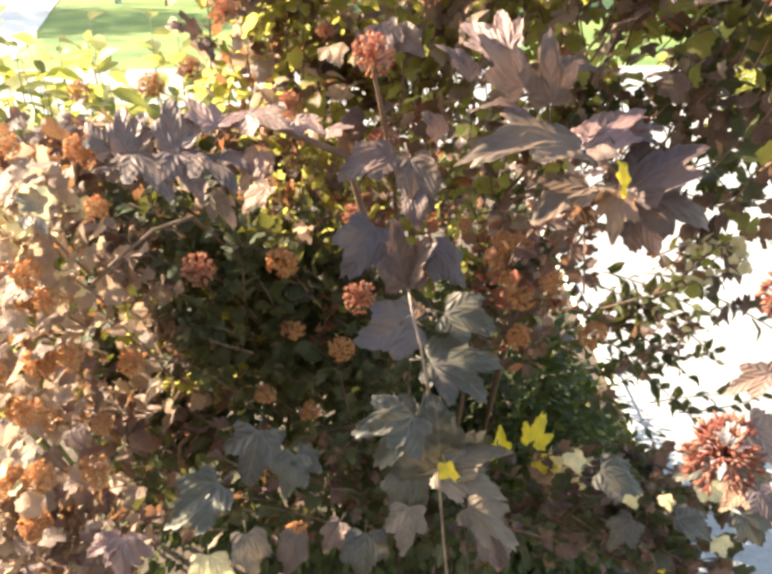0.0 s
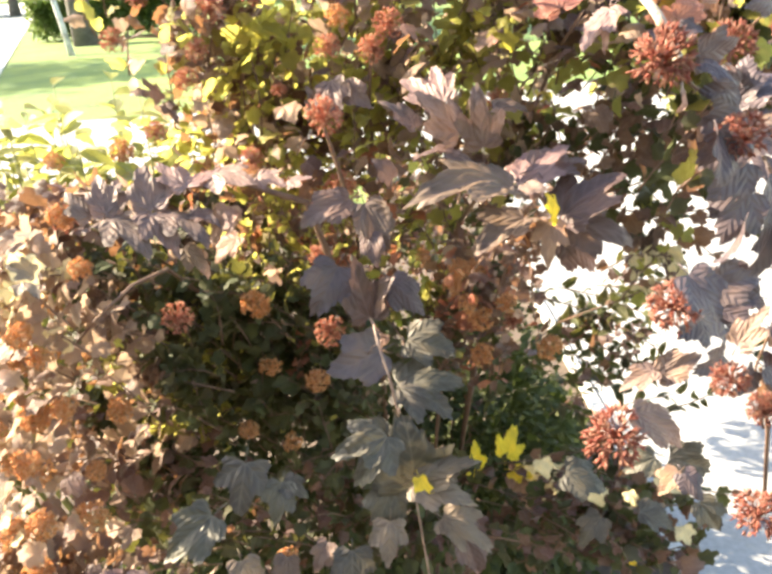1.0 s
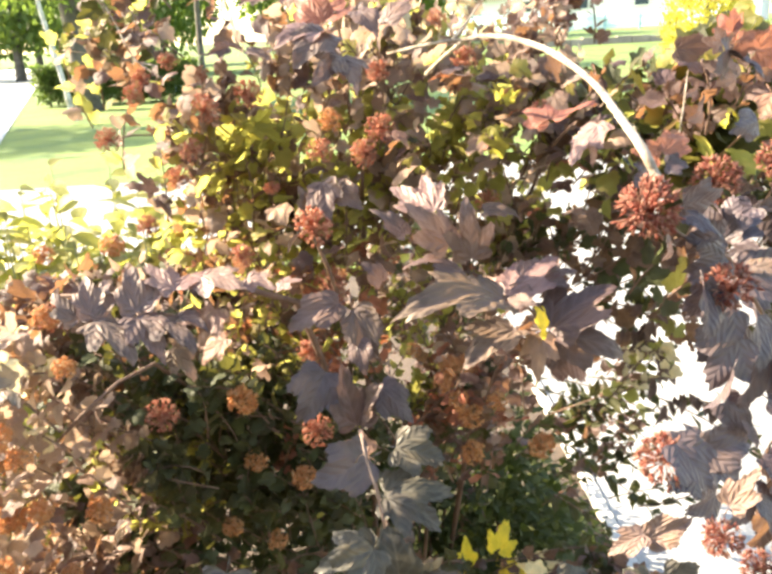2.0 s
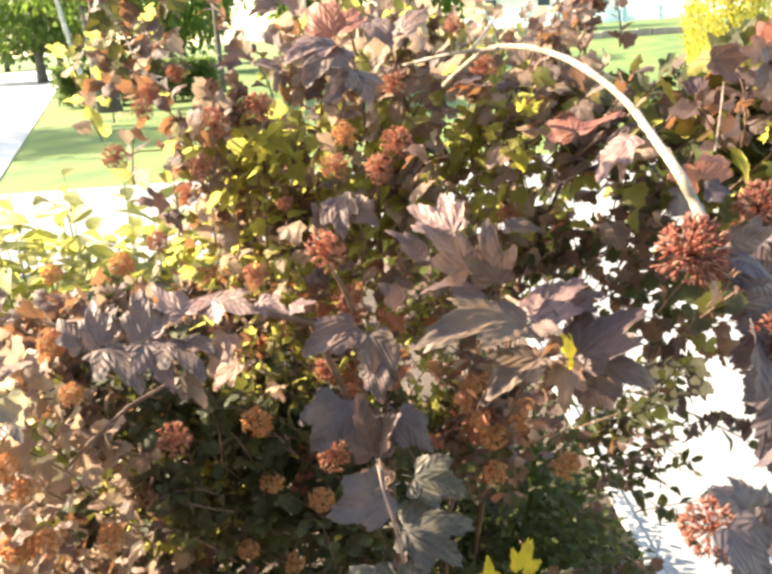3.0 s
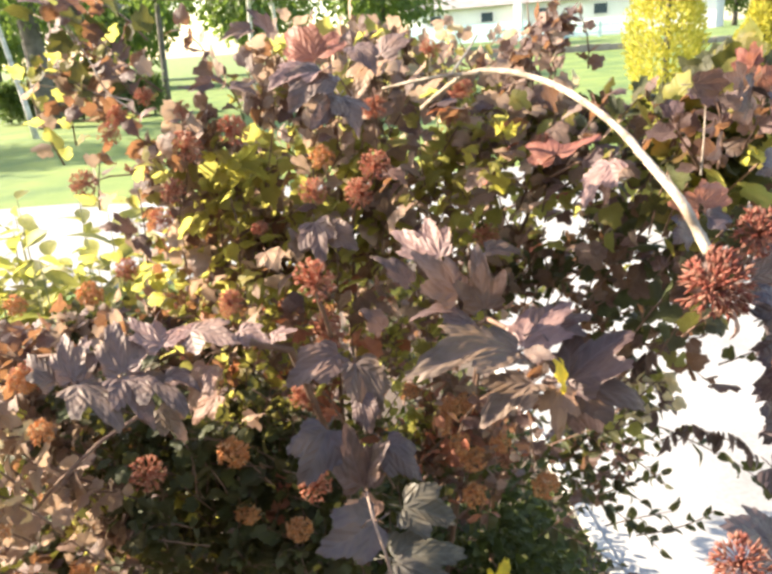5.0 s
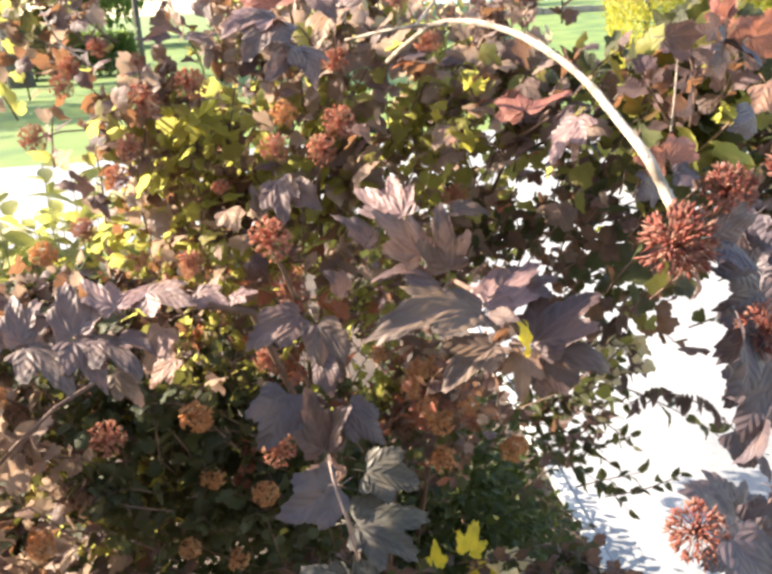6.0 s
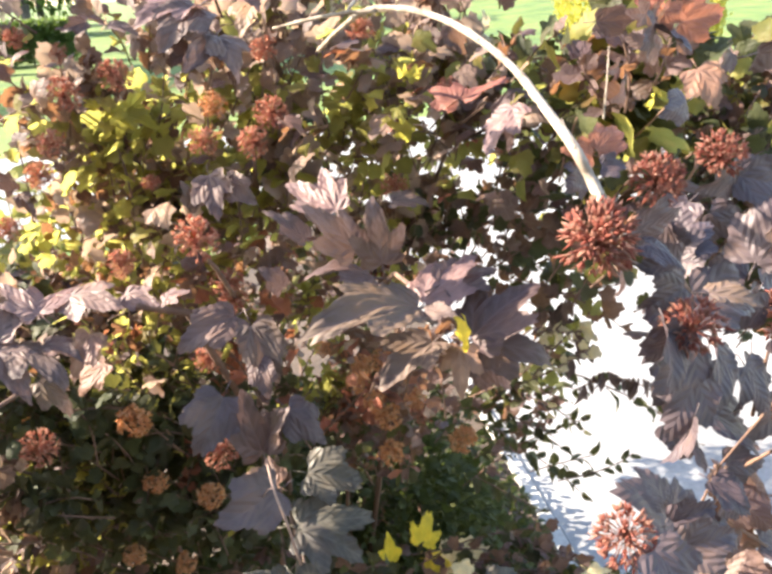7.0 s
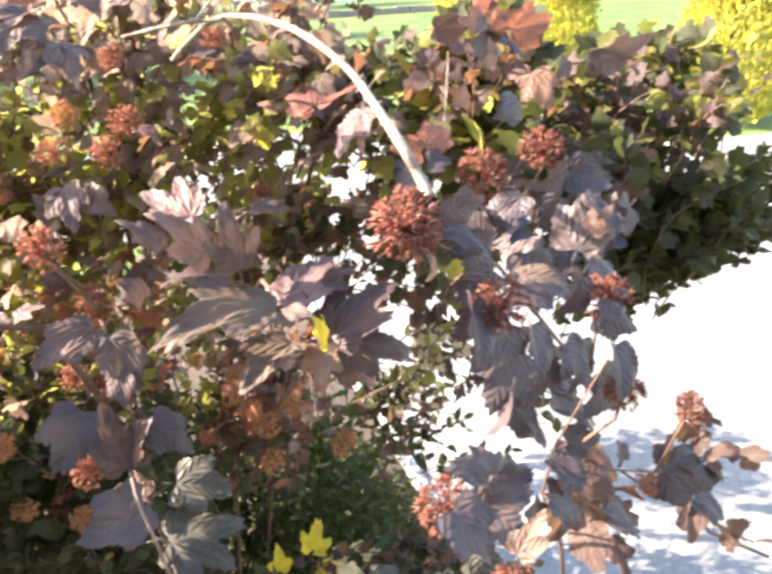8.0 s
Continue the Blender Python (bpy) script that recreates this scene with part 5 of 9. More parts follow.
small_leaf("g", (0.209, 0.889, 1.461), (-0.921, 0.169, -0.352), (-0.434, 0.801, 0.700), 0.020)
small_leaf("g", (0.190, 0.938, 1.483), (-0.972, -0.235, 0.020), (-0.337, 0.331, 0.700), 0.016)
small_leaf("g", (0.197, 0.886, 1.440), (0.791, -0.254, -0.556), (-0.646, 0.518, 0.700), 0.020)
small_leaf("g", (0.224, 0.934, 1.495), (-0.796, -0.052, -0.603), (-0.486, 0.281, 0.700), 0.021)
small_leaf("g", (0.147, 0.905, 1.437), (0.504, -0.046, -0.862), (-0.176, 0.802, 0.700), 0.017)
small_leaf("g", (0.163, 0.889, 1.426), (-0.457, -0.433, 0.777), (-0.623, 0.643, 0.700), 0.022)
small_leaf("g", (0.216, 0.953, 1.512), (-0.925, 0.276, -0.262), (-0.448, 0.753, 0.700), 0.021)
small_leaf("g", (0.170, 0.918, 1.437), (0.989, -0.073, 0.129), (-0.604, 0.547, 0.700), 0.014)
small_leaf("g", (0.220, 0.945, 1.424), (-0.939, -0.081, -0.335), (-0.628, 0.372, 0.700), 0.024)
small_leaf("g", (0.226, 0.944, 1.485), (0.820, -0.459, -0.343), (-0.563, 0.414, 0.700), 0.014)
small_leaf("g", (0.205, 0.937, 1.449), (0.014, -0.253, -0.967), (-0.259, 0.474, 0.700), 0.020)
small_leaf("g", (0.214, 0.933, 1.464), (-0.957, -0.266, 0.119), (-0.612, 0.284, 0.700), 0.014)
small_leaf("g", (0.211, 0.915, 1.504), (-0.342, 0.227, -0.912), (-0.387, 0.265, 0.700), 0.022)
small_leaf("g", (0.217, 0.945, 1.442), (0.877, 0.114, 0.466), (-0.330, 0.262, 0.700), 0.023)
small_leaf("g", (0.224, 0.883, 1.496), (-0.490, -0.520, -0.699), (-0.646, 0.382, 0.700), 0.014)
small_leaf("g", (0.183, 0.936, 1.482), (-0.498, -0.673, 0.547), (-0.163, 0.664, 0.700), 0.016)
small_leaf("g", (0.175, 0.911, 1.469), (-0.991, -0.132, 0.022), (-0.284, 0.766, 0.700), 0.021)
small_leaf("g", (0.218, 0.951, 1.412), (0.953, -0.245, -0.176), (-0.305, 0.780, 0.700), 0.021)
small_leaf("g", (0.178, 0.904, 1.497), (-0.999, 0.018, 0.047), (-0.585, 0.570, 0.700), 0.022)
small_leaf("g", (0.175, 0.926, 1.506), (-0.397, -0.452, -0.799), (-0.696, 0.339, 0.700), 0.018)
small_leaf("g", (0.150, 0.922, 1.517), (0.870, 0.095, -0.483), (-0.145, 0.298, 0.700), 0.016)
small_leaf("g", (0.142, 0.926, 1.512), (0.969, -0.214, 0.121), (-0.429, 0.801, 0.700), 0.020)
small_leaf("g", (-0.166, 0.962, 1.411), (-0.186, 0.146, -0.972), (-0.523, 0.740, 0.700), 0.022)
small_leaf("g", (-0.170, 0.981, 1.405), (0.481, -0.875, -0.060), (-0.456, 0.442, 0.700), 0.034)
small_leaf("g", (-0.164, 0.982, 1.398), (-0.683, -0.080, -0.726), (-0.316, 0.800, 0.700), 0.031)
small_leaf("g", (-0.185, 0.966, 1.391), (-0.174, -0.472, -0.864), (-0.430, 0.293, 0.700), 0.031)
small_leaf("g", (-0.171, 0.935, 1.410), (-0.568, 0.228, -0.791), (-0.642, 0.457, 0.700), 0.035)
small_leaf("g", (-0.049, 0.975, 1.372), (0.417, -0.141, -0.898), (-0.183, 0.447, 0.700), 0.020)
small_leaf("g", (-0.007, 0.963, 1.320), (-0.656, -0.276, -0.703), (-0.207, 0.551, 0.700), 0.017)
small_leaf("g", (-0.000, 1.004, 1.310), (-0.514, -0.031, -0.857), (-0.457, 0.506, 0.700), 0.015)
small_leaf("g", (-0.009, 0.982, 1.313), (-0.810, -0.114, -0.575), (-0.595, 0.518, 0.700), 0.020)
small_leaf("g", (-0.055, 1.018, 1.385), (0.678, -0.301, -0.671), (-0.324, 0.421, 0.700), 0.020)
small_leaf("g", (-0.056, 0.971, 1.362), (-0.758, 0.036, -0.651), (-0.188, 0.755, 0.700), 0.019)
small_leaf("g", (0.049, 0.996, 1.376), (-0.426, -0.030, -0.904), (-0.169, 0.472, 0.700), 0.021)
small_leaf("g", (0.056, 0.989, 1.299), (0.680, 0.189, -0.709), (-0.252, 0.686, 0.700), 0.018)
small_leaf("g", (-0.024, 0.991, 1.383), (0.815, -0.150, -0.560), (-0.328, 0.512, 0.700), 0.019)
small_leaf("g", (-0.002, 0.961, 1.377), (0.723, -0.005, -0.690), (-0.400, 0.599, 0.700), 0.018)
small_leaf("g", (0.051, 0.983, 1.318), (-0.416, -0.042, -0.909), (-0.140, 0.277, 0.700), 0.018)
small_leaf("g", (-0.027, 0.962, 1.355), (-0.941, 0.330, 0.078), (-0.567, 0.524, 0.700), 0.014)
small_leaf("g", (-0.046, 1.037, 1.372), (-0.401, -0.268, -0.876), (-0.634, 0.847, 0.700), 0.020)
small_leaf("g", (0.056, 1.021, 1.301), (-0.603, -0.367, -0.709), (-0.661, 0.355, 0.700), 0.020)
small_leaf("g", (0.004, 0.982, 1.398), (0.987, 0.156, -0.035), (-0.261, 0.797, 0.700), 0.019)
small_leaf("g", (-0.014, 0.981, 1.345), (-0.908, -0.239, -0.344), (-0.628, 0.298, 0.700), 0.016)
small_leaf("g", (-0.019, 0.997, 1.302), (0.961, 0.066, -0.270), (-0.507, 0.486, 0.700), 0.016)
small_leaf("g", (0.017, 1.021, 1.302), (-0.399, -0.302, -0.866), (-0.349, 0.387, 0.700), 0.013)
small_leaf("g", (-0.021, 0.974, 1.381), (0.504, -0.076, -0.861), (-0.262, 0.374, 0.700), 0.022)
small_leaf("g", (-0.049, 1.014, 1.337), (0.932, -0.216, 0.292), (-0.323, 0.664, 0.700), 0.014)
small_leaf("g", (-0.039, 1.002, 1.352), (-0.857, 0.048, -0.513), (-0.415, 0.563, 0.700), 0.021)
small_leaf("g", (-0.025, 1.006, 1.340), (0.458, -0.313, -0.832), (-0.418, 0.611, 0.700), 0.019)
small_leaf("g", (-0.045, 1.003, 1.354), (-0.836, -0.464, 0.294), (-0.688, 0.549, 0.700), 0.016)
small_leaf("g", (-0.055, 0.971, 1.380), (-0.237, 0.173, -0.956), (-0.489, 0.667, 0.700), 0.019)
small_leaf("g", (-0.320, 1.000, 1.353), (0.793, -0.135, -0.594), (-0.412, 0.541, 0.700), 0.015)
small_leaf("g", (-0.254, 1.016, 1.309), (0.281, 0.234, 0.931), (-0.332, 0.277, 0.700), 0.019)
small_leaf("g", (-0.254, 1.033, 1.332), (-0.847, -0.097, -0.522), (-0.298, 0.805, 0.700), 0.021)
small_leaf("g", (-0.243, 0.996, 1.316), (0.266, -0.032, -0.963), (-0.247, 0.386, 0.700), 0.019)
small_leaf("g", (-0.277, 1.039, 1.304), (-0.156, 0.401, -0.903), (-0.360, 0.845, 0.700), 0.017)
small_leaf("g", (-0.243, 0.985, 1.302), (0.910, -0.015, -0.414), (-0.226, 0.766, 0.700), 0.015)
small_leaf("g", (-0.279, 1.034, 1.313), (0.991, 0.088, 0.102), (-0.661, 0.506, 0.700), 0.023)
small_leaf("g", (-0.217, 1.005, 1.307), (0.973, -0.146, -0.179), (-0.318, 0.769, 0.700), 0.021)
small_leaf("g", (-0.215, 1.017, 1.321), (0.350, -0.070, -0.934), (-0.124, 0.441, 0.700), 0.019)
small_leaf("g", (-0.334, 1.052, 1.342), (-0.886, -0.439, 0.148), (-0.555, 0.650, 0.700), 0.020)
small_leaf("g", (-0.221, 1.004, 1.327), (-0.465, -0.175, -0.868), (-0.628, 0.339, 0.700), 0.017)
small_leaf("g", (-0.241, 1.006, 1.296), (-0.882, -0.395, -0.256), (-0.413, 0.321, 0.700), 0.019)
small_leaf("g", (-0.302, 1.041, 1.346), (-0.985, -0.170, 0.024), (-0.374, 0.774, 0.700), 0.017)
small_leaf("g", (-0.220, 1.050, 1.344), (-0.208, -0.548, -0.810), (-0.107, 0.680, 0.700), 0.021)
small_leaf("g", (-0.226, 1.003, 1.359), (-0.276, 0.585, 0.762), (-0.610, 0.842, 0.700), 0.020)
small_leaf("g", (-0.289, 1.012, 1.357), (0.076, -0.235, -0.969), (-0.131, 0.535, 0.700), 0.017)
small_leaf("g", (-0.234, 1.012, 1.342), (-0.896, -0.291, 0.335), (-0.327, 0.564, 0.700), 0.021)
small_leaf("g", (-0.249, 1.007, 1.325), (-0.640, -0.347, -0.685), (-0.457, 0.256, 0.700), 0.021)
small_leaf("g", (0.008, 1.003, 1.252), (-0.048, -0.912, 0.408), (-0.410, 0.291, 0.700), 0.016)
small_leaf("g", (0.051, 1.001, 1.209), (0.722, -0.631, 0.283), (-0.138, 0.649, 0.700), 0.016)
small_leaf("g", (0.010, 1.025, 1.172), (-0.559, -0.249, -0.791), (-0.387, 0.359, 0.700), 0.020)
small_leaf("g", (0.049, 1.017, 1.164), (0.819, -0.461, 0.342), (-0.181, 0.540, 0.700), 0.025)
small_leaf("g", (-0.002, 1.004, 1.165), (0.961, 0.116, 0.251), (-0.264, 0.294, 0.700), 0.018)
small_leaf("g", (0.030, 1.032, 1.158), (-0.870, -0.181, -0.459), (-0.597, 0.385, 0.700), 0.021)
small_leaf("g", (0.011, 1.011, 1.245), (0.999, -0.047, 0.003), (-0.140, 0.269, 0.700), 0.025)
small_leaf("g", (0.350, 0.987, 1.494), (0.837, -0.052, -0.544), (-0.267, 0.507, 0.700), 0.016)
small_leaf("g", (0.340, 0.931, 1.507), (0.871, 0.164, -0.464), (-0.453, 0.417, 0.700), 0.022)
small_leaf("g", (0.391, 0.999, 1.493), (0.859, -0.373, -0.350), (-0.567, 0.633, 0.700), 0.018)
small_leaf("g", (0.365, 0.977, 1.484), (0.047, -0.789, -0.612), (-0.416, 0.818, 0.700), 0.018)
small_leaf("g", (0.414, 0.978, 1.417), (0.900, 0.371, -0.230), (-0.584, 0.500, 0.700), 0.016)
small_leaf("g", (0.334, 0.954, 1.450), (-0.457, -0.358, -0.814), (-0.297, 0.465, 0.700), 0.018)
small_leaf("g", (0.406, 0.984, 1.419), (-0.622, 0.214, -0.753), (-0.352, 0.636, 0.700), 0.017)
small_leaf("g", (0.425, 0.985, 1.448), (-0.788, 0.108, -0.606), (-0.329, 0.692, 0.700), 0.017)
small_leaf("g", (0.374, 1.006, 1.477), (0.778, -0.290, -0.557), (-0.307, 0.407, 0.700), 0.015)
small_leaf("g", (0.349, 0.976, 1.457), (0.991, -0.028, 0.128), (-0.108, 0.548, 0.700), 0.018)
small_leaf("g", (0.386, 0.989, 1.474), (0.345, -0.749, 0.566), (-0.384, 0.699, 0.700), 0.019)
small_leaf("g", (0.377, 0.937, 1.460), (-0.837, 0.044, -0.545), (-0.623, 0.739, 0.700), 0.021)
small_leaf("g", (0.392, 0.939, 1.477), (0.875, -0.456, -0.165), (-0.282, 0.414, 0.700), 0.014)
small_leaf("g", (0.394, 0.975, 1.433), (0.965, -0.262, -0.023), (-0.439, 0.598, 0.700), 0.017)
small_leaf("g", (0.360, 0.977, 1.459), (0.938, -0.043, -0.344), (-0.309, 0.627, 0.700), 0.018)
small_leaf("g", (0.357, 0.959, 1.448), (-0.857, -0.276, -0.435), (-0.288, 0.644, 0.700), 0.019)
small_leaf("g", (0.137, 1.006, 1.480), (0.791, 0.012, -0.612), (-0.166, 0.266, 0.700), 0.018)
small_leaf("g", (0.140, 0.993, 1.436), (0.933, -0.122, 0.338), (-0.503, 0.649, 0.700), 0.019)
small_leaf("g", (0.164, 1.009, 1.477), (-0.677, 0.009, -0.736), (-0.190, 0.338, 0.700), 0.015)
small_leaf("g", (0.162, 1.038, 1.460), (-0.508, -0.419, -0.753), (-0.110, 0.365, 0.700), 0.022)
small_leaf("g", (0.145, 0.999, 1.451), (0.890, 0.276, -0.364), (-0.568, 0.616, 0.700), 0.022)
small_leaf("g", (0.102, 0.994, 1.498), (0.259, -0.369, -0.893), (-0.476, 0.404, 0.700), 0.018)
small_leaf("g", (0.023, 1.032, 1.465), (-0.802, -0.112, -0.586), (-0.227, 0.596, 0.700), 0.019)
small_leaf("g", (0.094, 0.986, 1.445), (-0.980, 0.152, 0.128), (-0.695, 0.786, 0.700), 0.019)
small_leaf("g", (0.142, 1.008, 1.449), (-0.995, 0.076, -0.062), (-0.418, 0.412, 0.700), 0.017)
small_leaf("g", (0.153, 0.995, 1.469), (0.807, 0.155, -0.570), (-0.582, 0.688, 0.700), 0.017)
small_leaf("g", (0.083, 1.000, 1.455), (0.263, -0.387, -0.884), (-0.373, 0.507, 0.700), 0.022)
small_leaf("g", (0.031, 0.999, 1.440), (-0.452, -0.484, -0.749), (-0.112, 0.467, 0.700), 0.021)
small_leaf("g", (0.159, 0.993, 1.450), (-0.200, -0.438, -0.877), (-0.499, 0.350, 0.700), 0.020)
small_leaf("g", (0.092, 0.998, 1.487), (-0.820, -0.380, -0.428), (-0.655, 0.564, 0.700), 0.016)
small_leaf("g", (0.136, 1.046, 1.481), (0.809, 0.143, -0.570), (-0.143, 0.533, 0.700), 0.022)
small_leaf("g", (0.082, 0.999, 1.467), (0.906, -0.315, 0.282), (-0.276, 0.507, 0.700), 0.014)
small_leaf("g", (0.053, 1.008, 1.478), (0.302, -0.725, -0.619), (-0.164, 0.822, 0.700), 0.020)
small_leaf("g", (0.122, 1.058, 1.452), (0.870, -0.186, -0.458), (-0.136, 0.581, 0.700), 0.019)
small_leaf("g", (0.058, 1.017, 1.456), (0.928, 0.209, 0.309), (-0.130, 0.276, 0.700), 0.014)
small_leaf("g", (0.063, 1.023, 1.441), (-0.577, -0.403, -0.711), (-0.624, 0.336, 0.700), 0.020)
small_leaf("g", (0.044, 1.028, 1.497), (-0.978, 0.132, -0.159), (-0.173, 0.686, 0.700), 0.020)
small_leaf("g", (0.053, 1.008, 1.477), (-0.471, 0.321, -0.822), (-0.220, 0.628, 0.700), 0.014)
small_leaf("r", (0.131, 0.971, 1.077), (-0.721, -0.338, -0.605), (-0.425, 0.502, 0.700), 0.025)
small_leaf("r", (0.173, 0.936, 1.132), (0.029, -0.577, -0.816), (-0.661, 0.644, 0.700), 0.024)
small_leaf("r", (0.207, 0.939, 1.083), (0.171, -0.095, -0.981), (-0.376, 0.548, 0.700), 0.017)
small_leaf("r", (0.156, 0.959, 1.044), (-0.758, -0.569, -0.318), (-0.368, 0.429, 0.700), 0.020)
small_leaf("r", (0.155, 0.978, 1.063), (-0.730, -0.221, -0.647), (-0.300, 0.396, 0.700), 0.017)
small_leaf("r", (0.215, 0.962, 1.133), (-0.789, -0.173, -0.589), (-0.557, 0.356, 0.700), 0.025)
small_leaf("r", (0.112, 0.967, 1.141), (-0.671, -0.737, 0.082), (-0.111, 0.375, 0.700), 0.022)
small_leaf("r", (0.149, 0.956, 1.024), (0.729, -0.002, -0.685), (-0.435, 0.673, 0.700), 0.016)
small_leaf("r", (0.115, 0.982, 1.013), (0.635, -0.762, -0.124), (-0.107, 0.719, 0.700), 0.022)
small_leaf("r", (0.160, 0.982, 1.060), (-0.001, -0.440, -0.898), (-0.129, 0.676, 0.700), 0.025)
small_leaf("r", (0.125, 0.963, 1.147), (-0.221, -0.188, -0.957), (-0.242, 0.719, 0.700), 0.022)
small_leaf("r", (0.152, 0.940, 1.103), (-0.173, -0.511, -0.842), (-0.123, 0.731, 0.700), 0.016)
small_leaf("t", (0.181, 0.946, 1.051), (0.683, 0.144, -0.716), (-0.325, 0.478, 0.700), 0.020)
small_leaf("t", (0.170, 0.968, 1.034), (0.949, -0.306, 0.069), (-0.465, 0.359, 0.700), 0.023)
small_leaf("t", (0.179, 0.989, 1.112), (-0.059, 0.015, 0.998), (-0.504, 0.576, 0.700), 0.020)
small_leaf("t", (0.144, 0.995, 1.069), (0.841, -0.513, -0.170), (-0.331, 0.471, 0.700), 0.022)
small_leaf("t", (0.146, 0.949, 1.059), (0.665, -0.227, -0.712), (-0.502, 0.325, 0.700), 0.024)
small_leaf("t", (0.218, 0.937, 1.108), (0.778, 0.113, -0.618), (-0.517, 0.548, 0.700), 0.016)
small_leaf("t", (0.126, 0.928, 1.125), (-0.796, -0.042, -0.604), (-0.151, 0.827, 0.700), 0.022)
small_leaf("t", (0.134, 0.945, 1.065), (0.977, -0.192, -0.092), (-0.249, 0.672, 0.700), 0.023)
small_leaf("t", (0.145, 0.947, 1.146), (0.805, -0.332, -0.493), (-0.514, 0.514, 0.700), 0.024)
small_leaf("t", (0.122, 0.919, 1.167), (-0.666, 0.075, -0.742), (-0.312, 0.558, 0.700), 0.019)
small_leaf("t", (-0.131, 0.894, 1.167), (0.532, -0.391, -0.751), (-0.230, 0.555, 0.700), 0.032)
small_leaf("t", (-0.113, 0.884, 1.166), (-0.883, -0.469, -0.005), (-0.211, 0.432, 0.700), 0.027)
small_leaf("r", (0.015, 0.987, 1.204), (0.508, 0.197, 0.838), (-0.237, 0.616, 0.700), 0.028)
small_leaf("r", (0.027, 0.944, 1.221), (0.700, -0.069, -0.710), (-0.315, 0.846, 0.700), 0.026)
small_leaf("r", (0.026, 0.968, 1.202), (0.733, -0.342, 0.588), (-0.168, 0.719, 0.700), 0.028)
small_leaf("r", (0.034, 0.957, 1.215), (-0.786, -0.467, 0.404), (-0.561, 0.739, 0.700), 0.029)
small_leaf("r", (0.023, 0.932, 1.232), (0.522, 0.046, -0.852), (-0.340, 0.348, 0.700), 0.027)
small_leaf("t", (-0.105, 0.923, 1.323), (0.204, -0.554, -0.807), (-0.456, 0.293, 0.700), 0.019)
small_leaf("t", (-0.090, 0.923, 1.325), (0.900, 0.288, -0.328), (-0.444, 0.485, 0.700), 0.031)
small_leaf("t", (-0.090, 0.943, 1.339), (0.812, -0.552, -0.190), (-0.535, 0.697, 0.700), 0.025)
small_leaf("t", (-0.122, 0.950, 1.344), (0.856, 0.053, -0.514), (-0.266, 0.320, 0.700), 0.025)
small_leaf("t", (-0.137, 0.901, 1.343), (-0.806, -0.130, -0.577), (-0.595, 0.449, 0.700), 0.020)
small_leaf("t", (-0.162, 0.882, 1.333), (0.715, -0.135, -0.687), (-0.443, 0.554, 0.700), 0.019)
small_leaf("t", (-0.369, 0.713, 1.150), (0.187, 0.218, -0.958), (-0.606, -0.082, 0.700), 0.024)
small_leaf("t", (-0.468, 0.775, 1.032), (-0.960, -0.002, 0.281), (-0.477, -0.531, 0.700), 0.026)
small_leaf("t", (-0.446, 0.748, 0.961), (0.855, 0.030, -0.518), (-0.363, -0.346, 0.700), 0.022)
small_leaf("t", (-0.367, 0.703, 1.068), (-0.395, -0.171, -0.903), (-0.634, -0.073, 0.700), 0.026)
small_leaf("t", (-0.444, 0.757, 0.963), (-0.486, -0.585, -0.649), (-0.685, -0.240, 0.700), 0.025)
small_leaf("t", (-0.393, 0.750, 1.010), (-0.867, -0.206, -0.453), (-0.841, -0.574, 0.700), 0.026)
small_leaf("t", (-0.434, 0.773, 0.798), (0.366, 0.341, -0.866), (-0.759, -0.567, 0.700), 0.031)
small_leaf("t", (-0.417, 0.695, 1.057), (0.512, -0.464, -0.723), (-0.493, -0.228, 0.700), 0.019)
small_leaf("t", (-0.416, 0.741, 0.946), (-0.829, 0.558, 0.023), (-0.333, -0.451, 0.700), 0.020)
small_leaf("t", (-0.397, 0.750, 1.125), (-0.953, 0.296, 0.068), (-0.410, -0.234, 0.700), 0.024)
small_leaf("t", (-0.387, 0.704, 0.931), (0.734, -0.328, -0.594), (-0.731, -0.151, 0.700), 0.026)
small_leaf("t", (-0.419, 0.737, 0.817), (-0.095, -0.274, -0.957), (-0.371, -0.098, 0.700), 0.019)
small_leaf("t", (-0.442, 0.689, 1.006), (-0.393, -0.385, -0.835), (-0.385, -0.301, 0.700), 0.033)
small_leaf("t", (-0.453, 0.748, 0.999), (0.309, -0.281, -0.909), (-0.619, -0.309, 0.700), 0.033)
small_leaf("t", (-0.451, 0.772, 0.784), (-0.907, -0.418, 0.049), (-0.416, -0.410, 0.700), 0.022)
small_leaf("t", (-0.365, 0.709, 1.057), (-0.953, 0.029, -0.301), (-0.288, -0.296, 0.700), 0.026)
small_leaf("t", (-0.480, 0.772, 0.794), (-0.811, -0.274, -0.516), (-0.692, -0.633, 0.700), 0.023)
small_leaf("t", (-0.437, 0.738, 0.978), (0.537, -0.469, -0.702), (-0.308, -0.477, 0.700), 0.027)
small_leaf("t", (-0.508, 0.783, 0.748), (-0.122, -0.718, -0.685), (-0.428, -0.310, 0.700), 0.023)
small_leaf("t", (-0.394, 0.724, 1.127), (0.569, -0.448, -0.690), (-0.749, -0.222, 0.700), 0.025)
small_leaf("t", (-0.442, 0.713, 0.868), (-0.995, -0.025, -0.100), (-0.818, -0.443, 0.700), 0.032)
small_leaf("t", (-0.389, 0.694, 1.026), (-0.973, -0.129, 0.192), (-0.453, -0.069, 0.700), 0.025)
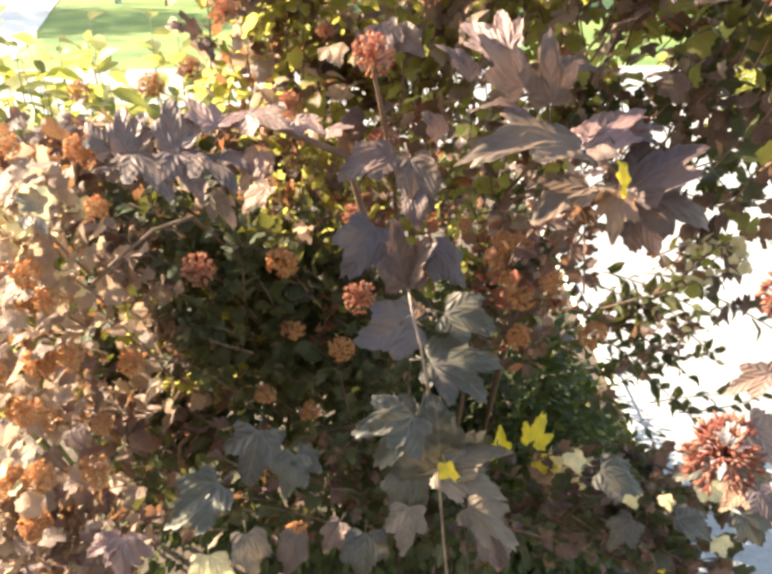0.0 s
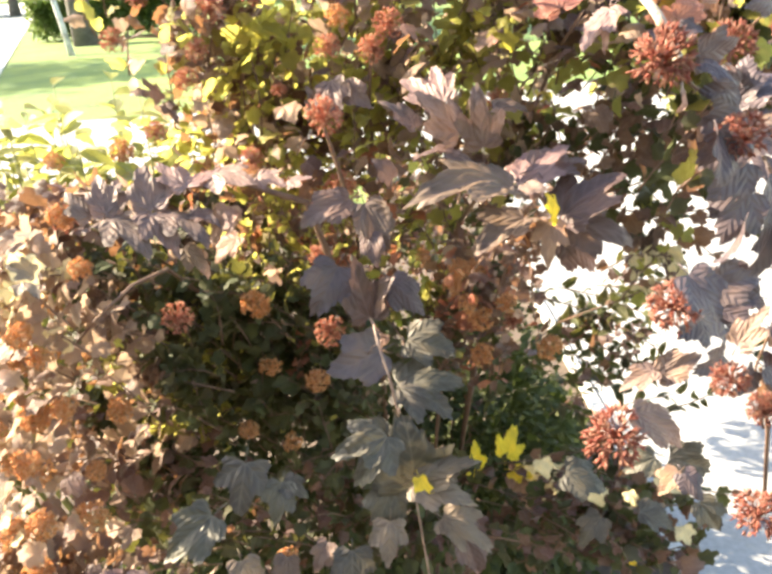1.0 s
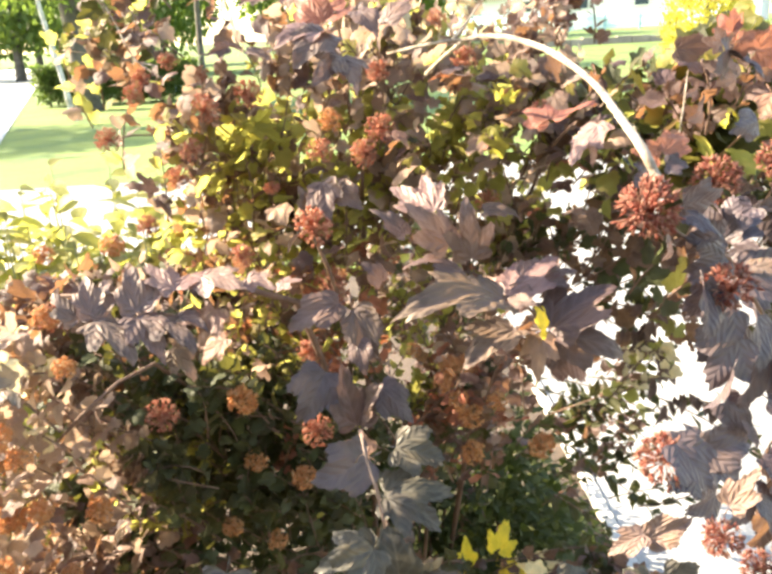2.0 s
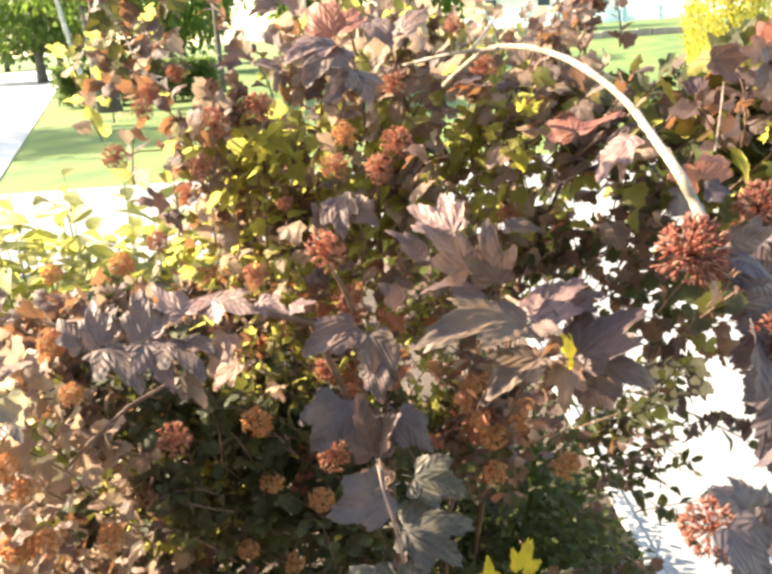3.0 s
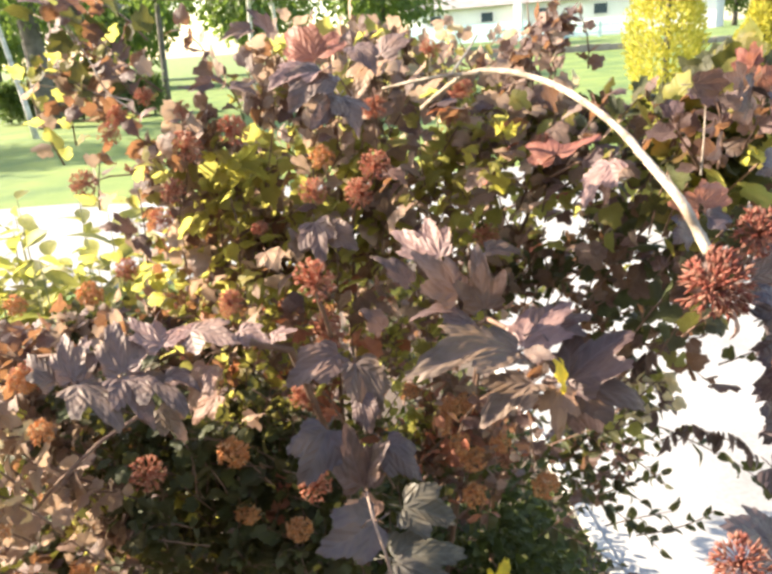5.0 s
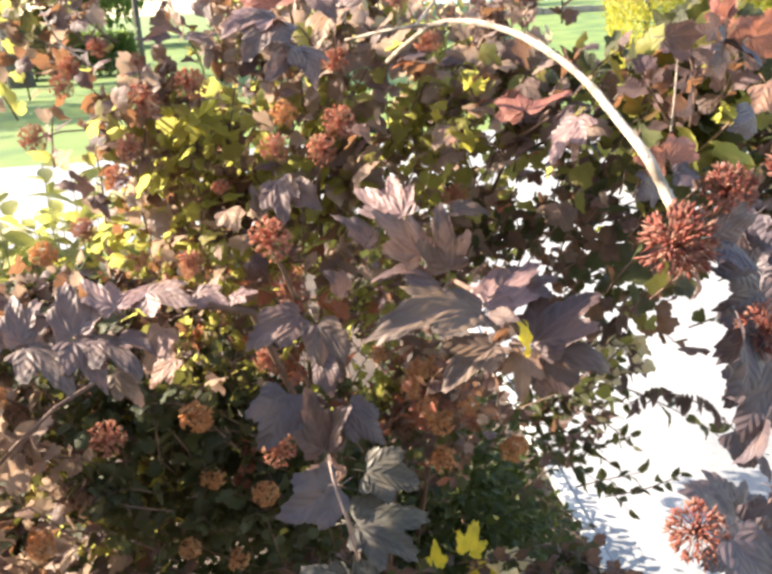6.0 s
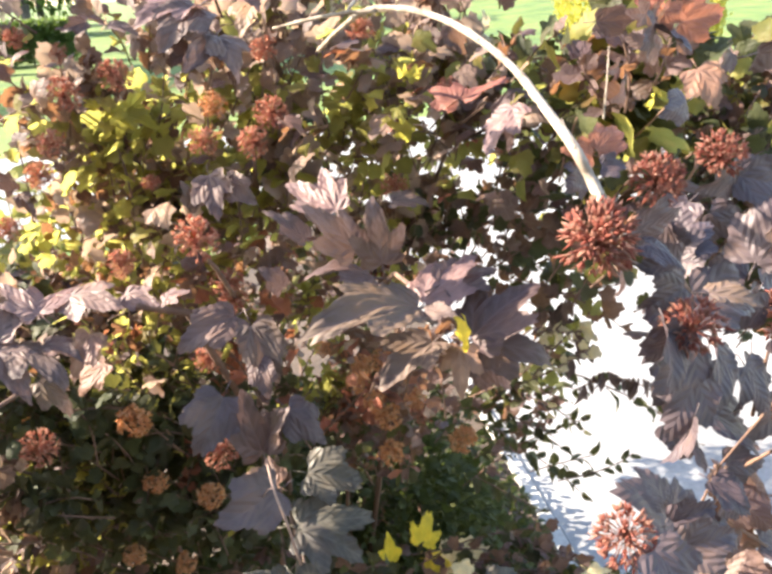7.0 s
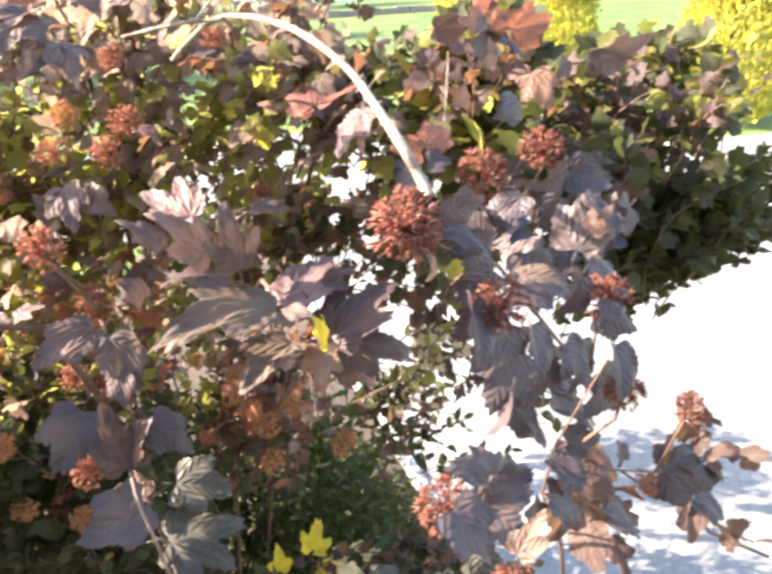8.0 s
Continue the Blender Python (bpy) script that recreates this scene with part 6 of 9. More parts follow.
small_leaf("t", (-0.447, 0.720, 1.032), (-0.861, -0.499, 0.097), (-0.313, -0.570, 0.700), 0.020)
small_leaf("t", (-0.411, 0.767, 1.080), (0.775, 0.325, -0.543), (-0.765, -0.220, 0.700), 0.020)
small_leaf("t", (-0.396, 0.778, 1.011), (-0.833, 0.101, -0.544), (-0.706, -0.355, 0.700), 0.025)
small_leaf("t", (-0.466, 0.739, 0.941), (0.308, -0.757, -0.576), (-0.731, -0.337, 0.700), 0.022)
small_leaf("t", (-0.413, 0.724, 1.074), (0.947, 0.197, 0.254), (-0.523, -0.449, 0.700), 0.026)
small_leaf("t", (-0.512, 0.772, 0.856), (0.889, 0.282, -0.360), (-0.368, -0.475, 0.700), 0.027)
small_leaf("t", (-0.500, 0.736, 0.773), (-0.894, 0.356, -0.271), (-0.723, -0.143, 0.700), 0.028)
small_leaf("t", (-0.424, 0.715, 0.822), (-0.632, -0.099, -0.769), (-0.431, -0.364, 0.700), 0.022)
small_leaf("t", (-0.441, 0.743, 1.082), (0.967, 0.245, 0.069), (-0.510, -0.169, 0.700), 0.024)
small_leaf("t", (-0.453, 0.708, 0.816), (-0.003, -0.105, -0.994), (-0.510, -0.172, 0.700), 0.032)
small_leaf("t", (-0.431, 0.684, 0.842), (0.999, 0.028, -0.019), (-0.581, -0.298, 0.700), 0.031)
small_leaf("t", (-0.443, 0.763, 1.063), (0.630, -0.620, -0.468), (-0.545, -0.463, 0.700), 0.031)
small_leaf("t", (-0.463, 0.725, 0.854), (-0.699, 0.243, -0.673), (-0.789, -0.632, 0.700), 0.024)
small_leaf("t", (-0.476, 0.784, 1.062), (-0.665, 0.049, -0.746), (-0.842, -0.646, 0.700), 0.021)
small_leaf("t", (-0.422, 0.701, 0.964), (-0.181, -0.964, 0.197), (-0.293, -0.305, 0.700), 0.026)
small_leaf("t", (-0.458, 0.744, 0.852), (0.260, -0.387, -0.885), (-0.416, -0.541, 0.700), 0.024)
small_leaf("t", (-0.450, 0.775, 1.048), (-0.508, 0.064, -0.859), (-0.295, -0.369, 0.700), 0.030)
small_leaf("t", (-0.497, 0.769, 0.893), (-0.607, -0.583, -0.540), (-0.388, -0.193, 0.700), 0.020)
small_leaf("t", (-0.462, 0.712, 0.807), (-0.979, 0.206, 0.002), (-0.583, -0.232, 0.700), 0.030)
small_leaf("t", (-0.373, 0.760, 1.063), (0.812, 0.187, -0.554), (-0.614, -0.062, 0.700), 0.034)
small_leaf("t", (-0.408, 0.778, 0.928), (0.461, -0.169, -0.871), (-0.483, -0.569, 0.700), 0.024)
small_leaf("t", (-0.421, 0.751, 0.950), (0.454, 0.368, -0.811), (-0.278, -0.456, 0.700), 0.024)
small_leaf("t", (-0.428, 0.736, 0.757), (0.431, 0.226, -0.873), (-0.480, -0.087, 0.700), 0.019)
small_leaf("t", (-0.503, 0.742, 0.797), (-0.609, 0.211, -0.764), (-0.767, -0.440, 0.700), 0.030)
small_leaf("p", (-0.377, 0.701, 0.989), (0.599, -0.533, -0.598), (-0.376, -0.087, 0.700), 0.029)
small_leaf("p", (-0.473, 0.773, 0.827), (-0.234, 0.334, -0.913), (-0.527, -0.495, 0.700), 0.030)
small_leaf("p", (-0.452, 0.769, 1.092), (-0.792, 0.160, -0.589), (-0.570, -0.494, 0.700), 0.026)
small_leaf("p", (-0.391, 0.760, 1.061), (0.568, -0.475, -0.673), (-0.733, -0.586, 0.700), 0.019)
small_leaf("p", (-0.372, 0.704, 0.795), (0.442, -0.105, -0.891), (-0.320, -0.580, 0.700), 0.028)
small_leaf("p", (-0.402, 0.726, 0.889), (-0.796, -0.034, -0.604), (-0.487, -0.206, 0.700), 0.019)
small_leaf("p", (-0.428, 0.744, 0.746), (-0.250, -0.945, 0.212), (-0.717, -0.590, 0.700), 0.026)
small_leaf("p", (-0.419, 0.722, 0.944), (0.706, -0.173, -0.687), (-0.402, -0.627, 0.700), 0.033)
small_leaf("p", (-0.362, 0.750, 1.045), (-0.977, 0.118, 0.178), (-0.492, -0.063, 0.700), 0.026)
small_leaf("p", (-0.427, 0.802, 0.757), (-0.290, -0.156, -0.944), (-0.279, -0.597, 0.700), 0.028)
small_leaf("p", (-0.380, 0.739, 1.081), (-0.570, -0.649, -0.504), (-0.621, -0.219, 0.700), 0.029)
small_leaf("p", (-0.379, 0.728, 0.813), (-0.490, 0.513, -0.705), (-0.766, -0.451, 0.700), 0.028)
small_leaf("p", (-0.481, 0.746, 0.774), (0.236, -0.959, 0.156), (-0.266, -0.071, 0.700), 0.024)
small_leaf("p", (-0.395, 0.712, 0.778), (-0.978, -0.002, 0.208), (-0.832, -0.147, 0.700), 0.029)
small_leaf("p", (-0.402, 0.756, 1.082), (-0.427, -0.884, 0.190), (-0.406, -0.551, 0.700), 0.028)
small_leaf("p", (-0.480, 0.808, 0.703), (0.516, -0.671, -0.532), (-0.758, -0.199, 0.700), 0.020)
small_leaf("p", (-0.398, 0.771, 0.888), (0.928, 0.330, -0.172), (-0.473, -0.322, 0.700), 0.027)
small_leaf("p", (-0.474, 0.776, 1.051), (-0.863, -0.498, 0.078), (-0.618, -0.213, 0.700), 0.031)
small_leaf("p", (-0.370, 0.767, 1.043), (-0.299, -0.085, -0.951), (-0.736, -0.503, 0.700), 0.031)
small_leaf("p", (-0.386, 0.767, 0.986), (-0.431, -0.170, -0.886), (-0.644, -0.075, 0.700), 0.032)
small_leaf("p", (-0.467, 0.795, 1.069), (-0.774, -0.064, -0.630), (-0.487, -0.106, 0.700), 0.021)
small_leaf("p", (-0.340, 0.708, 1.069), (-0.967, -0.252, -0.032), (-0.502, -0.068, 0.700), 0.022)
small_leaf("p", (-0.453, 0.765, 0.909), (0.140, -0.178, -0.974), (-0.381, -0.173, 0.700), 0.020)
small_leaf("p", (-0.362, 0.775, 1.120), (-0.005, -0.383, -0.924), (-0.695, -0.275, 0.700), 0.027)
small_leaf("p", (-0.368, 0.768, 1.065), (-0.499, -0.545, -0.674), (-0.784, -0.554, 0.700), 0.019)
small_leaf("p", (-0.367, 0.783, 0.984), (-0.453, -0.196, -0.870), (-0.283, -0.523, 0.700), 0.033)
small_leaf("p", (-0.392, 0.711, 0.832), (0.910, -0.020, -0.413), (-0.510, -0.383, 0.700), 0.033)
small_leaf("p", (-0.374, 0.716, 0.788), (-0.213, 0.042, -0.976), (-0.316, -0.199, 0.700), 0.021)
small_leaf("p", (-0.493, 0.797, 0.837), (0.861, -0.507, 0.028), (-0.498, -0.433, 0.700), 0.022)
small_leaf("p", (-0.435, 0.747, 1.124), (-0.761, -0.393, -0.515), (-0.768, -0.529, 0.700), 0.023)
stem([(0.467, 0.489, 1.235), (0.465, 0.499, 1.205), (0.470, 0.529, 1.144)], 0.0011, 0.0014)
stem([(0.393, 0.469, 1.153), (0.359, 0.459, 1.186), (0.326, 0.449, 1.217)], 0.0011, 0.0014)
stem([(0.460, 0.529, 1.132), (0.448, 0.529, 1.141), (0.417, 0.509, 1.173)], 0.0011, 0.0014)
stem([(0.544, 0.549, 1.067), (0.562, 0.559, 1.037)], 0.0011, 0.0014)
stem([(0.357, 0.429, 1.309), (0.358, 0.439, 1.279), (0.337, 0.449, 1.258)], 0.0011, 0.0014)
stem([(0.351, 0.449, 1.374), (0.344, 0.449, 1.345), (0.339, 0.449, 1.299)], 0.0011, 0.0014)
small_leaf("t", (0.264, 0.965, 1.450), (0.479, -0.702, -0.527), (-0.621, 0.116, 0.800), 0.024)
small_leaf("t", (0.330, 0.884, 1.438), (0.788, -0.578, -0.211), (-0.594, -0.370, 0.800), 0.035)
small_leaf("t", (0.348, 0.942, 1.349), (0.056, -0.917, 0.396), (-0.553, -0.067, 0.800), 0.022)
small_leaf("t", (0.169, 0.920, 1.446), (-0.347, -0.262, -0.901), (-0.362, -0.237, 0.800), 0.024)
small_leaf("t", (0.189, 0.950, 1.408), (-0.528, -0.781, -0.333), (-0.390, -0.160, 0.800), 0.038)
small_leaf("t", (0.173, 0.871, 1.453), (-0.695, -0.375, -0.613), (-0.645, -0.385, 0.800), 0.037)
small_leaf("t", (0.250, 0.930, 1.446), (-0.938, 0.308, -0.155), (-0.494, -0.437, 0.800), 0.022)
small_leaf("t", (0.082, 0.871, 1.419), (-0.482, -0.229, -0.846), (-0.572, 0.114, 0.800), 0.038)
small_leaf("t", (0.314, 0.973, 1.425), (0.145, -0.460, -0.876), (-0.663, -0.388, 0.800), 0.028)
small_leaf("t", (0.241, 0.877, 1.509), (-0.917, -0.374, 0.134), (-0.215, 0.043, 0.800), 0.026)
small_leaf("t", (0.320, 0.932, 1.485), (-0.280, -0.756, -0.591), (-0.592, 0.028, 0.800), 0.026)
small_leaf("t", (0.286, 0.869, 1.511), (-0.729, 0.474, -0.493), (-0.599, -0.147, 0.800), 0.027)
small_leaf("t", (0.259, 0.886, 1.492), (0.537, -0.507, -0.674), (-0.558, -0.251, 0.800), 0.031)
small_leaf("t", (0.231, 0.959, 1.514), (0.159, -0.514, -0.843), (-0.683, -0.143, 0.800), 0.033)
small_leaf("t", (0.299, 0.963, 1.492), (0.490, -0.193, -0.850), (-0.646, -0.018, 0.800), 0.023)
small_leaf("t", (0.245, 0.870, 1.410), (-0.803, -0.403, -0.439), (-0.240, 0.029, 0.800), 0.028)
small_leaf("p", (0.079, 0.889, 1.453), (-0.649, 0.288, -0.704), (-0.513, -0.047, 0.800), 0.038)
small_leaf("p", (0.098, 0.941, 1.434), (-0.735, -0.468, -0.491), (-0.547, -0.031, 0.800), 0.038)
small_leaf("p", (0.287, 0.978, 1.450), (0.752, -0.310, -0.582), (-0.439, -0.387, 0.800), 0.033)
small_leaf("p", (0.288, 0.932, 1.446), (0.951, -0.084, -0.298), (-0.220, -0.010, 0.800), 0.030)
small_leaf("p", (0.344, 0.877, 1.353), (0.797, -0.598, 0.090), (-0.365, 0.019, 0.800), 0.028)
small_leaf("p", (0.155, 0.881, 1.520), (-0.877, -0.480, 0.002), (-0.427, 0.065, 0.800), 0.039)
small_leaf("p", (0.216, 0.967, 1.510), (-0.986, -0.165, 0.035), (-0.675, -0.289, 0.800), 0.033)
small_leaf("p", (0.107, 0.950, 1.371), (-0.148, 0.131, -0.980), (-0.242, -0.127, 0.800), 0.028)
small_leaf("p", (0.298, 0.873, 1.458), (0.183, -0.881, -0.437), (-0.619, -0.203, 0.800), 0.029)
small_leaf("p", (0.276, 0.907, 1.417), (-0.605, 0.096, -0.791), (-0.400, -0.014, 0.800), 0.032)
small_leaf("p", (0.093, 0.939, 1.538), (0.812, -0.094, 0.576), (-0.330, -0.194, 0.800), 0.038)
small_leaf("p", (0.147, 0.911, 1.531), (-0.947, -0.088, -0.310), (-0.637, -0.084, 0.800), 0.030)
small_leaf("p", (0.293, 0.956, 1.373), (0.160, -0.874, -0.460), (-0.350, -0.333, 0.800), 0.028)
small_leaf("p", (0.217, 0.877, 1.498), (-0.919, -0.385, -0.084), (-0.159, 0.058, 0.800), 0.037)
small_leaf("p", (0.371, 0.936, 1.432), (-0.998, 0.051, 0.021), (-0.543, -0.084, 0.800), 0.023)
small_leaf("p", (0.350, 0.918, 1.454), (-0.939, 0.267, 0.216), (-0.503, -0.136, 0.800), 0.027)
small_leaf("p", (0.295, 0.961, 1.410), (-0.975, -0.147, 0.167), (-0.735, -0.075, 0.800), 0.028)
small_leaf("p", (0.120, 0.974, 1.489), (-0.964, -0.254, 0.078), (-0.684, -0.437, 0.800), 0.032)
small_leaf("p", (0.269, 0.960, 1.535), (0.338, -0.095, -0.937), (-0.196, -0.318, 0.800), 0.039)
small_leaf("p", (0.239, 0.928, 1.356), (-0.063, 0.508, -0.859), (-0.562, 0.130, 0.800), 0.039)
small_leaf("p", (0.116, 0.952, 1.371), (-0.584, -0.343, -0.736), (-0.248, -0.401, 0.800), 0.036)
small_leaf("p", (0.298, 0.880, 1.347), (0.301, -0.534, -0.790), (-0.242, -0.366, 0.800), 0.034)
small_leaf("g", (0.363, 0.914, 1.442), (0.920, -0.057, 0.389), (-0.335, -0.182, 0.800), 0.022)
small_leaf("g", (0.326, 0.883, 1.393), (0.188, -0.640, -0.745), (-0.655, -0.400, 0.800), 0.030)
small_leaf("g", (0.299, 0.962, 1.389), (0.590, 0.091, -0.802), (-0.285, -0.010, 0.800), 0.024)
small_leaf("g", (0.076, 0.887, 1.378), (0.614, 0.394, -0.684), (-0.433, -0.406, 0.800), 0.023)
small_leaf("g", (0.317, 0.896, 1.419), (-0.792, -0.607, -0.066), (-0.587, -0.418, 0.800), 0.036)
small_leaf("g", (0.172, 0.930, 1.517), (-0.705, -0.217, -0.676), (-0.425, -0.290, 0.800), 0.030)
small_leaf("g", (0.352, 0.914, 1.499), (-0.423, -0.316, -0.849), (-0.373, 0.110, 0.800), 0.024)
small_leaf("g", (0.194, 0.868, 1.360), (0.242, -0.598, -0.764), (-0.314, -0.296, 0.800), 0.023)
small_leaf("g", (0.263, 0.918, 1.340), (0.924, -0.256, -0.284), (-0.353, 0.010, 0.800), 0.033)
small_leaf("g", (0.270, 0.896, 1.404), (0.761, -0.095, -0.642), (-0.371, -0.243, 0.800), 0.026)
small_leaf("g", (0.337, 0.907, 1.500), (-0.066, -0.188, -0.980), (-0.587, 0.010, 0.800), 0.024)
small_leaf("g", (0.207, 0.876, 1.530), (0.792, -0.286, -0.540), (-0.706, -0.354, 0.800), 0.030)
small_leaf("t", (0.055, 0.942, 1.277), (-0.410, -0.911, 0.040), (-0.667, -0.266, 0.800), 0.023)
small_leaf("t", (0.013, 0.946, 1.289), (-0.497, 0.237, -0.835), (-0.291, -0.259, 0.800), 0.034)
small_leaf("t", (-0.100, 0.992, 1.284), (-0.732, -0.611, -0.300), (-0.705, -0.104, 0.800), 0.024)
small_leaf("t", (0.005, 0.974, 1.392), (-0.974, -0.140, -0.179), (-0.650, -0.255, 0.800), 0.031)
small_leaf("t", (0.001, 0.901, 1.302), (-0.787, -0.597, 0.152), (-0.450, -0.253, 0.800), 0.022)
small_leaf("t", (-0.044, 0.900, 1.381), (0.015, 0.404, -0.915), (-0.480, 0.077, 0.800), 0.034)
small_leaf("t", (0.062, 0.918, 1.312), (-0.819, -0.573, -0.035), (-0.278, 0.041, 0.800), 0.022)
small_leaf("t", (-0.103, 0.935, 1.285), (-0.198, -0.872, -0.448), (-0.747, 0.034, 0.800), 0.034)
small_leaf("p", (0.008, 0.974, 1.357), (-0.990, 0.139, -0.031), (-0.394, 0.001, 0.800), 0.030)
small_leaf("p", (0.020, 0.982, 1.272), (0.492, 0.044, -0.870), (-0.630, 0.096, 0.800), 0.021)
small_leaf("p", (0.042, 0.913, 1.319), (0.533, 0.057, -0.844), (-0.544, -0.042, 0.800), 0.029)
small_leaf("p", (-0.022, 0.933, 1.299), (0.807, 0.586, 0.078), (-0.488, -0.303, 0.800), 0.027)
small_leaf("p", (-0.059, 0.908, 1.336), (-0.499, -0.486, -0.718), (-0.564, -0.125, 0.800), 0.032)
small_leaf("p", (-0.070, 0.953, 1.292), (0.651, -0.366, -0.665), (-0.653, 0.024, 0.800), 0.029)
small_leaf("p", (0.066, 0.982, 1.329), (-0.654, 0.211, -0.727), (-0.636, 0.144, 0.800), 0.021)
small_leaf("p", (0.059, 0.905, 1.281), (-0.852, 0.295, 0.433), (-0.426, 0.094, 0.800), 0.026)
small_leaf("p", (0.023, 0.970, 1.397), (-0.746, 0.057, -0.663), (-0.733, -0.180, 0.800), 0.023)
small_leaf("p", (-0.029, 0.946, 1.414), (-0.875, -0.373, -0.309), (-0.306, -0.161, 0.800), 0.026)
small_leaf("p", (-0.088, 0.980, 1.326), (-0.775, -0.611, -0.159), (-0.590, 0.004, 0.800), 0.028)
small_leaf("p", (-0.130, 1.001, 1.362), (0.862, -0.033, 0.506), (-0.154, 0.021, 0.800), 0.033)
small_leaf("g", (-0.041, 0.929, 1.296), (0.874, 0.486, 0.002), (-0.174, -0.041, 0.800), 0.030)
small_leaf("g", (-0.120, 0.908, 1.333), (0.953, 0.271, 0.137), (-0.306, -0.283, 0.800), 0.029)
small_leaf("g", (-0.045, 0.964, 1.287), (-0.984, 0.131, -0.122), (-0.369, -0.228, 0.800), 0.030)
small_leaf("g", (-0.016, 0.928, 1.404), (-0.696, -0.126, -0.706), (-0.291, -0.095, 0.800), 0.022)
small_leaf("g", (0.005, 0.902, 1.316), (0.666, -0.664, 0.340), (-0.200, -0.079, 0.800), 0.032)
small_leaf("g", (-0.112, 0.975, 1.310), (0.282, -0.277, -0.918), (-0.522, -0.350, 0.800), 0.030)
small_leaf("g", (0.002, 0.985, 1.315), (-0.994, -0.100, -0.042), (-0.372, -0.345, 0.800), 0.024)
small_leaf("g", (-0.078, 0.973, 1.369), (-0.672, -0.700, 0.243), (-0.402, 0.096, 0.800), 0.026)
small_leaf("g", (-0.120, 0.998, 1.401), (-0.853, -0.474, -0.216), (-0.504, -0.427, 0.800), 0.025)
small_leaf("g", (-0.013, 0.939, 1.393), (-0.965, -0.230, 0.122), (-0.397, 0.003, 0.800), 0.032)
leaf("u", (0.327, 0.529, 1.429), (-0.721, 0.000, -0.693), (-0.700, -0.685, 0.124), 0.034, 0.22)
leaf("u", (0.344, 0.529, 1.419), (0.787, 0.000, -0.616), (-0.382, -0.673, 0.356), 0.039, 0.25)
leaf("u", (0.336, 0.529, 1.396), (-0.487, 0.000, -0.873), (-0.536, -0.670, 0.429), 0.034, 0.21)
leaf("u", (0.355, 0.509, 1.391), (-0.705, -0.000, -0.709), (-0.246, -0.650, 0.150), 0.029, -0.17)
# leafy mass
clump((0.097, 1.018, 1.378), (0.06, 0.08, 0.04), 9, 0.032, "ttg", 9, 0.1, 0.7, -0.4, 0.5)
clump((-0.614, 0.900, 0.586), (0.12, 0.10, 0.09), 16, 0.036, "tp", 9)
clump((0.207, 1.018, 1.507), (0.11, 0.10, 0.04), 18, 0.025, "tttg", 9, 0.1, 0.6, -0.6, -0.35)
clump((0.828, 1.029, 1.440), (0.15, 0.10, 0.08), 30, 0.036, "ddg", 9)
clump((0.373, 1.168, 1.212), (0.09, 0.10, 0.07), 5, 0.026, "p", 11)
clump((0.471, 1.268, 0.813), (0.10, 0.10, 0.10), 7, 0.028, "eep", 11)
clump((0.504, 1.168, 1.087), (0.07, 0.10, 0.06), 4, 0.028, "eep", 11)
clump((0.432, 1.218, 0.888), (0.09, 0.10, 0.08), 7, 0.028, "eep", 11)
clump((0.354, 1.118, 1.339), (0.08, 0.10, 0.04), 4, 0.026, "tgt", 9, 0.1, 0.7, -0.4, 0.5)
clump((-0.406, 0.968, 1.062), (0.13, 0.12, 0.16), 26, 0.028, "ddp", 9)
clump((-0.280, 0.968, 1.147), (0.17, 0.12, 0.06), 40, 0.024, "ddd", 9)
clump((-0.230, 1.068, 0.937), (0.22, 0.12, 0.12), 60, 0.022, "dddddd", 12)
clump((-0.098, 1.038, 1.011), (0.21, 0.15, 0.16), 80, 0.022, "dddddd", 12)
clump((-0.050, 1.068, 1.225), (0.24, 0.16, 0.10), 40, 0.024, "pgrgp", 11, 0.1, 0.7, -0.4, 0.5)
clump((-0.033, 1.138, 1.414), (0.25, 0.16, 0.09), 60, 0.025, "ptggg", 11, 0.1, 0.7, -0.4, 0.5)
clump((0.020, 1.018, 1.567), (0.16, 0.12, 0.05), 34, 0.026, "pttgt", 9, 0.1, 0.6, -0.6, -0.35)
clump((-0.201, 1.018, 1.477), (0.09, 0.10, 0.07), 26, 0.026, "ppttg", 9, 0.1, 0.6, -0.6, -0.35)
clump((0.259, 1.098, 1.422), (0.14, 0.14, 0.07), 13, 0.025, "ttgttt", 9, 0.1, 0.6, -0.6, -0.35)
clump((0.221, 1.098, 1.300), (0.10, 0.12, 0.06), 13, 0.026, "ptg", 11, 0.1, 0.7, -0.4, 0.5)
clump((0.167, 1.038, 1.066), (0.10, 0.12, 0.13), 34, 0.024, "pppdr", 11)
clump((0.435, 0.818, 1.503), (0.06, 0.10, 0.06), 22, 0.042, "ddg", 9)
clump((-0.145, 0.900, 0.769), (0.29, 0.10, 0.14), 60, 0.025, "pddd", 9)
clump((-0.473, 0.880, 0.835), (0.14, 0.10, 0.18), 14, 0.036, "ttp", 9, 0.13, 0.5, -0.8)
clump((0.430, 0.850, 0.709), (0.10, 0.10, 0.06), 18, 0.028, "dp", 9)
clump((0.392, 0.950, 0.735), (0.07, 0.10, 0.07), 12, 0.024, "pd", 9)
clump((0.412, 0.950, 1.339), (0.07, 0.10, 0.07), 9, 0.026, "pd", 9)
clump((0.139, 0.900, 0.658), (0.19, 0.10, 0.08), 26, 0.028, "pdd", 9)
clump((0.813, 0.929, 1.251), (0.11, 0.10, 0.07), 34, 0.038, "dde", 9)
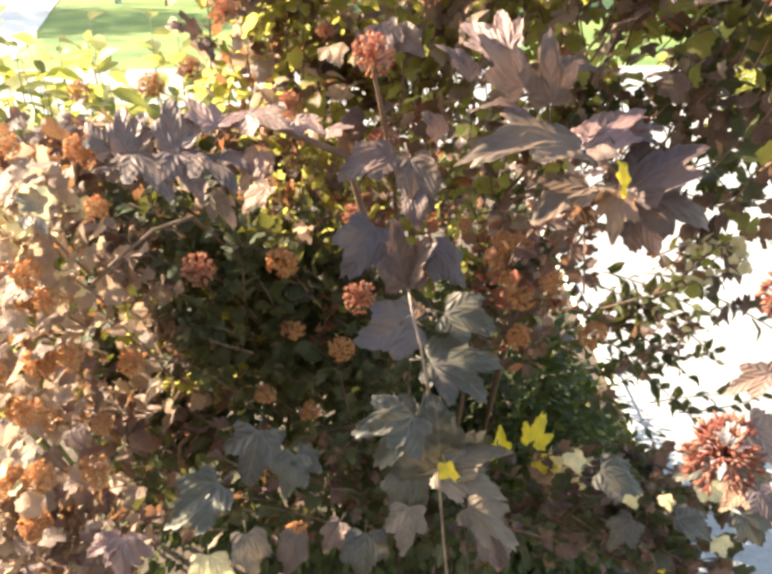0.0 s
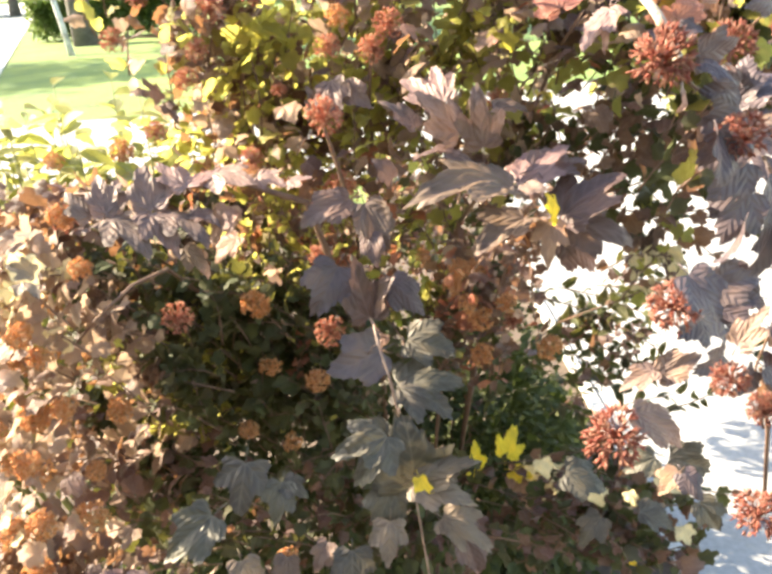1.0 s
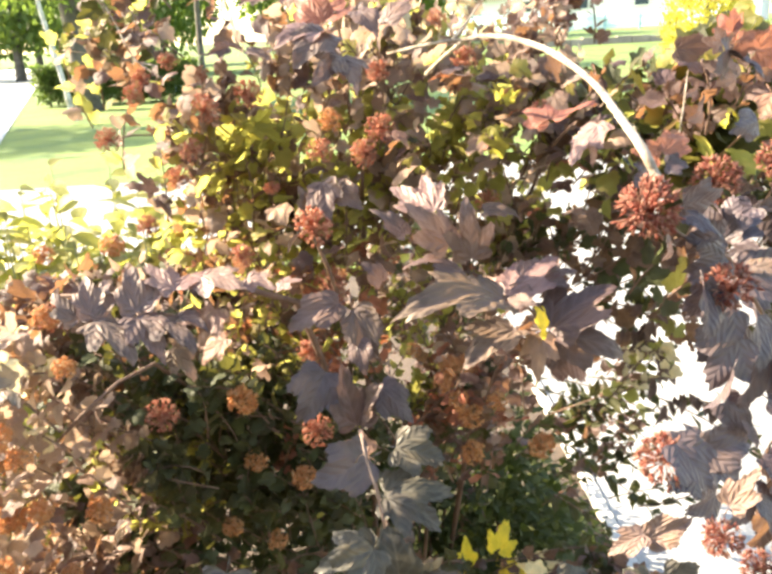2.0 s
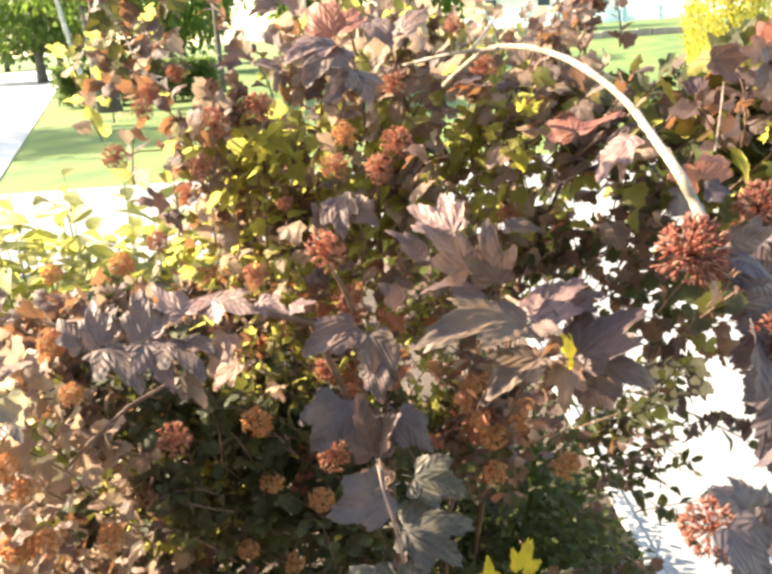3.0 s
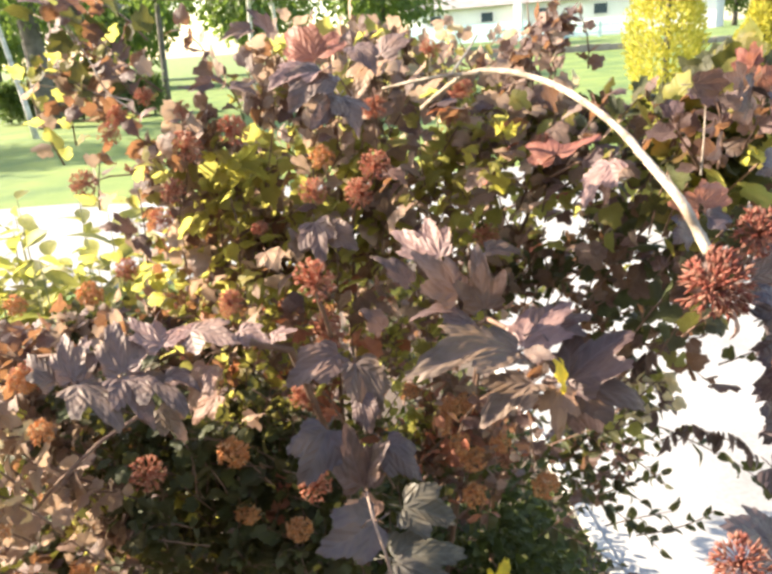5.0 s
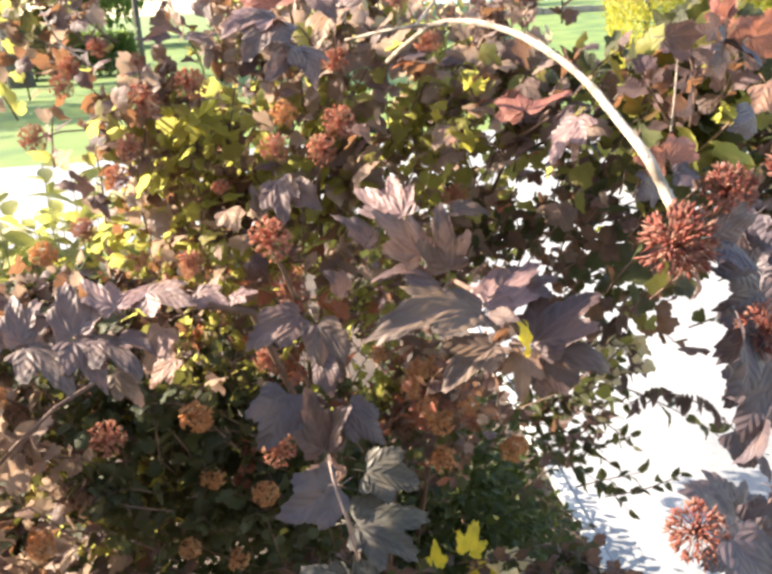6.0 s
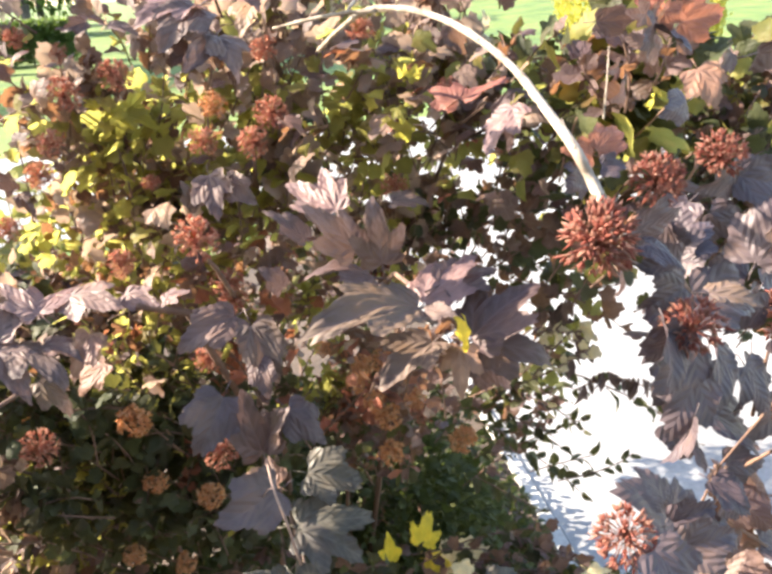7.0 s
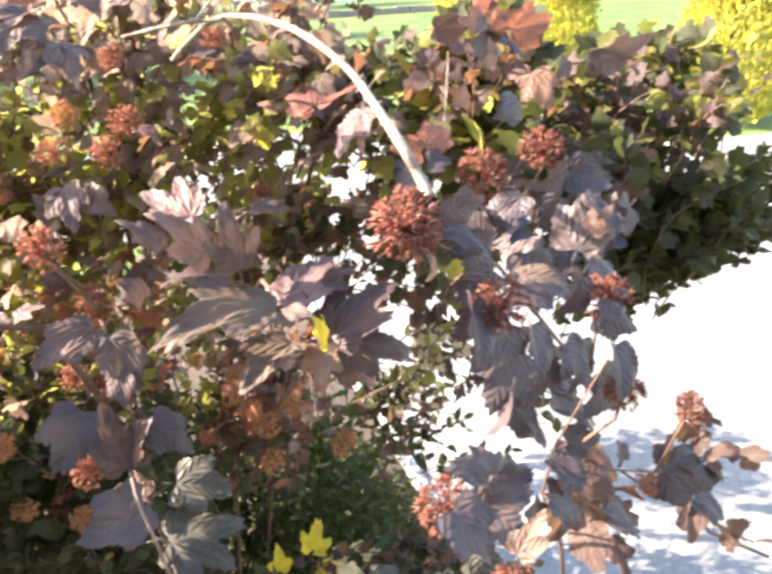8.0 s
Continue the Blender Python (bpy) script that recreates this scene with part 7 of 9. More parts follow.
clump((0.687, 0.979, 1.401), (0.14, 0.12, 0.07), 22, 0.027, "dppg", 9, 0.1, 0.6, -0.6, -0.35)
# narrow drooping leaves over the pavement
drooping((0.470, 1.018, 0.986), (0.526, 0.998, 1.008), 9)
drooping((0.526, 0.998, 1.008), (0.602, 0.978, 0.964), 12)
drooping((0.461, 1.038, 1.019), (0.482, 1.018, 1.052), 7)
drooping((0.421, 1.068, 1.110), (0.481, 1.018, 1.069), 10)
drooping((0.432, 1.068, 1.059), (0.454, 1.018, 1.136), 8)
twig((0.341, 1.118, 1.214), (0.451, 1.068, 1.149), 12, 0.024, "pd")
twig((0.302, 1.118, 1.151), (0.459, 1.098, 1.077), 14, 0.026, "pd")
twig((0.386, 1.218, 0.893), (0.524, 1.168, 0.866), 12, 0.024, "e")
twig((0.405, 1.218, 0.850), (0.511, 1.168, 0.775), 12, 0.024, "e")
twig((0.445, 1.218, 0.760), (0.563, 1.168, 0.831), 12, 0.024, "e")
twig((0.527, 1.218, 0.662), (0.626, 1.118, 0.774), 11, 0.026, "e")
twig((0.360, 1.218, 0.705), (0.459, 1.118, 0.679), 12, 0.026, "e")
twig((0.394, 1.118, 1.274), (0.505, 1.018, 1.262), 14, 0.028, "p")
twig((0.444, 1.118, 1.205), (0.541, 1.018, 1.183), 12, 0.028, "dde")
# small leaves that catch the light at the top and along the sunny side
small_leaf("t", (0.319, 0.892, 1.426), (0.950, -0.273, 0.150), (-0.686, 0.168, 0.800), 0.020)
small_leaf("t", (0.083, 0.905, 1.431), (-0.662, -0.435, -0.610), (-0.470, 0.380, 0.800), 0.024)
small_leaf("t", (0.324, 0.851, 1.496), (-0.683, 0.141, -0.717), (-0.394, 0.394, 0.800), 0.025)
small_leaf("t", (0.227, 0.940, 1.515), (-0.703, -0.602, -0.378), (-0.296, 0.398, 0.800), 0.022)
small_leaf("t", (0.094, 0.896, 1.472), (0.089, -0.497, -0.863), (-0.337, 0.278, 0.800), 0.018)
small_leaf("t", (0.233, 0.903, 1.549), (-0.900, -0.030, -0.435), (-0.291, 0.104, 0.800), 0.017)
small_leaf("t", (0.295, 0.909, 1.473), (0.378, -0.555, -0.741), (-0.820, -0.015, 0.800), 0.016)
small_leaf("t", (0.212, 0.871, 1.464), (-0.570, -0.798, 0.194), (-0.330, -0.013, 0.800), 0.027)
small_leaf("t", (0.279, 0.882, 1.453), (0.633, 0.756, -0.165), (-0.580, 0.324, 0.800), 0.018)
small_leaf("t", (0.289, 0.853, 1.356), (-0.978, 0.012, -0.209), (-0.766, -0.187, 0.800), 0.027)
small_leaf("t", (0.344, 0.855, 1.367), (0.341, -0.352, -0.872), (-0.669, 0.226, 0.800), 0.020)
small_leaf("t", (0.125, 0.853, 1.560), (-0.766, 0.124, -0.631), (-0.271, 0.331, 0.800), 0.026)
small_leaf("t", (0.237, 0.924, 1.448), (0.027, -0.830, -0.558), (-0.576, 0.097, 0.800), 0.021)
small_leaf("t", (0.218, 0.882, 1.436), (-0.927, 0.365, -0.090), (-0.682, 0.297, 0.800), 0.025)
small_leaf("t", (0.168, 0.870, 1.507), (-0.928, -0.359, 0.097), (-0.267, 0.179, 0.800), 0.027)
small_leaf("t", (0.103, 0.955, 1.446), (-0.698, -0.700, 0.151), (-0.485, 0.361, 0.800), 0.016)
small_leaf("t", (0.329, 0.943, 1.423), (-0.632, -0.730, -0.259), (-0.645, -0.106, 0.800), 0.017)
small_leaf("t", (0.111, 0.933, 1.435), (-0.894, -0.449, 0.006), (-0.703, 0.153, 0.800), 0.018)
small_leaf("t", (0.295, 0.858, 1.440), (-0.585, 0.004, -0.811), (-0.771, 0.038, 0.800), 0.016)
small_leaf("t", (0.100, 0.881, 1.544), (0.514, 0.345, -0.785), (-0.406, 0.295, 0.800), 0.027)
small_leaf("t", (0.150, 0.947, 1.409), (0.326, -0.945, 0.029), (-0.389, 0.159, 0.800), 0.016)
small_leaf("t", (0.111, 0.909, 1.563), (-0.084, -0.996, 0.036), (-0.605, -0.117, 0.800), 0.022)
small_leaf("t", (0.151, 0.871, 1.522), (0.303, -0.595, -0.745), (-0.767, 0.200, 0.800), 0.024)
small_leaf("t", (0.190, 0.850, 1.533), (0.502, -0.060, -0.863), (-0.468, 0.300, 0.800), 0.018)
small_leaf("t", (0.341, 0.896, 1.518), (-0.548, 0.488, -0.679), (-0.407, 0.233, 0.800), 0.019)
small_leaf("t", (0.205, 0.884, 1.467), (-0.813, -0.538, 0.223), (-0.294, -0.103, 0.800), 0.027)
small_leaf("g", (0.175, 0.899, 1.403), (-0.265, -0.235, -0.935), (-0.538, -0.048, 0.800), 0.027)
small_leaf("g", (0.268, 0.940, 1.495), (-0.582, -0.245, -0.775), (-0.412, -0.070, 0.800), 0.026)
small_leaf("g", (0.299, 0.930, 1.388), (-0.902, 0.408, -0.145), (-0.301, -0.029, 0.800), 0.019)
small_leaf("g", (0.341, 0.925, 1.329), (-0.858, -0.384, -0.341), (-0.845, 0.003, 0.800), 0.022)
small_leaf("g", (0.360, 0.946, 1.396), (-0.699, 0.193, -0.688), (-0.699, 0.195, 0.800), 0.018)
small_leaf("g", (0.080, 0.855, 1.431), (0.037, -0.828, -0.560), (-0.311, 0.051, 0.800), 0.018)
small_leaf("g", (0.334, 0.900, 1.355), (0.186, -0.390, -0.902), (-0.715, 0.158, 0.800), 0.025)
small_leaf("g", (0.123, 0.881, 1.538), (-0.893, -0.434, -0.116), (-0.631, 0.247, 0.800), 0.023)
small_leaf("g", (0.359, 0.955, 1.418), (-0.505, -0.136, -0.852), (-0.727, 0.011, 0.800), 0.026)
small_leaf("g", (0.328, 0.887, 1.460), (-0.761, -0.145, -0.632), (-0.254, 0.213, 0.800), 0.020)
small_leaf("g", (0.253, 0.954, 1.454), (-0.761, 0.133, -0.635), (-0.614, -0.176, 0.800), 0.018)
small_leaf("g", (0.175, 0.918, 1.507), (-0.876, -0.353, -0.329), (-0.530, 0.152, 0.800), 0.017)
small_leaf("g", (0.162, 0.957, 1.390), (-0.811, -0.580, 0.076), (-0.251, 0.042, 0.800), 0.027)
small_leaf("g", (0.234, 0.853, 1.378), (-0.918, 0.148, -0.367), (-0.785, 0.264, 0.800), 0.015)
small_leaf("g", (0.139, 0.930, 1.403), (-0.579, -0.167, -0.798), (-0.694, 0.011, 0.800), 0.023)
small_leaf("g", (0.153, 0.949, 1.387), (0.005, -0.609, -0.793), (-0.497, 0.068, 0.800), 0.020)
small_leaf("g", (0.088, 0.889, 1.489), (-0.942, 0.332, -0.056), (-0.271, -0.052, 0.800), 0.024)
small_leaf("g", (0.284, 0.913, 1.504), (0.453, -0.193, -0.870), (-0.698, -0.041, 0.800), 0.019)
small_leaf("r", (0.213, 0.871, 1.478), (-0.841, 0.270, -0.469), (-0.319, 0.337, 0.800), 0.017)
small_leaf("r", (0.128, 0.848, 1.522), (-0.978, -0.070, -0.195), (-0.746, 0.116, 0.800), 0.023)
small_leaf("r", (0.293, 0.931, 1.405), (-0.867, -0.487, -0.103), (-0.582, 0.225, 0.800), 0.024)
small_leaf("r", (0.296, 0.895, 1.406), (0.767, 0.005, -0.642), (-0.355, 0.006, 0.800), 0.020)
small_leaf("r", (0.238, 0.869, 1.356), (-0.704, -0.667, -0.243), (-0.564, 0.087, 0.800), 0.020)
small_leaf("r", (0.176, 0.865, 1.447), (-0.375, -0.751, -0.544), (-0.552, 0.047, 0.800), 0.019)
small_leaf("t", (-0.008, 0.956, 1.062), (0.727, -0.361, -0.584), (-0.490, -0.102, 0.700), 0.014)
small_leaf("t", (0.022, 0.953, 1.061), (-0.663, -0.515, -0.544), (-0.785, -0.232, 0.700), 0.010)
small_leaf("t", (-0.129, 0.931, 1.069), (0.680, -0.057, -0.731), (-0.842, -0.020, 0.700), 0.012)
small_leaf("t", (-0.081, 0.965, 1.116), (0.826, -0.274, -0.492), (-0.688, -0.172, 0.700), 0.010)
small_leaf("t", (-0.031, 0.957, 0.919), (-0.439, -0.801, 0.407), (-0.877, -0.061, 0.700), 0.010)
small_leaf("t", (-0.023, 0.962, 0.847), (0.322, -0.862, 0.392), (-0.629, 0.123, 0.700), 0.009)
small_leaf("t", (-0.173, 0.917, 0.979), (-0.947, -0.294, -0.129), (-0.383, -0.287, 0.700), 0.012)
small_leaf("t", (0.006, 0.968, 0.901), (-0.287, -0.529, -0.799), (-0.562, -0.218, 0.700), 0.013)
small_leaf("t", (-0.199, 0.921, 1.000), (0.420, 0.840, 0.343), (-0.648, 0.156, 0.700), 0.009)
small_leaf("t", (-0.144, 0.941, 1.072), (-0.927, -0.281, -0.248), (-0.450, -0.133, 0.700), 0.014)
small_leaf("t", (-0.065, 0.990, 0.901), (-0.750, 0.153, -0.643), (-0.728, 0.002, 0.700), 0.013)
small_leaf("t", (-0.291, 1.003, 0.928), (-0.884, 0.235, -0.404), (-0.341, -0.164, 0.700), 0.011)
small_leaf("t", (-0.056, 0.924, 1.069), (0.055, -0.320, -0.946), (-0.726, 0.138, 0.700), 0.013)
small_leaf("t", (-0.242, 0.964, 1.008), (-0.956, 0.185, 0.228), (-0.505, 0.073, 0.700), 0.011)
small_leaf("t", (-0.217, 0.994, 0.936), (0.330, -0.869, 0.369), (-0.357, 0.014, 0.700), 0.010)
small_leaf("t", (-0.219, 0.984, 1.101), (-0.155, 0.374, -0.914), (-0.684, -0.232, 0.700), 0.014)
small_leaf("t", (-0.031, 0.953, 0.927), (-0.574, -0.244, -0.781), (-0.473, -0.037, 0.700), 0.012)
small_leaf("t", (0.019, 0.967, 1.081), (-0.895, -0.401, -0.197), (-0.593, 0.124, 0.700), 0.010)
small_leaf("t", (-0.156, 0.931, 1.055), (0.146, -0.537, -0.831), (-0.429, -0.354, 0.700), 0.013)
small_leaf("t", (-0.114, 0.946, 1.032), (-0.826, -0.550, -0.125), (-0.706, -0.250, 0.700), 0.010)
small_leaf("t", (-0.078, 0.965, 0.933), (-0.892, -0.188, -0.412), (-0.794, 0.047, 0.700), 0.011)
small_leaf("t", (0.002, 0.925, 1.009), (0.458, -0.647, -0.610), (-0.682, -0.334, 0.700), 0.013)
small_leaf("g", (-0.209, 0.998, 0.850), (-0.899, -0.408, -0.160), (-0.476, -0.262, 0.700), 0.011)
small_leaf("g", (0.044, 0.938, 0.867), (0.355, 0.783, -0.510), (-0.648, 0.161, 0.700), 0.012)
small_leaf("g", (-0.063, 0.904, 0.917), (-0.716, -0.469, -0.516), (-0.317, 0.030, 0.700), 0.011)
small_leaf("g", (-0.080, 0.952, 1.017), (-0.876, 0.458, -0.153), (-0.865, -0.034, 0.700), 0.015)
small_leaf("g", (-0.136, 0.904, 1.133), (-0.330, -0.629, -0.704), (-0.490, -0.139, 0.700), 0.012)
small_leaf("g", (-0.086, 0.955, 0.978), (-0.863, -0.462, -0.205), (-0.337, -0.337, 0.700), 0.009)
small_leaf("g", (-0.154, 0.995, 0.846), (-0.618, -0.046, -0.785), (-0.417, -0.359, 0.700), 0.015)
small_leaf("g", (-0.156, 0.936, 1.070), (-0.748, -0.255, -0.612), (-0.880, -0.118, 0.700), 0.014)
small_leaf("g", (-0.028, 0.911, 1.008), (-0.446, -0.615, -0.651), (-0.372, -0.283, 0.700), 0.012)
small_leaf("g", (-0.119, 0.906, 1.050), (0.557, 0.245, -0.793), (-0.381, -0.127, 0.700), 0.014)
small_leaf("t", (-0.224, 1.057, 1.603), (-0.439, -0.584, -0.683), (-0.600, 0.099, 0.800), 0.027)
small_leaf("t", (-0.211, 0.961, 1.595), (0.597, -0.179, -0.782), (-0.614, -0.092, 0.800), 0.023)
small_leaf("t", (-0.175, 0.997, 1.517), (0.827, 0.039, -0.560), (-0.741, -0.209, 0.800), 0.019)
small_leaf("t", (-0.104, 1.025, 1.498), (0.089, -0.474, -0.876), (-0.753, -0.132, 0.800), 0.019)
small_leaf("t", (-0.066, 1.016, 1.590), (-0.758, -0.652, -0.009), (-0.307, -0.113, 0.800), 0.021)
small_leaf("p", (-0.271, 1.030, 1.541), (0.949, 0.314, -0.030), (-0.684, 0.153, 0.800), 0.016)
small_leaf("p", (-0.242, 1.026, 1.546), (0.187, -0.370, -0.910), (-0.559, -0.374, 0.800), 0.019)
small_leaf("p", (-0.163, 0.993, 1.524), (-0.395, 0.552, -0.734), (-0.513, -0.157, 0.800), 0.017)
small_leaf("p", (-0.215, 1.004, 1.495), (-0.373, -0.011, -0.928), (-0.534, -0.253, 0.800), 0.022)
small_leaf("p", (-0.187, 1.031, 1.512), (-0.722, 0.501, -0.478), (-0.567, -0.303, 0.800), 0.016)
small_leaf("p", (-0.207, 0.978, 1.540), (-0.714, -0.155, -0.683), (-0.668, -0.101, 0.800), 0.024)
small_leaf("p", (-0.213, 0.983, 1.531), (-0.962, 0.143, -0.232), (-0.406, 0.046, 0.800), 0.022)
small_leaf("p", (-0.267, 1.008, 1.595), (0.089, -0.982, -0.164), (-0.251, -0.039, 0.800), 0.026)
small_leaf("p", (-0.175, 0.951, 1.524), (-0.878, 0.439, -0.189), (-0.247, -0.156, 0.800), 0.016)
small_leaf("p", (-0.139, 1.052, 1.483), (0.539, -0.816, -0.210), (-0.247, -0.219, 0.800), 0.023)
small_leaf("p", (-0.164, 1.049, 1.560), (-0.883, -0.462, -0.080), (-0.341, -0.111, 0.800), 0.026)
small_leaf("p", (-0.228, 0.952, 1.583), (0.647, -0.626, -0.436), (-0.510, -0.074, 0.800), 0.019)
small_leaf("p", (-0.265, 0.997, 1.520), (-0.461, -0.117, -0.879), (-0.353, -0.197, 0.800), 0.019)
small_leaf("p", (-0.227, 1.028, 1.604), (0.166, 0.304, -0.938), (-0.283, -0.157, 0.800), 0.022)
small_leaf("p", (-0.106, 1.000, 1.568), (-0.603, -0.765, 0.226), (-0.292, 0.069, 0.800), 0.016)
small_leaf("p", (-0.088, 1.048, 1.587), (-0.569, -0.817, -0.093), (-0.785, 0.094, 0.800), 0.017)
small_leaf("p", (-0.096, 0.962, 1.597), (0.646, -0.335, -0.686), (-0.725, -0.062, 0.800), 0.026)
small_leaf("p", (-0.118, 1.025, 1.502), (0.605, -0.279, -0.746), (-0.437, 0.092, 0.800), 0.018)
small_leaf("p", (-0.227, 0.974, 1.516), (-0.967, 0.142, 0.213), (-0.723, -0.376, 0.800), 0.022)
small_leaf("p", (-0.167, 1.016, 1.530), (-0.299, -0.677, -0.673), (-0.516, 0.193, 0.800), 0.021)
small_leaf("p", (-0.151, 1.016, 1.528), (0.090, -0.606, -0.790), (-0.679, -0.142, 0.800), 0.019)
small_leaf("p", (-0.083, 0.955, 1.591), (0.184, -0.532, -0.827), (-0.644, -0.165, 0.800), 0.021)
small_leaf("p", (-0.171, 1.050, 1.515), (-0.751, -0.248, -0.612), (-0.688, -0.064, 0.800), 0.026)
small_leaf("p", (-0.222, 0.957, 1.592), (-0.705, 0.592, -0.391), (-0.730, 0.182, 0.800), 0.018)
# the back of the crown, over the path: hidden foliage added to cast shade
for x, y, z in ((0.33, 2.35, 0.95), (0.05, 2.2, 0.85), (0.5, 2.2, 0.85), (0.2, 2.45, 0.75), (0.4, 2.05, 0.72), (0.0, 1.95, 0.95), (0.3, 1.8, 0.8)):
    line = arc((0.07, 1.2, 0.02), (0.07 + x * 0.3, 1.2 + (y - 1.2) * 0.3, z * 0.9), (x, y, z), 7)
    stem(line, 0.006, 0.0015)
    for q in range(2, 6):
        twig(line[q], line[q] + Vector((rng.uniform(-0.1, 0.1), rng.uniform(-0.08, 0.1), rng.uniform(0.02, 0.1))), 10, 0.03, "pd")
clump((0.28, 2.28, 0.82), (0.32, 0.2, 0.22), 90, 0.032, "pd", 12)
# leaves towards the open side
clump((0.722, 0.929, 1.430), (0.15, 0.12, 0.08), 44, 0.027, "dpgdp", 9)
clump((0.783, 0.909, 1.303), (0.12, 0.10, 0.06), 40, 0.028, "dde", 9)
clump((0.368, 0.817, 0.738), (0.18, 0.08, 0.07), 26, 0.022, "pd", 9)
clump((0.599, 0.829, 1.368), (0.07, 0.08, 0.04), 16, 0.028, "dpd", 9)
leaf("v", (0.389, 0.787, 0.853), (0.700, -0.272, -0.660), (-0.683, -0.590, 0.842), 0.037, 0.33)
leaf("v", (0.285, 0.787, 0.846), (0.494, -0.257, -0.830), (-0.446, -0.603, 0.808), 0.039, 0.32)
leaf("v", (0.230, 0.837, 0.857), (0.264, -0.323, -0.909), (-0.515, -0.627, 0.886), 0.031, -0.13)
leaf("v", (0.342, 0.787, 0.828), (0.363, -0.443, -0.820), (-0.577, -0.589, 0.885), 0.023, 0.35)
leaf("v", (0.425, 0.787, 0.758), (0.294, -0.318, -0.901), (-0.532, -0.556, 0.878), 0.031, -0.29)
leaf("y", (0.353, 0.787, 0.706), (0.541, 0.000, -0.841), (-0.533, -0.550, 0.812), 0.018, 0.30)
leaf("v", (-0.331, 0.637, 1.291), (0.412, -0.305, -0.858), (0.116, -0.686, 0.662), 0.033, -0.28)
leaf("g", (-0.288, 0.717, 1.160), (0.704, -0.458, -0.543), (-0.098, -0.682, 0.704), 0.014, 0.20)
leaf("k", (0.239, 0.737, 0.909), (0.854, -0.171, -0.491), (0.078, -0.615, 0.520), 0.058, -0.21)
leaf("k", (0.288, 0.737, 0.832), (-0.573, -0.205, -0.793), (-0.548, -0.582, 1.150), 0.049, -0.01)
leaf("k", (0.341, 0.737, 0.835), (0.824, -0.182, -0.537), (-0.170, -0.575, 1.062), 0.055, -0.22)
leaf("k", (0.420, 0.737, 0.843), (0.511, -0.190, -0.839), (-0.410, -0.564, 0.894), 0.053, -0.11)
leaf("k", (0.269, 0.537, 1.075), (-0.885, 0.000, -0.466), (-0.089, -0.601, 0.695), 0.032, 0.06)
leaf("k", (0.283, 0.537, 1.073), (0.933, 0.000, -0.361), (-0.236, -0.597, 0.674), 0.043, 0.33)
twig((0.324, 0.449, 1.261), (0.353, 0.469, 1.166), 6, 0.040, "p")
twig((0.470, 0.529, 1.144), (0.566, 0.529, 1.135), 7, 0.032, "p")
twig((0.530, 0.549, 1.085), (0.644, 0.569, 0.978), 7, 0.034, "p")
twig((0.373, 0.489, 1.200), (0.406, 0.509, 1.104), 6, 0.036, "p")
twig((0.466, 0.499, 1.220), (0.509, 0.509, 1.189), 6, 0.028, "p")
# slender side shoots at the shrub's free edge
twig((-0.238, 1.068, 1.543), (-0.357, 1.118, 1.629), 10, 0.027, "pd")
twig((-0.201, 1.018, 1.556), (-0.284, 1.068, 1.636), 10, 0.024, "pd")
twig((-0.127, 1.018, 1.569), (-0.180, 1.068, 1.637), 10, 0.024, "pt")
twig((-0.242, 1.018, 1.529), (-0.344, 1.068, 1.549), 9, 0.022, "p")
bare_branch([(-0.230, 1.018, 1.528), (-0.275, 1.048, 1.559), (-0.297, 1.068, 1.601), (-0.327, 1.098, 1.651)], 0.0016, 0.0008)
# dense foliage on the sunny flank
clump((-0.356, 1.218, 1.164), (0.19, 0.14, 0.06), 60, 0.030, "pdt", 11)
clump((-0.205, 1.298, 1.166), (0.13, 0.12, 0.05), 34, 0.030, "pdg", 11)
clump((-0.52, 1.22, 0.78), (0.14, 0.22, 0.32), 110, 0.034, "pdd", 12)
twig((0.422, 1.168, 0.946), (0.536, 1.118, 0.913), 11, 0.021, "e")
twig((0.442, 1.168, 0.895), (0.532, 1.118, 0.835), 11, 0.021, "e")
twig((0.404, 1.168, 0.977), (0.498, 1.118, 0.964), 9, 0.021, "e")
# shoots that rise over the crown
clump((0.262, 1.005, 1.584), (0.03, 0.06, 0.06), 12, 0.020, "ppt", 9, 0.1, 0.6, -0.6, -0.35)
clump((0.330, 1.055, 1.626), (0.02, 0.04, 0.02), 9, 0.020, "p", 9)
stem([(0.271, 1.055, 1.429), (0.275, 1.025, 1.518), (0.266, 1.005, 1.581), (0.262, 1.005, 1.635)], 0.0016, 0.0008)
stem([(0.291, 1.055, 1.495), (0.317, 1.055, 1.572), (0.332, 1.055, 1.627)], 0.0012, 0.0007)
twig((-0.245, 1.055, 1.552), (-0.383, 1.125, 1.667), 9, 0.030, "pdg")
twig((-0.251, 1.055, 1.603), (-0.355, 1.105, 1.677), 9, 0.030, "pdg")
twig((-0.207, 1.005, 1.618), (-0.305, 1.085, 1.673), 9, 0.030, "pd")
twig((-0.290, 1.055, 1.555), (-0.382, 1.105, 1.603), 8, 0.026, "pd")
twig((0.279, 0.905, 1.450), (0.336, 0.905, 1.534), 10, 0.024, "pd")
twig((0.324, 0.855, 1.499), (0.373, 0.855, 1.529), 10, 0.026, "pd")
twig((0.332, 0.805, 1.477), (0.399, 0.805, 1.525), 10, 0.030, "pd")
bare_branch([(-0.315, 1.105, 1.605), (-0.331, 1.105, 1.648), (-0.342, 1.105, 1.676)], 0.0014, 0.0010)
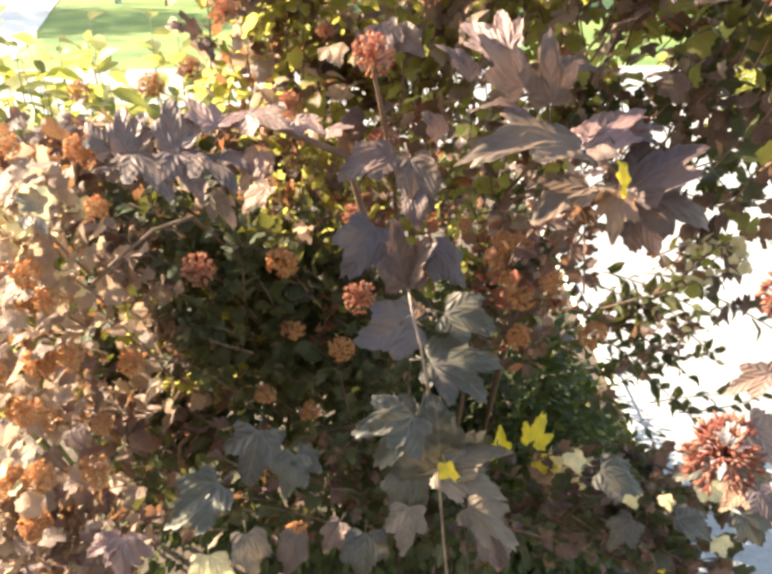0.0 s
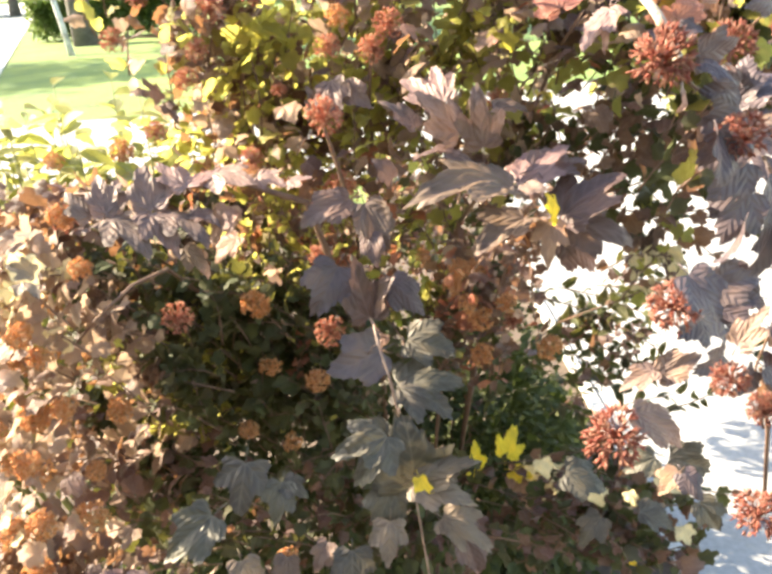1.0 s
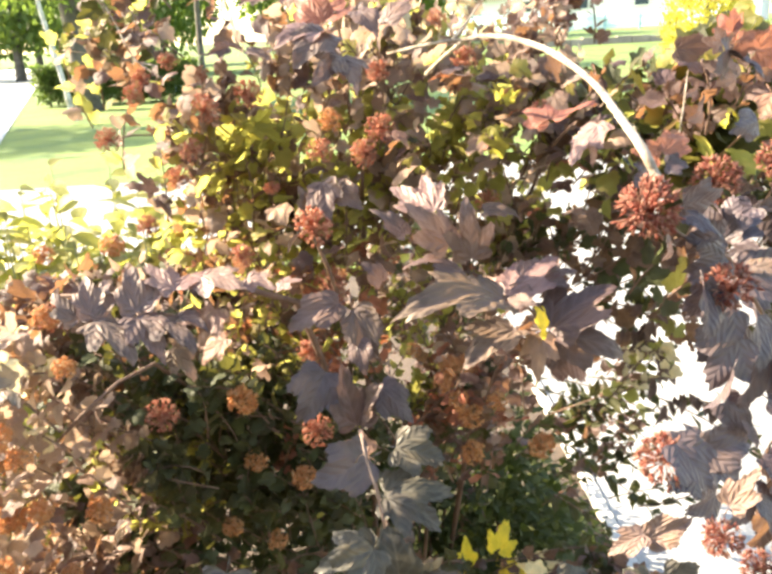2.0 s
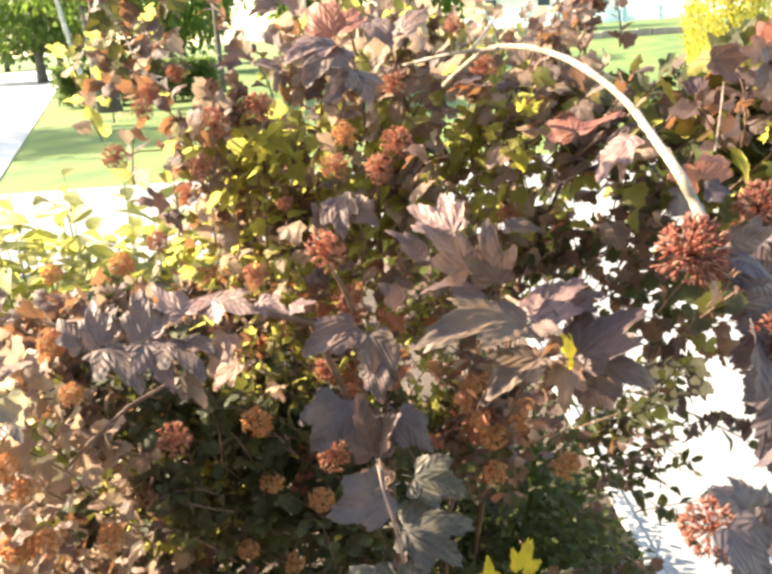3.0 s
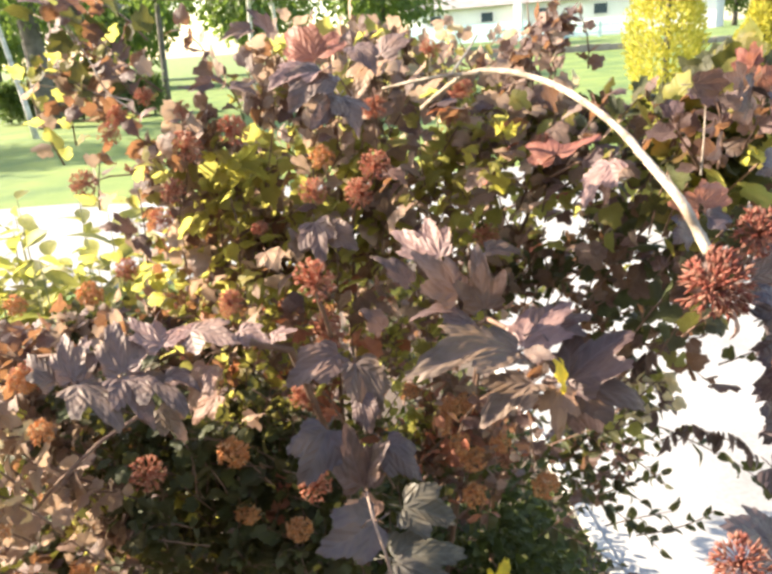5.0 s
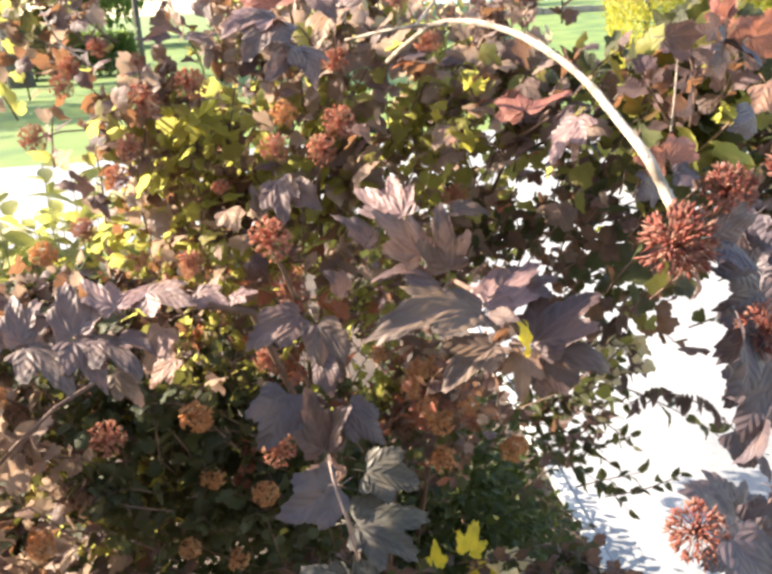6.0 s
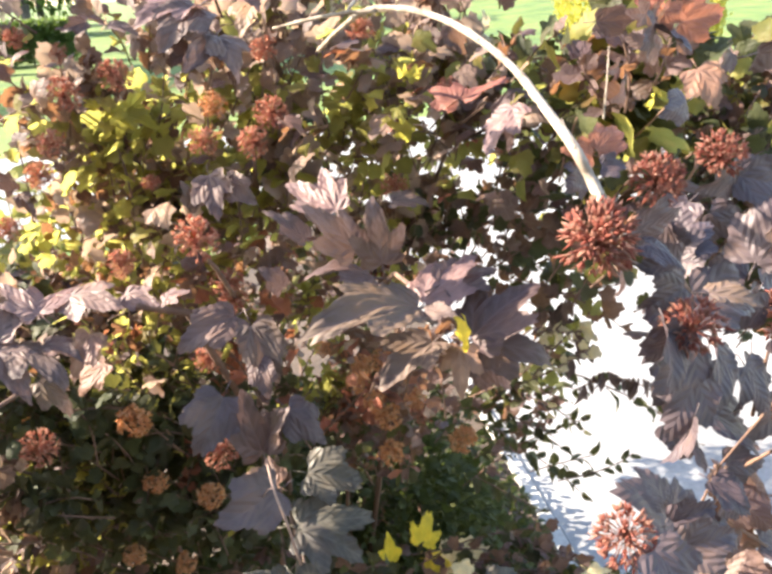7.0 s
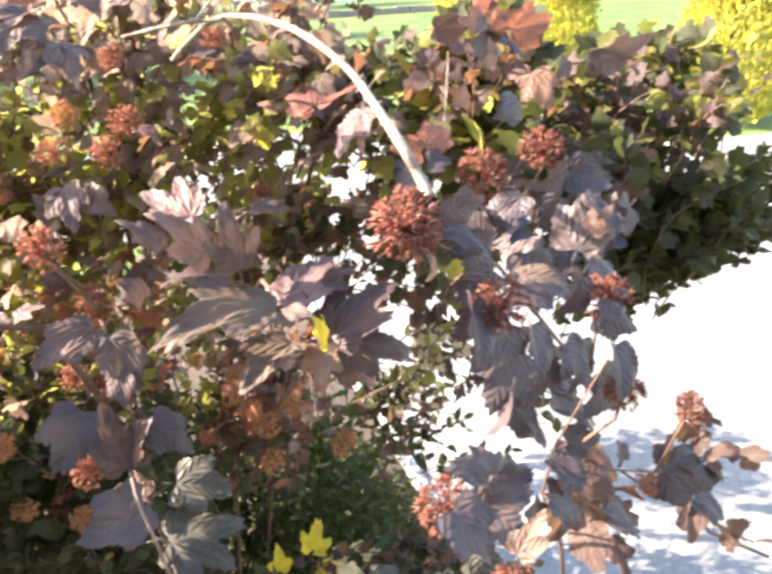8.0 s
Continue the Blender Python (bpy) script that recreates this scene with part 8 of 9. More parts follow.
bare_branch([(-0.387, 1.105, 1.574), (-0.311, 1.065, 1.562), (-0.242, 1.035, 1.547)], 0.0008, 0.0012)
# the sunlit flank
small_leaf("t", (-0.365, 0.729, 1.240), (-0.040, -0.475, -0.879), (-0.597, -0.297, 0.700), 0.030)
small_leaf("t", (-0.408, 0.719, 1.200), (-0.946, -0.321, -0.054), (-0.464, -0.600, 0.700), 0.031)
small_leaf("t", (-0.397, 0.751, 1.102), (-0.614, -0.470, -0.634), (-0.600, -0.618, 0.700), 0.021)
small_leaf("t", (-0.384, 0.675, 1.144), (-0.884, -0.468, 0.011), (-0.565, -0.474, 0.700), 0.027)
small_leaf("t", (-0.395, 0.733, 1.176), (0.778, -0.294, -0.554), (-0.595, -0.130, 0.700), 0.032)
small_leaf("t", (-0.438, 0.765, 1.154), (-0.804, -0.283, -0.523), (-0.498, -0.184, 0.700), 0.027)
small_leaf("t", (-0.415, 0.708, 1.144), (0.171, 0.227, -0.959), (-0.396, -0.640, 0.700), 0.027)
small_leaf("t", (-0.373, 0.680, 1.174), (-0.816, -0.134, -0.562), (-0.280, -0.583, 0.700), 0.021)
small_leaf("t", (-0.369, 0.716, 1.294), (-0.975, -0.033, -0.218), (-0.786, -0.563, 0.700), 0.023)
small_leaf("t", (-0.449, 0.733, 1.198), (-0.424, -0.518, -0.743), (-0.337, -0.536, 0.700), 0.032)
small_leaf("t", (-0.415, 0.731, 1.266), (-0.888, -0.383, -0.254), (-0.629, -0.601, 0.700), 0.028)
small_leaf("t", (-0.459, 0.689, 1.114), (-0.905, -0.426, -0.017), (-0.324, -0.165, 0.700), 0.021)
small_leaf("t", (-0.436, 0.726, 1.189), (0.809, 0.161, -0.565), (-0.765, -0.052, 0.700), 0.032)
small_leaf("t", (-0.400, 0.750, 1.126), (0.880, 0.133, -0.456), (-0.524, -0.284, 0.700), 0.019)
small_leaf("t", (-0.402, 0.764, 1.268), (-0.918, -0.386, -0.088), (-0.757, -0.535, 0.700), 0.025)
small_leaf("t", (-0.438, 0.709, 1.132), (0.371, -0.093, -0.924), (-0.833, -0.360, 0.700), 0.023)
small_leaf("t", (-0.329, 0.721, 1.289), (0.486, -0.788, -0.378), (-0.619, -0.518, 0.700), 0.019)
small_leaf("t", (-0.418, 0.729, 1.157), (-0.468, -0.517, -0.717), (-0.329, -0.422, 0.700), 0.027)
small_leaf("t", (-0.421, 0.675, 1.272), (0.722, -0.448, -0.527), (-0.754, -0.386, 0.700), 0.032)
small_leaf("t", (-0.403, 0.713, 1.304), (-0.028, -0.323, -0.946), (-0.442, -0.389, 0.700), 0.031)
small_leaf("t", (-0.371, 0.752, 1.158), (0.302, -0.869, -0.392), (-0.388, -0.179, 0.700), 0.027)
small_leaf("t", (-0.418, 0.759, 1.110), (-0.906, 0.410, 0.100), (-0.794, -0.471, 0.700), 0.019)
small_leaf("t", (-0.392, 0.716, 1.275), (-0.612, -0.108, -0.783), (-0.783, -0.649, 0.700), 0.031)
small_leaf("t", (-0.415, 0.676, 1.190), (-0.968, -0.129, -0.216), (-0.293, -0.491, 0.700), 0.031)
small_leaf("t", (-0.472, 0.737, 1.211), (-0.950, -0.310, 0.045), (-0.489, -0.099, 0.700), 0.020)
small_leaf("t", (-0.411, 0.738, 1.248), (0.962, -0.049, 0.269), (-0.393, -0.525, 0.700), 0.030)
small_leaf("t", (-0.426, 0.769, 1.139), (-0.992, 0.114, 0.051), (-0.848, -0.301, 0.700), 0.025)
small_leaf("t", (-0.392, 0.678, 1.253), (-0.655, 0.740, -0.156), (-0.840, -0.301, 0.700), 0.023)
small_leaf("t", (-0.372, 0.711, 1.132), (-0.627, -0.625, -0.466), (-0.749, -0.186, 0.700), 0.026)
small_leaf("t", (-0.374, 0.682, 1.296), (-0.613, -0.400, -0.681), (-0.653, -0.324, 0.700), 0.026)
small_leaf("t", (-0.402, 0.674, 1.219), (-0.367, -0.007, -0.930), (-0.451, -0.100, 0.700), 0.032)
small_leaf("t", (-0.371, 0.712, 1.171), (-0.485, -0.585, -0.650), (-0.257, -0.140, 0.700), 0.021)
small_leaf("t", (-0.330, 0.688, 1.305), (-0.675, -0.737, -0.006), (-0.377, -0.186, 0.700), 0.027)
small_leaf("p", (-0.440, 0.757, 1.083), (0.076, 0.317, -0.945), (-0.590, -0.341, 0.700), 0.029)
small_leaf("p", (-0.468, 0.727, 1.209), (-0.017, 0.267, -0.963), (-0.273, -0.540, 0.700), 0.031)
small_leaf("p", (-0.446, 0.768, 1.114), (0.579, 0.306, -0.756), (-0.730, -0.391, 0.700), 0.025)
small_leaf("p", (-0.449, 0.771, 1.134), (-0.760, -0.392, -0.518), (-0.629, -0.439, 0.700), 0.018)
small_leaf("p", (-0.448, 0.728, 1.260), (-0.498, 0.153, -0.854), (-0.426, -0.433, 0.700), 0.030)
small_leaf("p", (-0.461, 0.690, 1.121), (-0.947, 0.260, -0.188), (-0.389, -0.385, 0.700), 0.031)
small_leaf("p", (-0.394, 0.756, 1.106), (0.728, -0.685, 0.019), (-0.756, -0.253, 0.700), 0.022)
small_leaf("p", (-0.397, 0.682, 1.263), (-0.276, 0.332, -0.902), (-0.741, -0.166, 0.700), 0.022)
small_leaf("p", (-0.460, 0.745, 1.288), (0.894, 0.033, -0.447), (-0.425, -0.199, 0.700), 0.032)
small_leaf("p", (-0.409, 0.778, 1.252), (0.354, -0.880, 0.316), (-0.314, -0.414, 0.700), 0.024)
small_leaf("p", (-0.508, 0.745, 1.086), (0.118, -0.974, -0.192), (-0.282, -0.130, 0.700), 0.025)
small_leaf("p", (-0.453, 0.674, 1.192), (-0.773, -0.553, 0.312), (-0.402, -0.576, 0.700), 0.026)
small_leaf("p", (-0.389, 0.732, 1.248), (-0.963, 0.062, -0.262), (-0.299, -0.105, 0.700), 0.022)
small_leaf("p", (-0.503, 0.743, 1.157), (0.318, -0.541, -0.779), (-0.366, -0.289, 0.700), 0.022)
small_leaf("p", (-0.470, 0.701, 1.165), (0.746, 0.235, -0.623), (-0.721, -0.635, 0.700), 0.026)
small_leaf("p", (-0.363, 0.715, 1.285), (-0.800, -0.346, -0.490), (-0.578, -0.233, 0.700), 0.021)
small_leaf("p", (-0.389, 0.733, 1.197), (-0.043, 0.776, 0.629), (-0.842, -0.224, 0.700), 0.026)
small_leaf("p", (-0.382, 0.717, 1.256), (-0.793, -0.553, 0.255), (-0.669, -0.381, 0.700), 0.019)
small_leaf("v", (-0.421, 0.711, 1.257), (-0.766, -0.346, -0.541), (-0.572, -0.369, 0.700), 0.027)
small_leaf("v", (-0.392, 0.714, 1.207), (-0.326, -0.023, -0.945), (-0.258, -0.166, 0.700), 0.030)
small_leaf("v", (-0.459, 0.736, 1.255), (0.894, -0.447, -0.013), (-0.489, -0.648, 0.700), 0.032)
small_leaf("v", (-0.371, 0.757, 1.208), (-0.960, -0.028, -0.278), (-0.616, -0.139, 0.700), 0.020)
small_leaf("v", (-0.482, 0.748, 1.174), (-0.827, 0.008, -0.562), (-0.536, -0.349, 0.700), 0.029)
small_leaf("v", (-0.435, 0.702, 1.147), (0.558, -0.303, -0.772), (-0.657, -0.085, 0.700), 0.028)
small_leaf("v", (-0.433, 0.744, 1.275), (0.211, -0.676, -0.706), (-0.361, -0.280, 0.700), 0.032)
small_leaf("v", (-0.386, 0.724, 1.266), (0.231, 0.460, -0.858), (-0.762, -0.150, 0.700), 0.028)
small_leaf("v", (-0.499, 0.773, 1.185), (-0.341, -0.132, -0.931), (-0.260, -0.427, 0.700), 0.026)
small_leaf("v", (-0.466, 0.714, 1.104), (0.300, 0.953, -0.034), (-0.548, -0.148, 0.700), 0.028)
small_leaf("t", (-0.482, 0.679, 0.988), (-0.224, 0.015, -0.974), (-0.353, -0.129, 0.700), 0.021)
small_leaf("t", (-0.396, 0.658, 1.090), (0.337, -0.902, 0.271), (-0.720, -0.138, 0.700), 0.026)
small_leaf("t", (-0.477, 0.656, 0.871), (0.826, 0.103, -0.555), (-0.565, -0.165, 0.700), 0.019)
small_leaf("t", (-0.496, 0.695, 1.018), (0.550, 0.004, -0.835), (-0.335, -0.062, 0.700), 0.030)
small_leaf("t", (-0.477, 0.631, 0.940), (-0.234, 0.134, -0.963), (-0.655, -0.315, 0.700), 0.027)
small_leaf("t", (-0.429, 0.639, 1.072), (0.554, 0.256, -0.792), (-0.739, -0.319, 0.700), 0.030)
small_leaf("t", (-0.474, 0.655, 0.854), (-0.614, -0.784, -0.086), (-0.709, -0.506, 0.700), 0.031)
small_leaf("t", (-0.514, 0.713, 1.012), (-0.821, -0.561, 0.108), (-0.306, -0.438, 0.700), 0.028)
small_leaf("t", (-0.477, 0.691, 0.891), (-0.733, 0.020, -0.680), (-0.354, -0.603, 0.700), 0.021)
small_leaf("t", (-0.473, 0.657, 0.906), (-0.614, -0.756, -0.227), (-0.666, -0.461, 0.700), 0.018)
small_leaf("t", (-0.437, 0.630, 1.110), (-0.870, 0.202, -0.450), (-0.299, -0.316, 0.700), 0.025)
small_leaf("t", (-0.445, 0.642, 0.955), (-0.956, -0.040, -0.290), (-0.547, -0.389, 0.700), 0.030)
small_leaf("t", (-0.486, 0.691, 1.089), (0.605, -0.706, 0.368), (-0.673, -0.498, 0.700), 0.028)
small_leaf("t", (-0.392, 0.627, 1.143), (-0.667, -0.232, -0.708), (-0.399, -0.265, 0.700), 0.026)
small_leaf("t", (-0.494, 0.721, 1.057), (-0.466, -0.570, -0.677), (-0.524, -0.114, 0.700), 0.026)
small_leaf("t", (-0.483, 0.713, 1.083), (0.408, 0.045, -0.912), (-0.318, -0.355, 0.700), 0.028)
small_leaf("t", (-0.541, 0.705, 0.965), (0.552, 0.221, -0.804), (-0.701, -0.132, 0.700), 0.031)
small_leaf("t", (-0.434, 0.718, 0.945), (-0.805, 0.169, -0.568), (-0.732, -0.393, 0.700), 0.028)
small_leaf("t", (-0.490, 0.710, 1.052), (-0.361, -0.902, -0.239), (-0.458, -0.101, 0.700), 0.024)
small_leaf("t", (-0.482, 0.691, 1.099), (-0.604, -0.693, -0.393), (-0.488, -0.102, 0.700), 0.022)
small_leaf("t", (-0.525, 0.692, 0.844), (-0.714, -0.247, -0.655), (-0.424, -0.245, 0.700), 0.025)
small_leaf("t", (-0.496, 0.645, 1.010), (-0.192, -0.430, -0.882), (-0.317, -0.276, 0.700), 0.030)
small_leaf("t", (-0.443, 0.727, 1.085), (-0.597, -0.566, -0.568), (-0.798, -0.409, 0.700), 0.028)
small_leaf("t", (-0.491, 0.726, 0.956), (-0.638, 0.674, -0.372), (-0.601, -0.137, 0.700), 0.021)
small_leaf("v", (-0.518, 0.657, 0.880), (-0.914, -0.011, 0.406), (-0.518, -0.075, 0.700), 0.028)
small_leaf("v", (-0.435, 0.646, 0.975), (0.701, -0.689, 0.184), (-0.413, -0.441, 0.700), 0.020)
small_leaf("v", (-0.459, 0.711, 0.905), (-0.651, -0.413, -0.637), (-0.544, -0.196, 0.700), 0.023)
small_leaf("v", (-0.502, 0.667, 1.001), (0.578, 0.539, -0.613), (-0.684, -0.532, 0.700), 0.018)
small_leaf("v", (-0.473, 0.645, 1.099), (-0.917, 0.371, 0.149), (-0.340, -0.265, 0.700), 0.032)
seed_head("o", (-0.380, 0.688, 1.189), (0.792, -0.820, 0.590), 0.038)
seed_head("o", (-0.369, 0.698, 1.156), (0.319, -0.816, 1.042), 0.033)
seed_head("o", (-0.434, 0.688, 1.149), (0.863, -0.785, 0.659), 0.038)
seed_head("o", (-0.426, 0.668, 1.077), (0.258, -0.754, 1.002), 0.039)
seed_head("o", (-0.361, 0.708, 1.082), (0.046, -0.795, 1.101), 0.037)
seed_head("o", (-0.402, 0.668, 1.036), (0.193, -0.747, 1.032), 0.040)
seed_head("o", (-0.449, 0.648, 1.018), (0.558, -0.715, 0.849), 0.039)
seed_head("o", (-0.312, 0.708, 1.313), (0.673, -0.891, 0.448), 0.032)
seed_head("o", (-0.390, 0.728, 1.308), (0.610, -0.863, 0.432), 0.026)
seed_head("o", (-0.320, 0.748, 1.238), (0.576, -0.877, 0.740), 0.031)
seed_head("o", (-0.333, 0.798, 1.030), (0.461, -0.815, 1.004), 0.032)
seed_head("o", (-0.392, 0.648, 0.967), (0.379, -0.712, 1.014), 0.040)
seed_head("o", (-0.384, 0.898, 1.330), (0.630, -0.907, 0.783), 0.031)
seed_head("o", (-0.295, 0.898, 1.335), (0.401, -0.935, 0.273), 0.034)
clump((-0.527, 0.848, 0.997), (0.12, 0.10, 0.18), 12, 0.032, "ttp", 9, 0.13, 0.5, -0.8)
clump((-0.470, 0.948, 1.146), (0.13, 0.10, 0.08), 10, 0.030, "ttp", 9, 0.13, 0.5, -0.8)
twig((0.382, 0.768, 1.446), (0.346, 0.768, 1.508), 9, 0.026, "p")
twig((0.381, 0.738, 1.456), (0.370, 0.738, 1.532), 10, 0.026, "p")
twig((0.394, 0.718, 1.477), (0.411, 0.718, 1.544), 10, 0.028, "p")
twig((0.367, 0.818, 1.455), (0.346, 0.818, 1.519), 9, 0.022, "pd")
clump((0.442, 0.768, 1.379), (0.04, 0.08, 0.04), 10, 0.030, "pd", 9)
twig((0.310, 1.068, 1.263), (0.441, 1.018, 1.238), 8, 0.018, "pd")
twig((0.362, 1.018, 1.184), (0.449, 0.968, 1.224), 10, 0.024, "pd")
twig((0.396, 0.968, 1.299), (0.470, 0.918, 1.267), 10, 0.026, "pd")
twig((0.416, 1.018, 1.148), (0.502, 0.968, 1.175), 9, 0.024, "p")
leaf("u", (0.217, 0.348, 1.448), (-0.929, 0.000, -0.369), (0.124, -0.626, 0.158), 0.023, 0.14)
leaf("u", (0.217, 0.348, 1.435), (-0.813, -0.330, -0.479), (-0.024, -0.620, 0.154), 0.030, 0.17)
leaf("u", (0.224, 0.348, 1.418), (-0.736, -0.301, -0.606), (-0.052, -0.605, 0.054), 0.033, 0.05)
leaf("u", (0.228, 0.348, 1.400), (-0.595, -0.311, -0.741), (0.003, -0.592, 0.053), 0.032, 0.25)
leaf("u", (0.220, 0.358, 1.457), (-1.000, 0.000, -0.026), (0.351, -0.636, 0.150), 0.023, -0.18)
small_leaf("r", (0.208, 0.912, 1.143), (-0.889, -0.286, 0.358), (-0.562, -0.488, 0.500), 0.014)
small_leaf("r", (0.132, 0.834, 1.127), (0.482, -0.462, -0.744), (-0.852, -0.281, 0.500), 0.014)
small_leaf("r", (0.109, 0.884, 1.136), (0.502, -0.419, -0.757), (-0.800, -0.597, 0.500), 0.015)
small_leaf("t", (0.201, 0.901, 1.156), (-0.655, -0.755, 0.034), (-0.829, -0.693, 0.500), 0.011)
small_leaf("t", (0.196, 0.938, 1.119), (-0.493, 0.866, -0.078), (-0.544, -0.292, 0.500), 0.010)
small_leaf("t", (0.188, 0.867, 1.166), (0.633, 0.111, -0.766), (-0.418, -0.304, 0.500), 0.009)
small_leaf("t", (0.164, 0.928, 1.103), (-0.791, -0.114, -0.601), (-0.620, -0.609, 0.500), 0.010)
small_leaf("t", (0.184, 0.876, 1.092), (-0.843, -0.493, -0.214), (-0.821, -0.182, 0.500), 0.011)
small_leaf("t", (0.180, 0.830, 1.068), (-0.670, -0.534, -0.515), (-0.428, -0.679, 0.500), 0.015)
small_leaf("t", (0.146, 0.904, 1.111), (-0.441, -0.453, -0.775), (-0.971, -0.110, 0.500), 0.010)
small_leaf("t", (0.182, 0.928, 1.084), (-0.630, -0.441, -0.640), (-0.729, -0.685, 0.500), 0.012)
small_leaf("t", (0.150, 0.912, 1.064), (0.663, -0.747, 0.050), (-0.413, -0.139, 0.500), 0.011)
small_leaf("t", (0.182, 0.922, 1.123), (-0.165, -0.420, -0.892), (-0.418, -0.615, 0.500), 0.009)
small_leaf("t", (0.181, 0.831, 1.076), (0.669, 0.740, 0.066), (-0.929, -0.163, 0.500), 0.009)
small_leaf("t", (0.117, 0.921, 1.100), (-0.274, 0.196, -0.942), (-0.449, -0.268, 0.500), 0.015)
small_leaf("t", (0.115, 0.882, 1.159), (-0.968, -0.006, -0.250), (-0.426, -0.549, 0.500), 0.012)
small_leaf("t", (0.196, 0.855, 1.089), (0.866, -0.426, -0.262), (-0.810, -0.268, 0.500), 0.015)
seed_head("o", (0.126, 0.888, 1.146), (0.159, -0.881, 0.850), 0.035)
seed_head("o", (0.190, 0.888, 1.088), (-0.321, -0.849, 0.641), 0.032)
seed_head("o", (0.139, 0.898, 1.088), (-0.086, -0.859, 0.698), 0.033)
# foliage deep inside the crown
clump((-0.045, 1.418, 1.120), (0.22, 0.08, 0.11), 36, 0.028, "pdt", 11)
clump((0.975, 0.979, 1.248), (0.09, 0.10, 0.08), 40, 0.026, "dde", 9)
clump((0.758, 0.979, 1.214), (0.08, 0.08, 0.05), 14, 0.024, "dde", 9)
leaf("u", (0.373, 0.529, 1.395), (0.321, 0.000, 0.947), (-0.353, -0.650, 0.483), 0.030, -0.11)
leaf("u", (0.440, 0.579, 1.380), (0.031, 0.000, 1.000), (-0.578, -0.634, 0.602), 0.026, 0.04)
leaf("v", (0.390, 0.549, 1.383), (0.605, 0.000, 0.796), (-0.655, -0.646, 0.446), 0.029, -0.21)
small_leaf("t", (0.818, 0.959, 1.407), (0.118, -0.653, -0.748), (-0.322, 0.047, 0.700), 0.023)
small_leaf("t", (0.758, 1.004, 1.344), (-0.773, -0.422, -0.474), (-0.384, -0.214, 0.700), 0.020)
small_leaf("t", (0.717, 0.968, 1.491), (0.985, 0.042, -0.170), (-0.886, -0.296, 0.700), 0.025)
small_leaf("t", (0.924, 0.954, 1.412), (0.578, -0.749, 0.323), (-0.446, -0.109, 0.700), 0.019)
small_leaf("t", (0.837, 0.949, 1.352), (-0.485, -0.861, 0.155), (-0.628, -0.243, 0.700), 0.017)
small_leaf("t", (0.982, 0.983, 1.323), (-0.339, -0.427, -0.838), (-0.807, -0.125, 0.700), 0.021)
small_leaf("t", (0.957, 1.000, 1.457), (0.911, 0.234, -0.339), (-0.743, -0.214, 0.700), 0.023)
small_leaf("t", (0.802, 0.992, 1.368), (0.298, -0.847, -0.440), (-0.878, -0.405, 0.700), 0.015)
small_leaf("t", (0.670, 0.922, 1.458), (-0.504, -0.240, -0.829), (-0.788, 0.090, 0.700), 0.016)
small_leaf("t", (0.951, 0.961, 1.428), (0.546, -0.823, 0.157), (-0.627, -0.446, 0.700), 0.017)
small_leaf("g", (0.918, 0.993, 1.437), (0.820, 0.360, -0.445), (-0.454, -0.034, 0.700), 0.024)
small_leaf("g", (0.974, 1.005, 1.487), (0.886, -0.354, -0.298), (-0.387, -0.020, 0.700), 0.015)
small_leaf("g", (0.915, 0.977, 1.457), (-0.637, 0.205, -0.743), (-0.840, -0.236, 0.700), 0.018)
small_leaf("g", (0.717, 1.005, 1.348), (0.296, 0.505, -0.811), (-0.675, -0.215, 0.700), 0.016)
small_leaf("g", (0.651, 0.961, 1.388), (-0.358, -0.889, -0.287), (-0.427, -0.086, 0.700), 0.022)
small_leaf("g", (0.931, 0.998, 1.352), (-0.466, -0.874, -0.139), (-0.669, -0.447, 0.700), 0.015)
small_leaf("g", (0.961, 1.001, 1.490), (-0.411, 0.418, -0.810), (-0.605, -0.256, 0.700), 0.017)
small_leaf("g", (0.825, 0.952, 1.449), (-0.679, 0.077, -0.730), (-0.467, -0.352, 0.700), 0.014)
stem([(-0.275, 0.883, 1.468), (-0.256, 0.918, 1.470), (-0.232, 0.978, 1.462), (-0.204, 1.038, 1.443)], 0.0009, 0.0013)
stem([(-0.251, 0.973, 1.533), (-0.235, 0.998, 1.506), (-0.203, 1.038, 1.449)], 0.0009, 0.0013)
stem([(-0.173, 0.973, 1.534), (-0.179, 0.998, 1.502), (-0.185, 1.038, 1.441)], 0.0009, 0.0013)
stem([(-0.112, 0.923, 1.509), (-0.120, 0.998, 1.462), (-0.122, 1.068, 1.398)], 0.0009, 0.0013)
# more foliage behind the front leaves
clump((-0.178, 1.100, 1.346), (0.10, 0.10, 0.07), 34, 0.024, "gptg", 10, 0.1, 0.7, -0.4, 0.5)
clump((-0.062, 1.120, 1.350), (0.10, 0.10, 0.06), 26, 0.024, "gptp", 10, 0.1, 0.7, -0.4, 0.5)
clump((0.254, 1.150, 1.311), (0.12, 0.10, 0.09), 18, 0.022, "pdtg", 10)
clump((-0.003, 1.050, 1.598), (0.10, 0.10, 0.05), 16, 0.026, "pttg", 10, 0.1, 0.6, -0.6, -0.35)
clump((0.088, 1.080, 1.593), (0.10, 0.10, 0.06), 14, 0.024, "vtgt", 10, 0.1, 0.6, -0.6, -0.35)
clump((0.185, 1.100, 1.601), (0.09, 0.10, 0.05), 13, 0.022, "ttgv", 10, 0.1, 0.6, -0.6, -0.35)
clump((0.228, 1.120, 1.498), (0.10, 0.10, 0.05), 12, 0.022, "gtgt", 10, 0.1, 0.6, -0.6, -0.35)
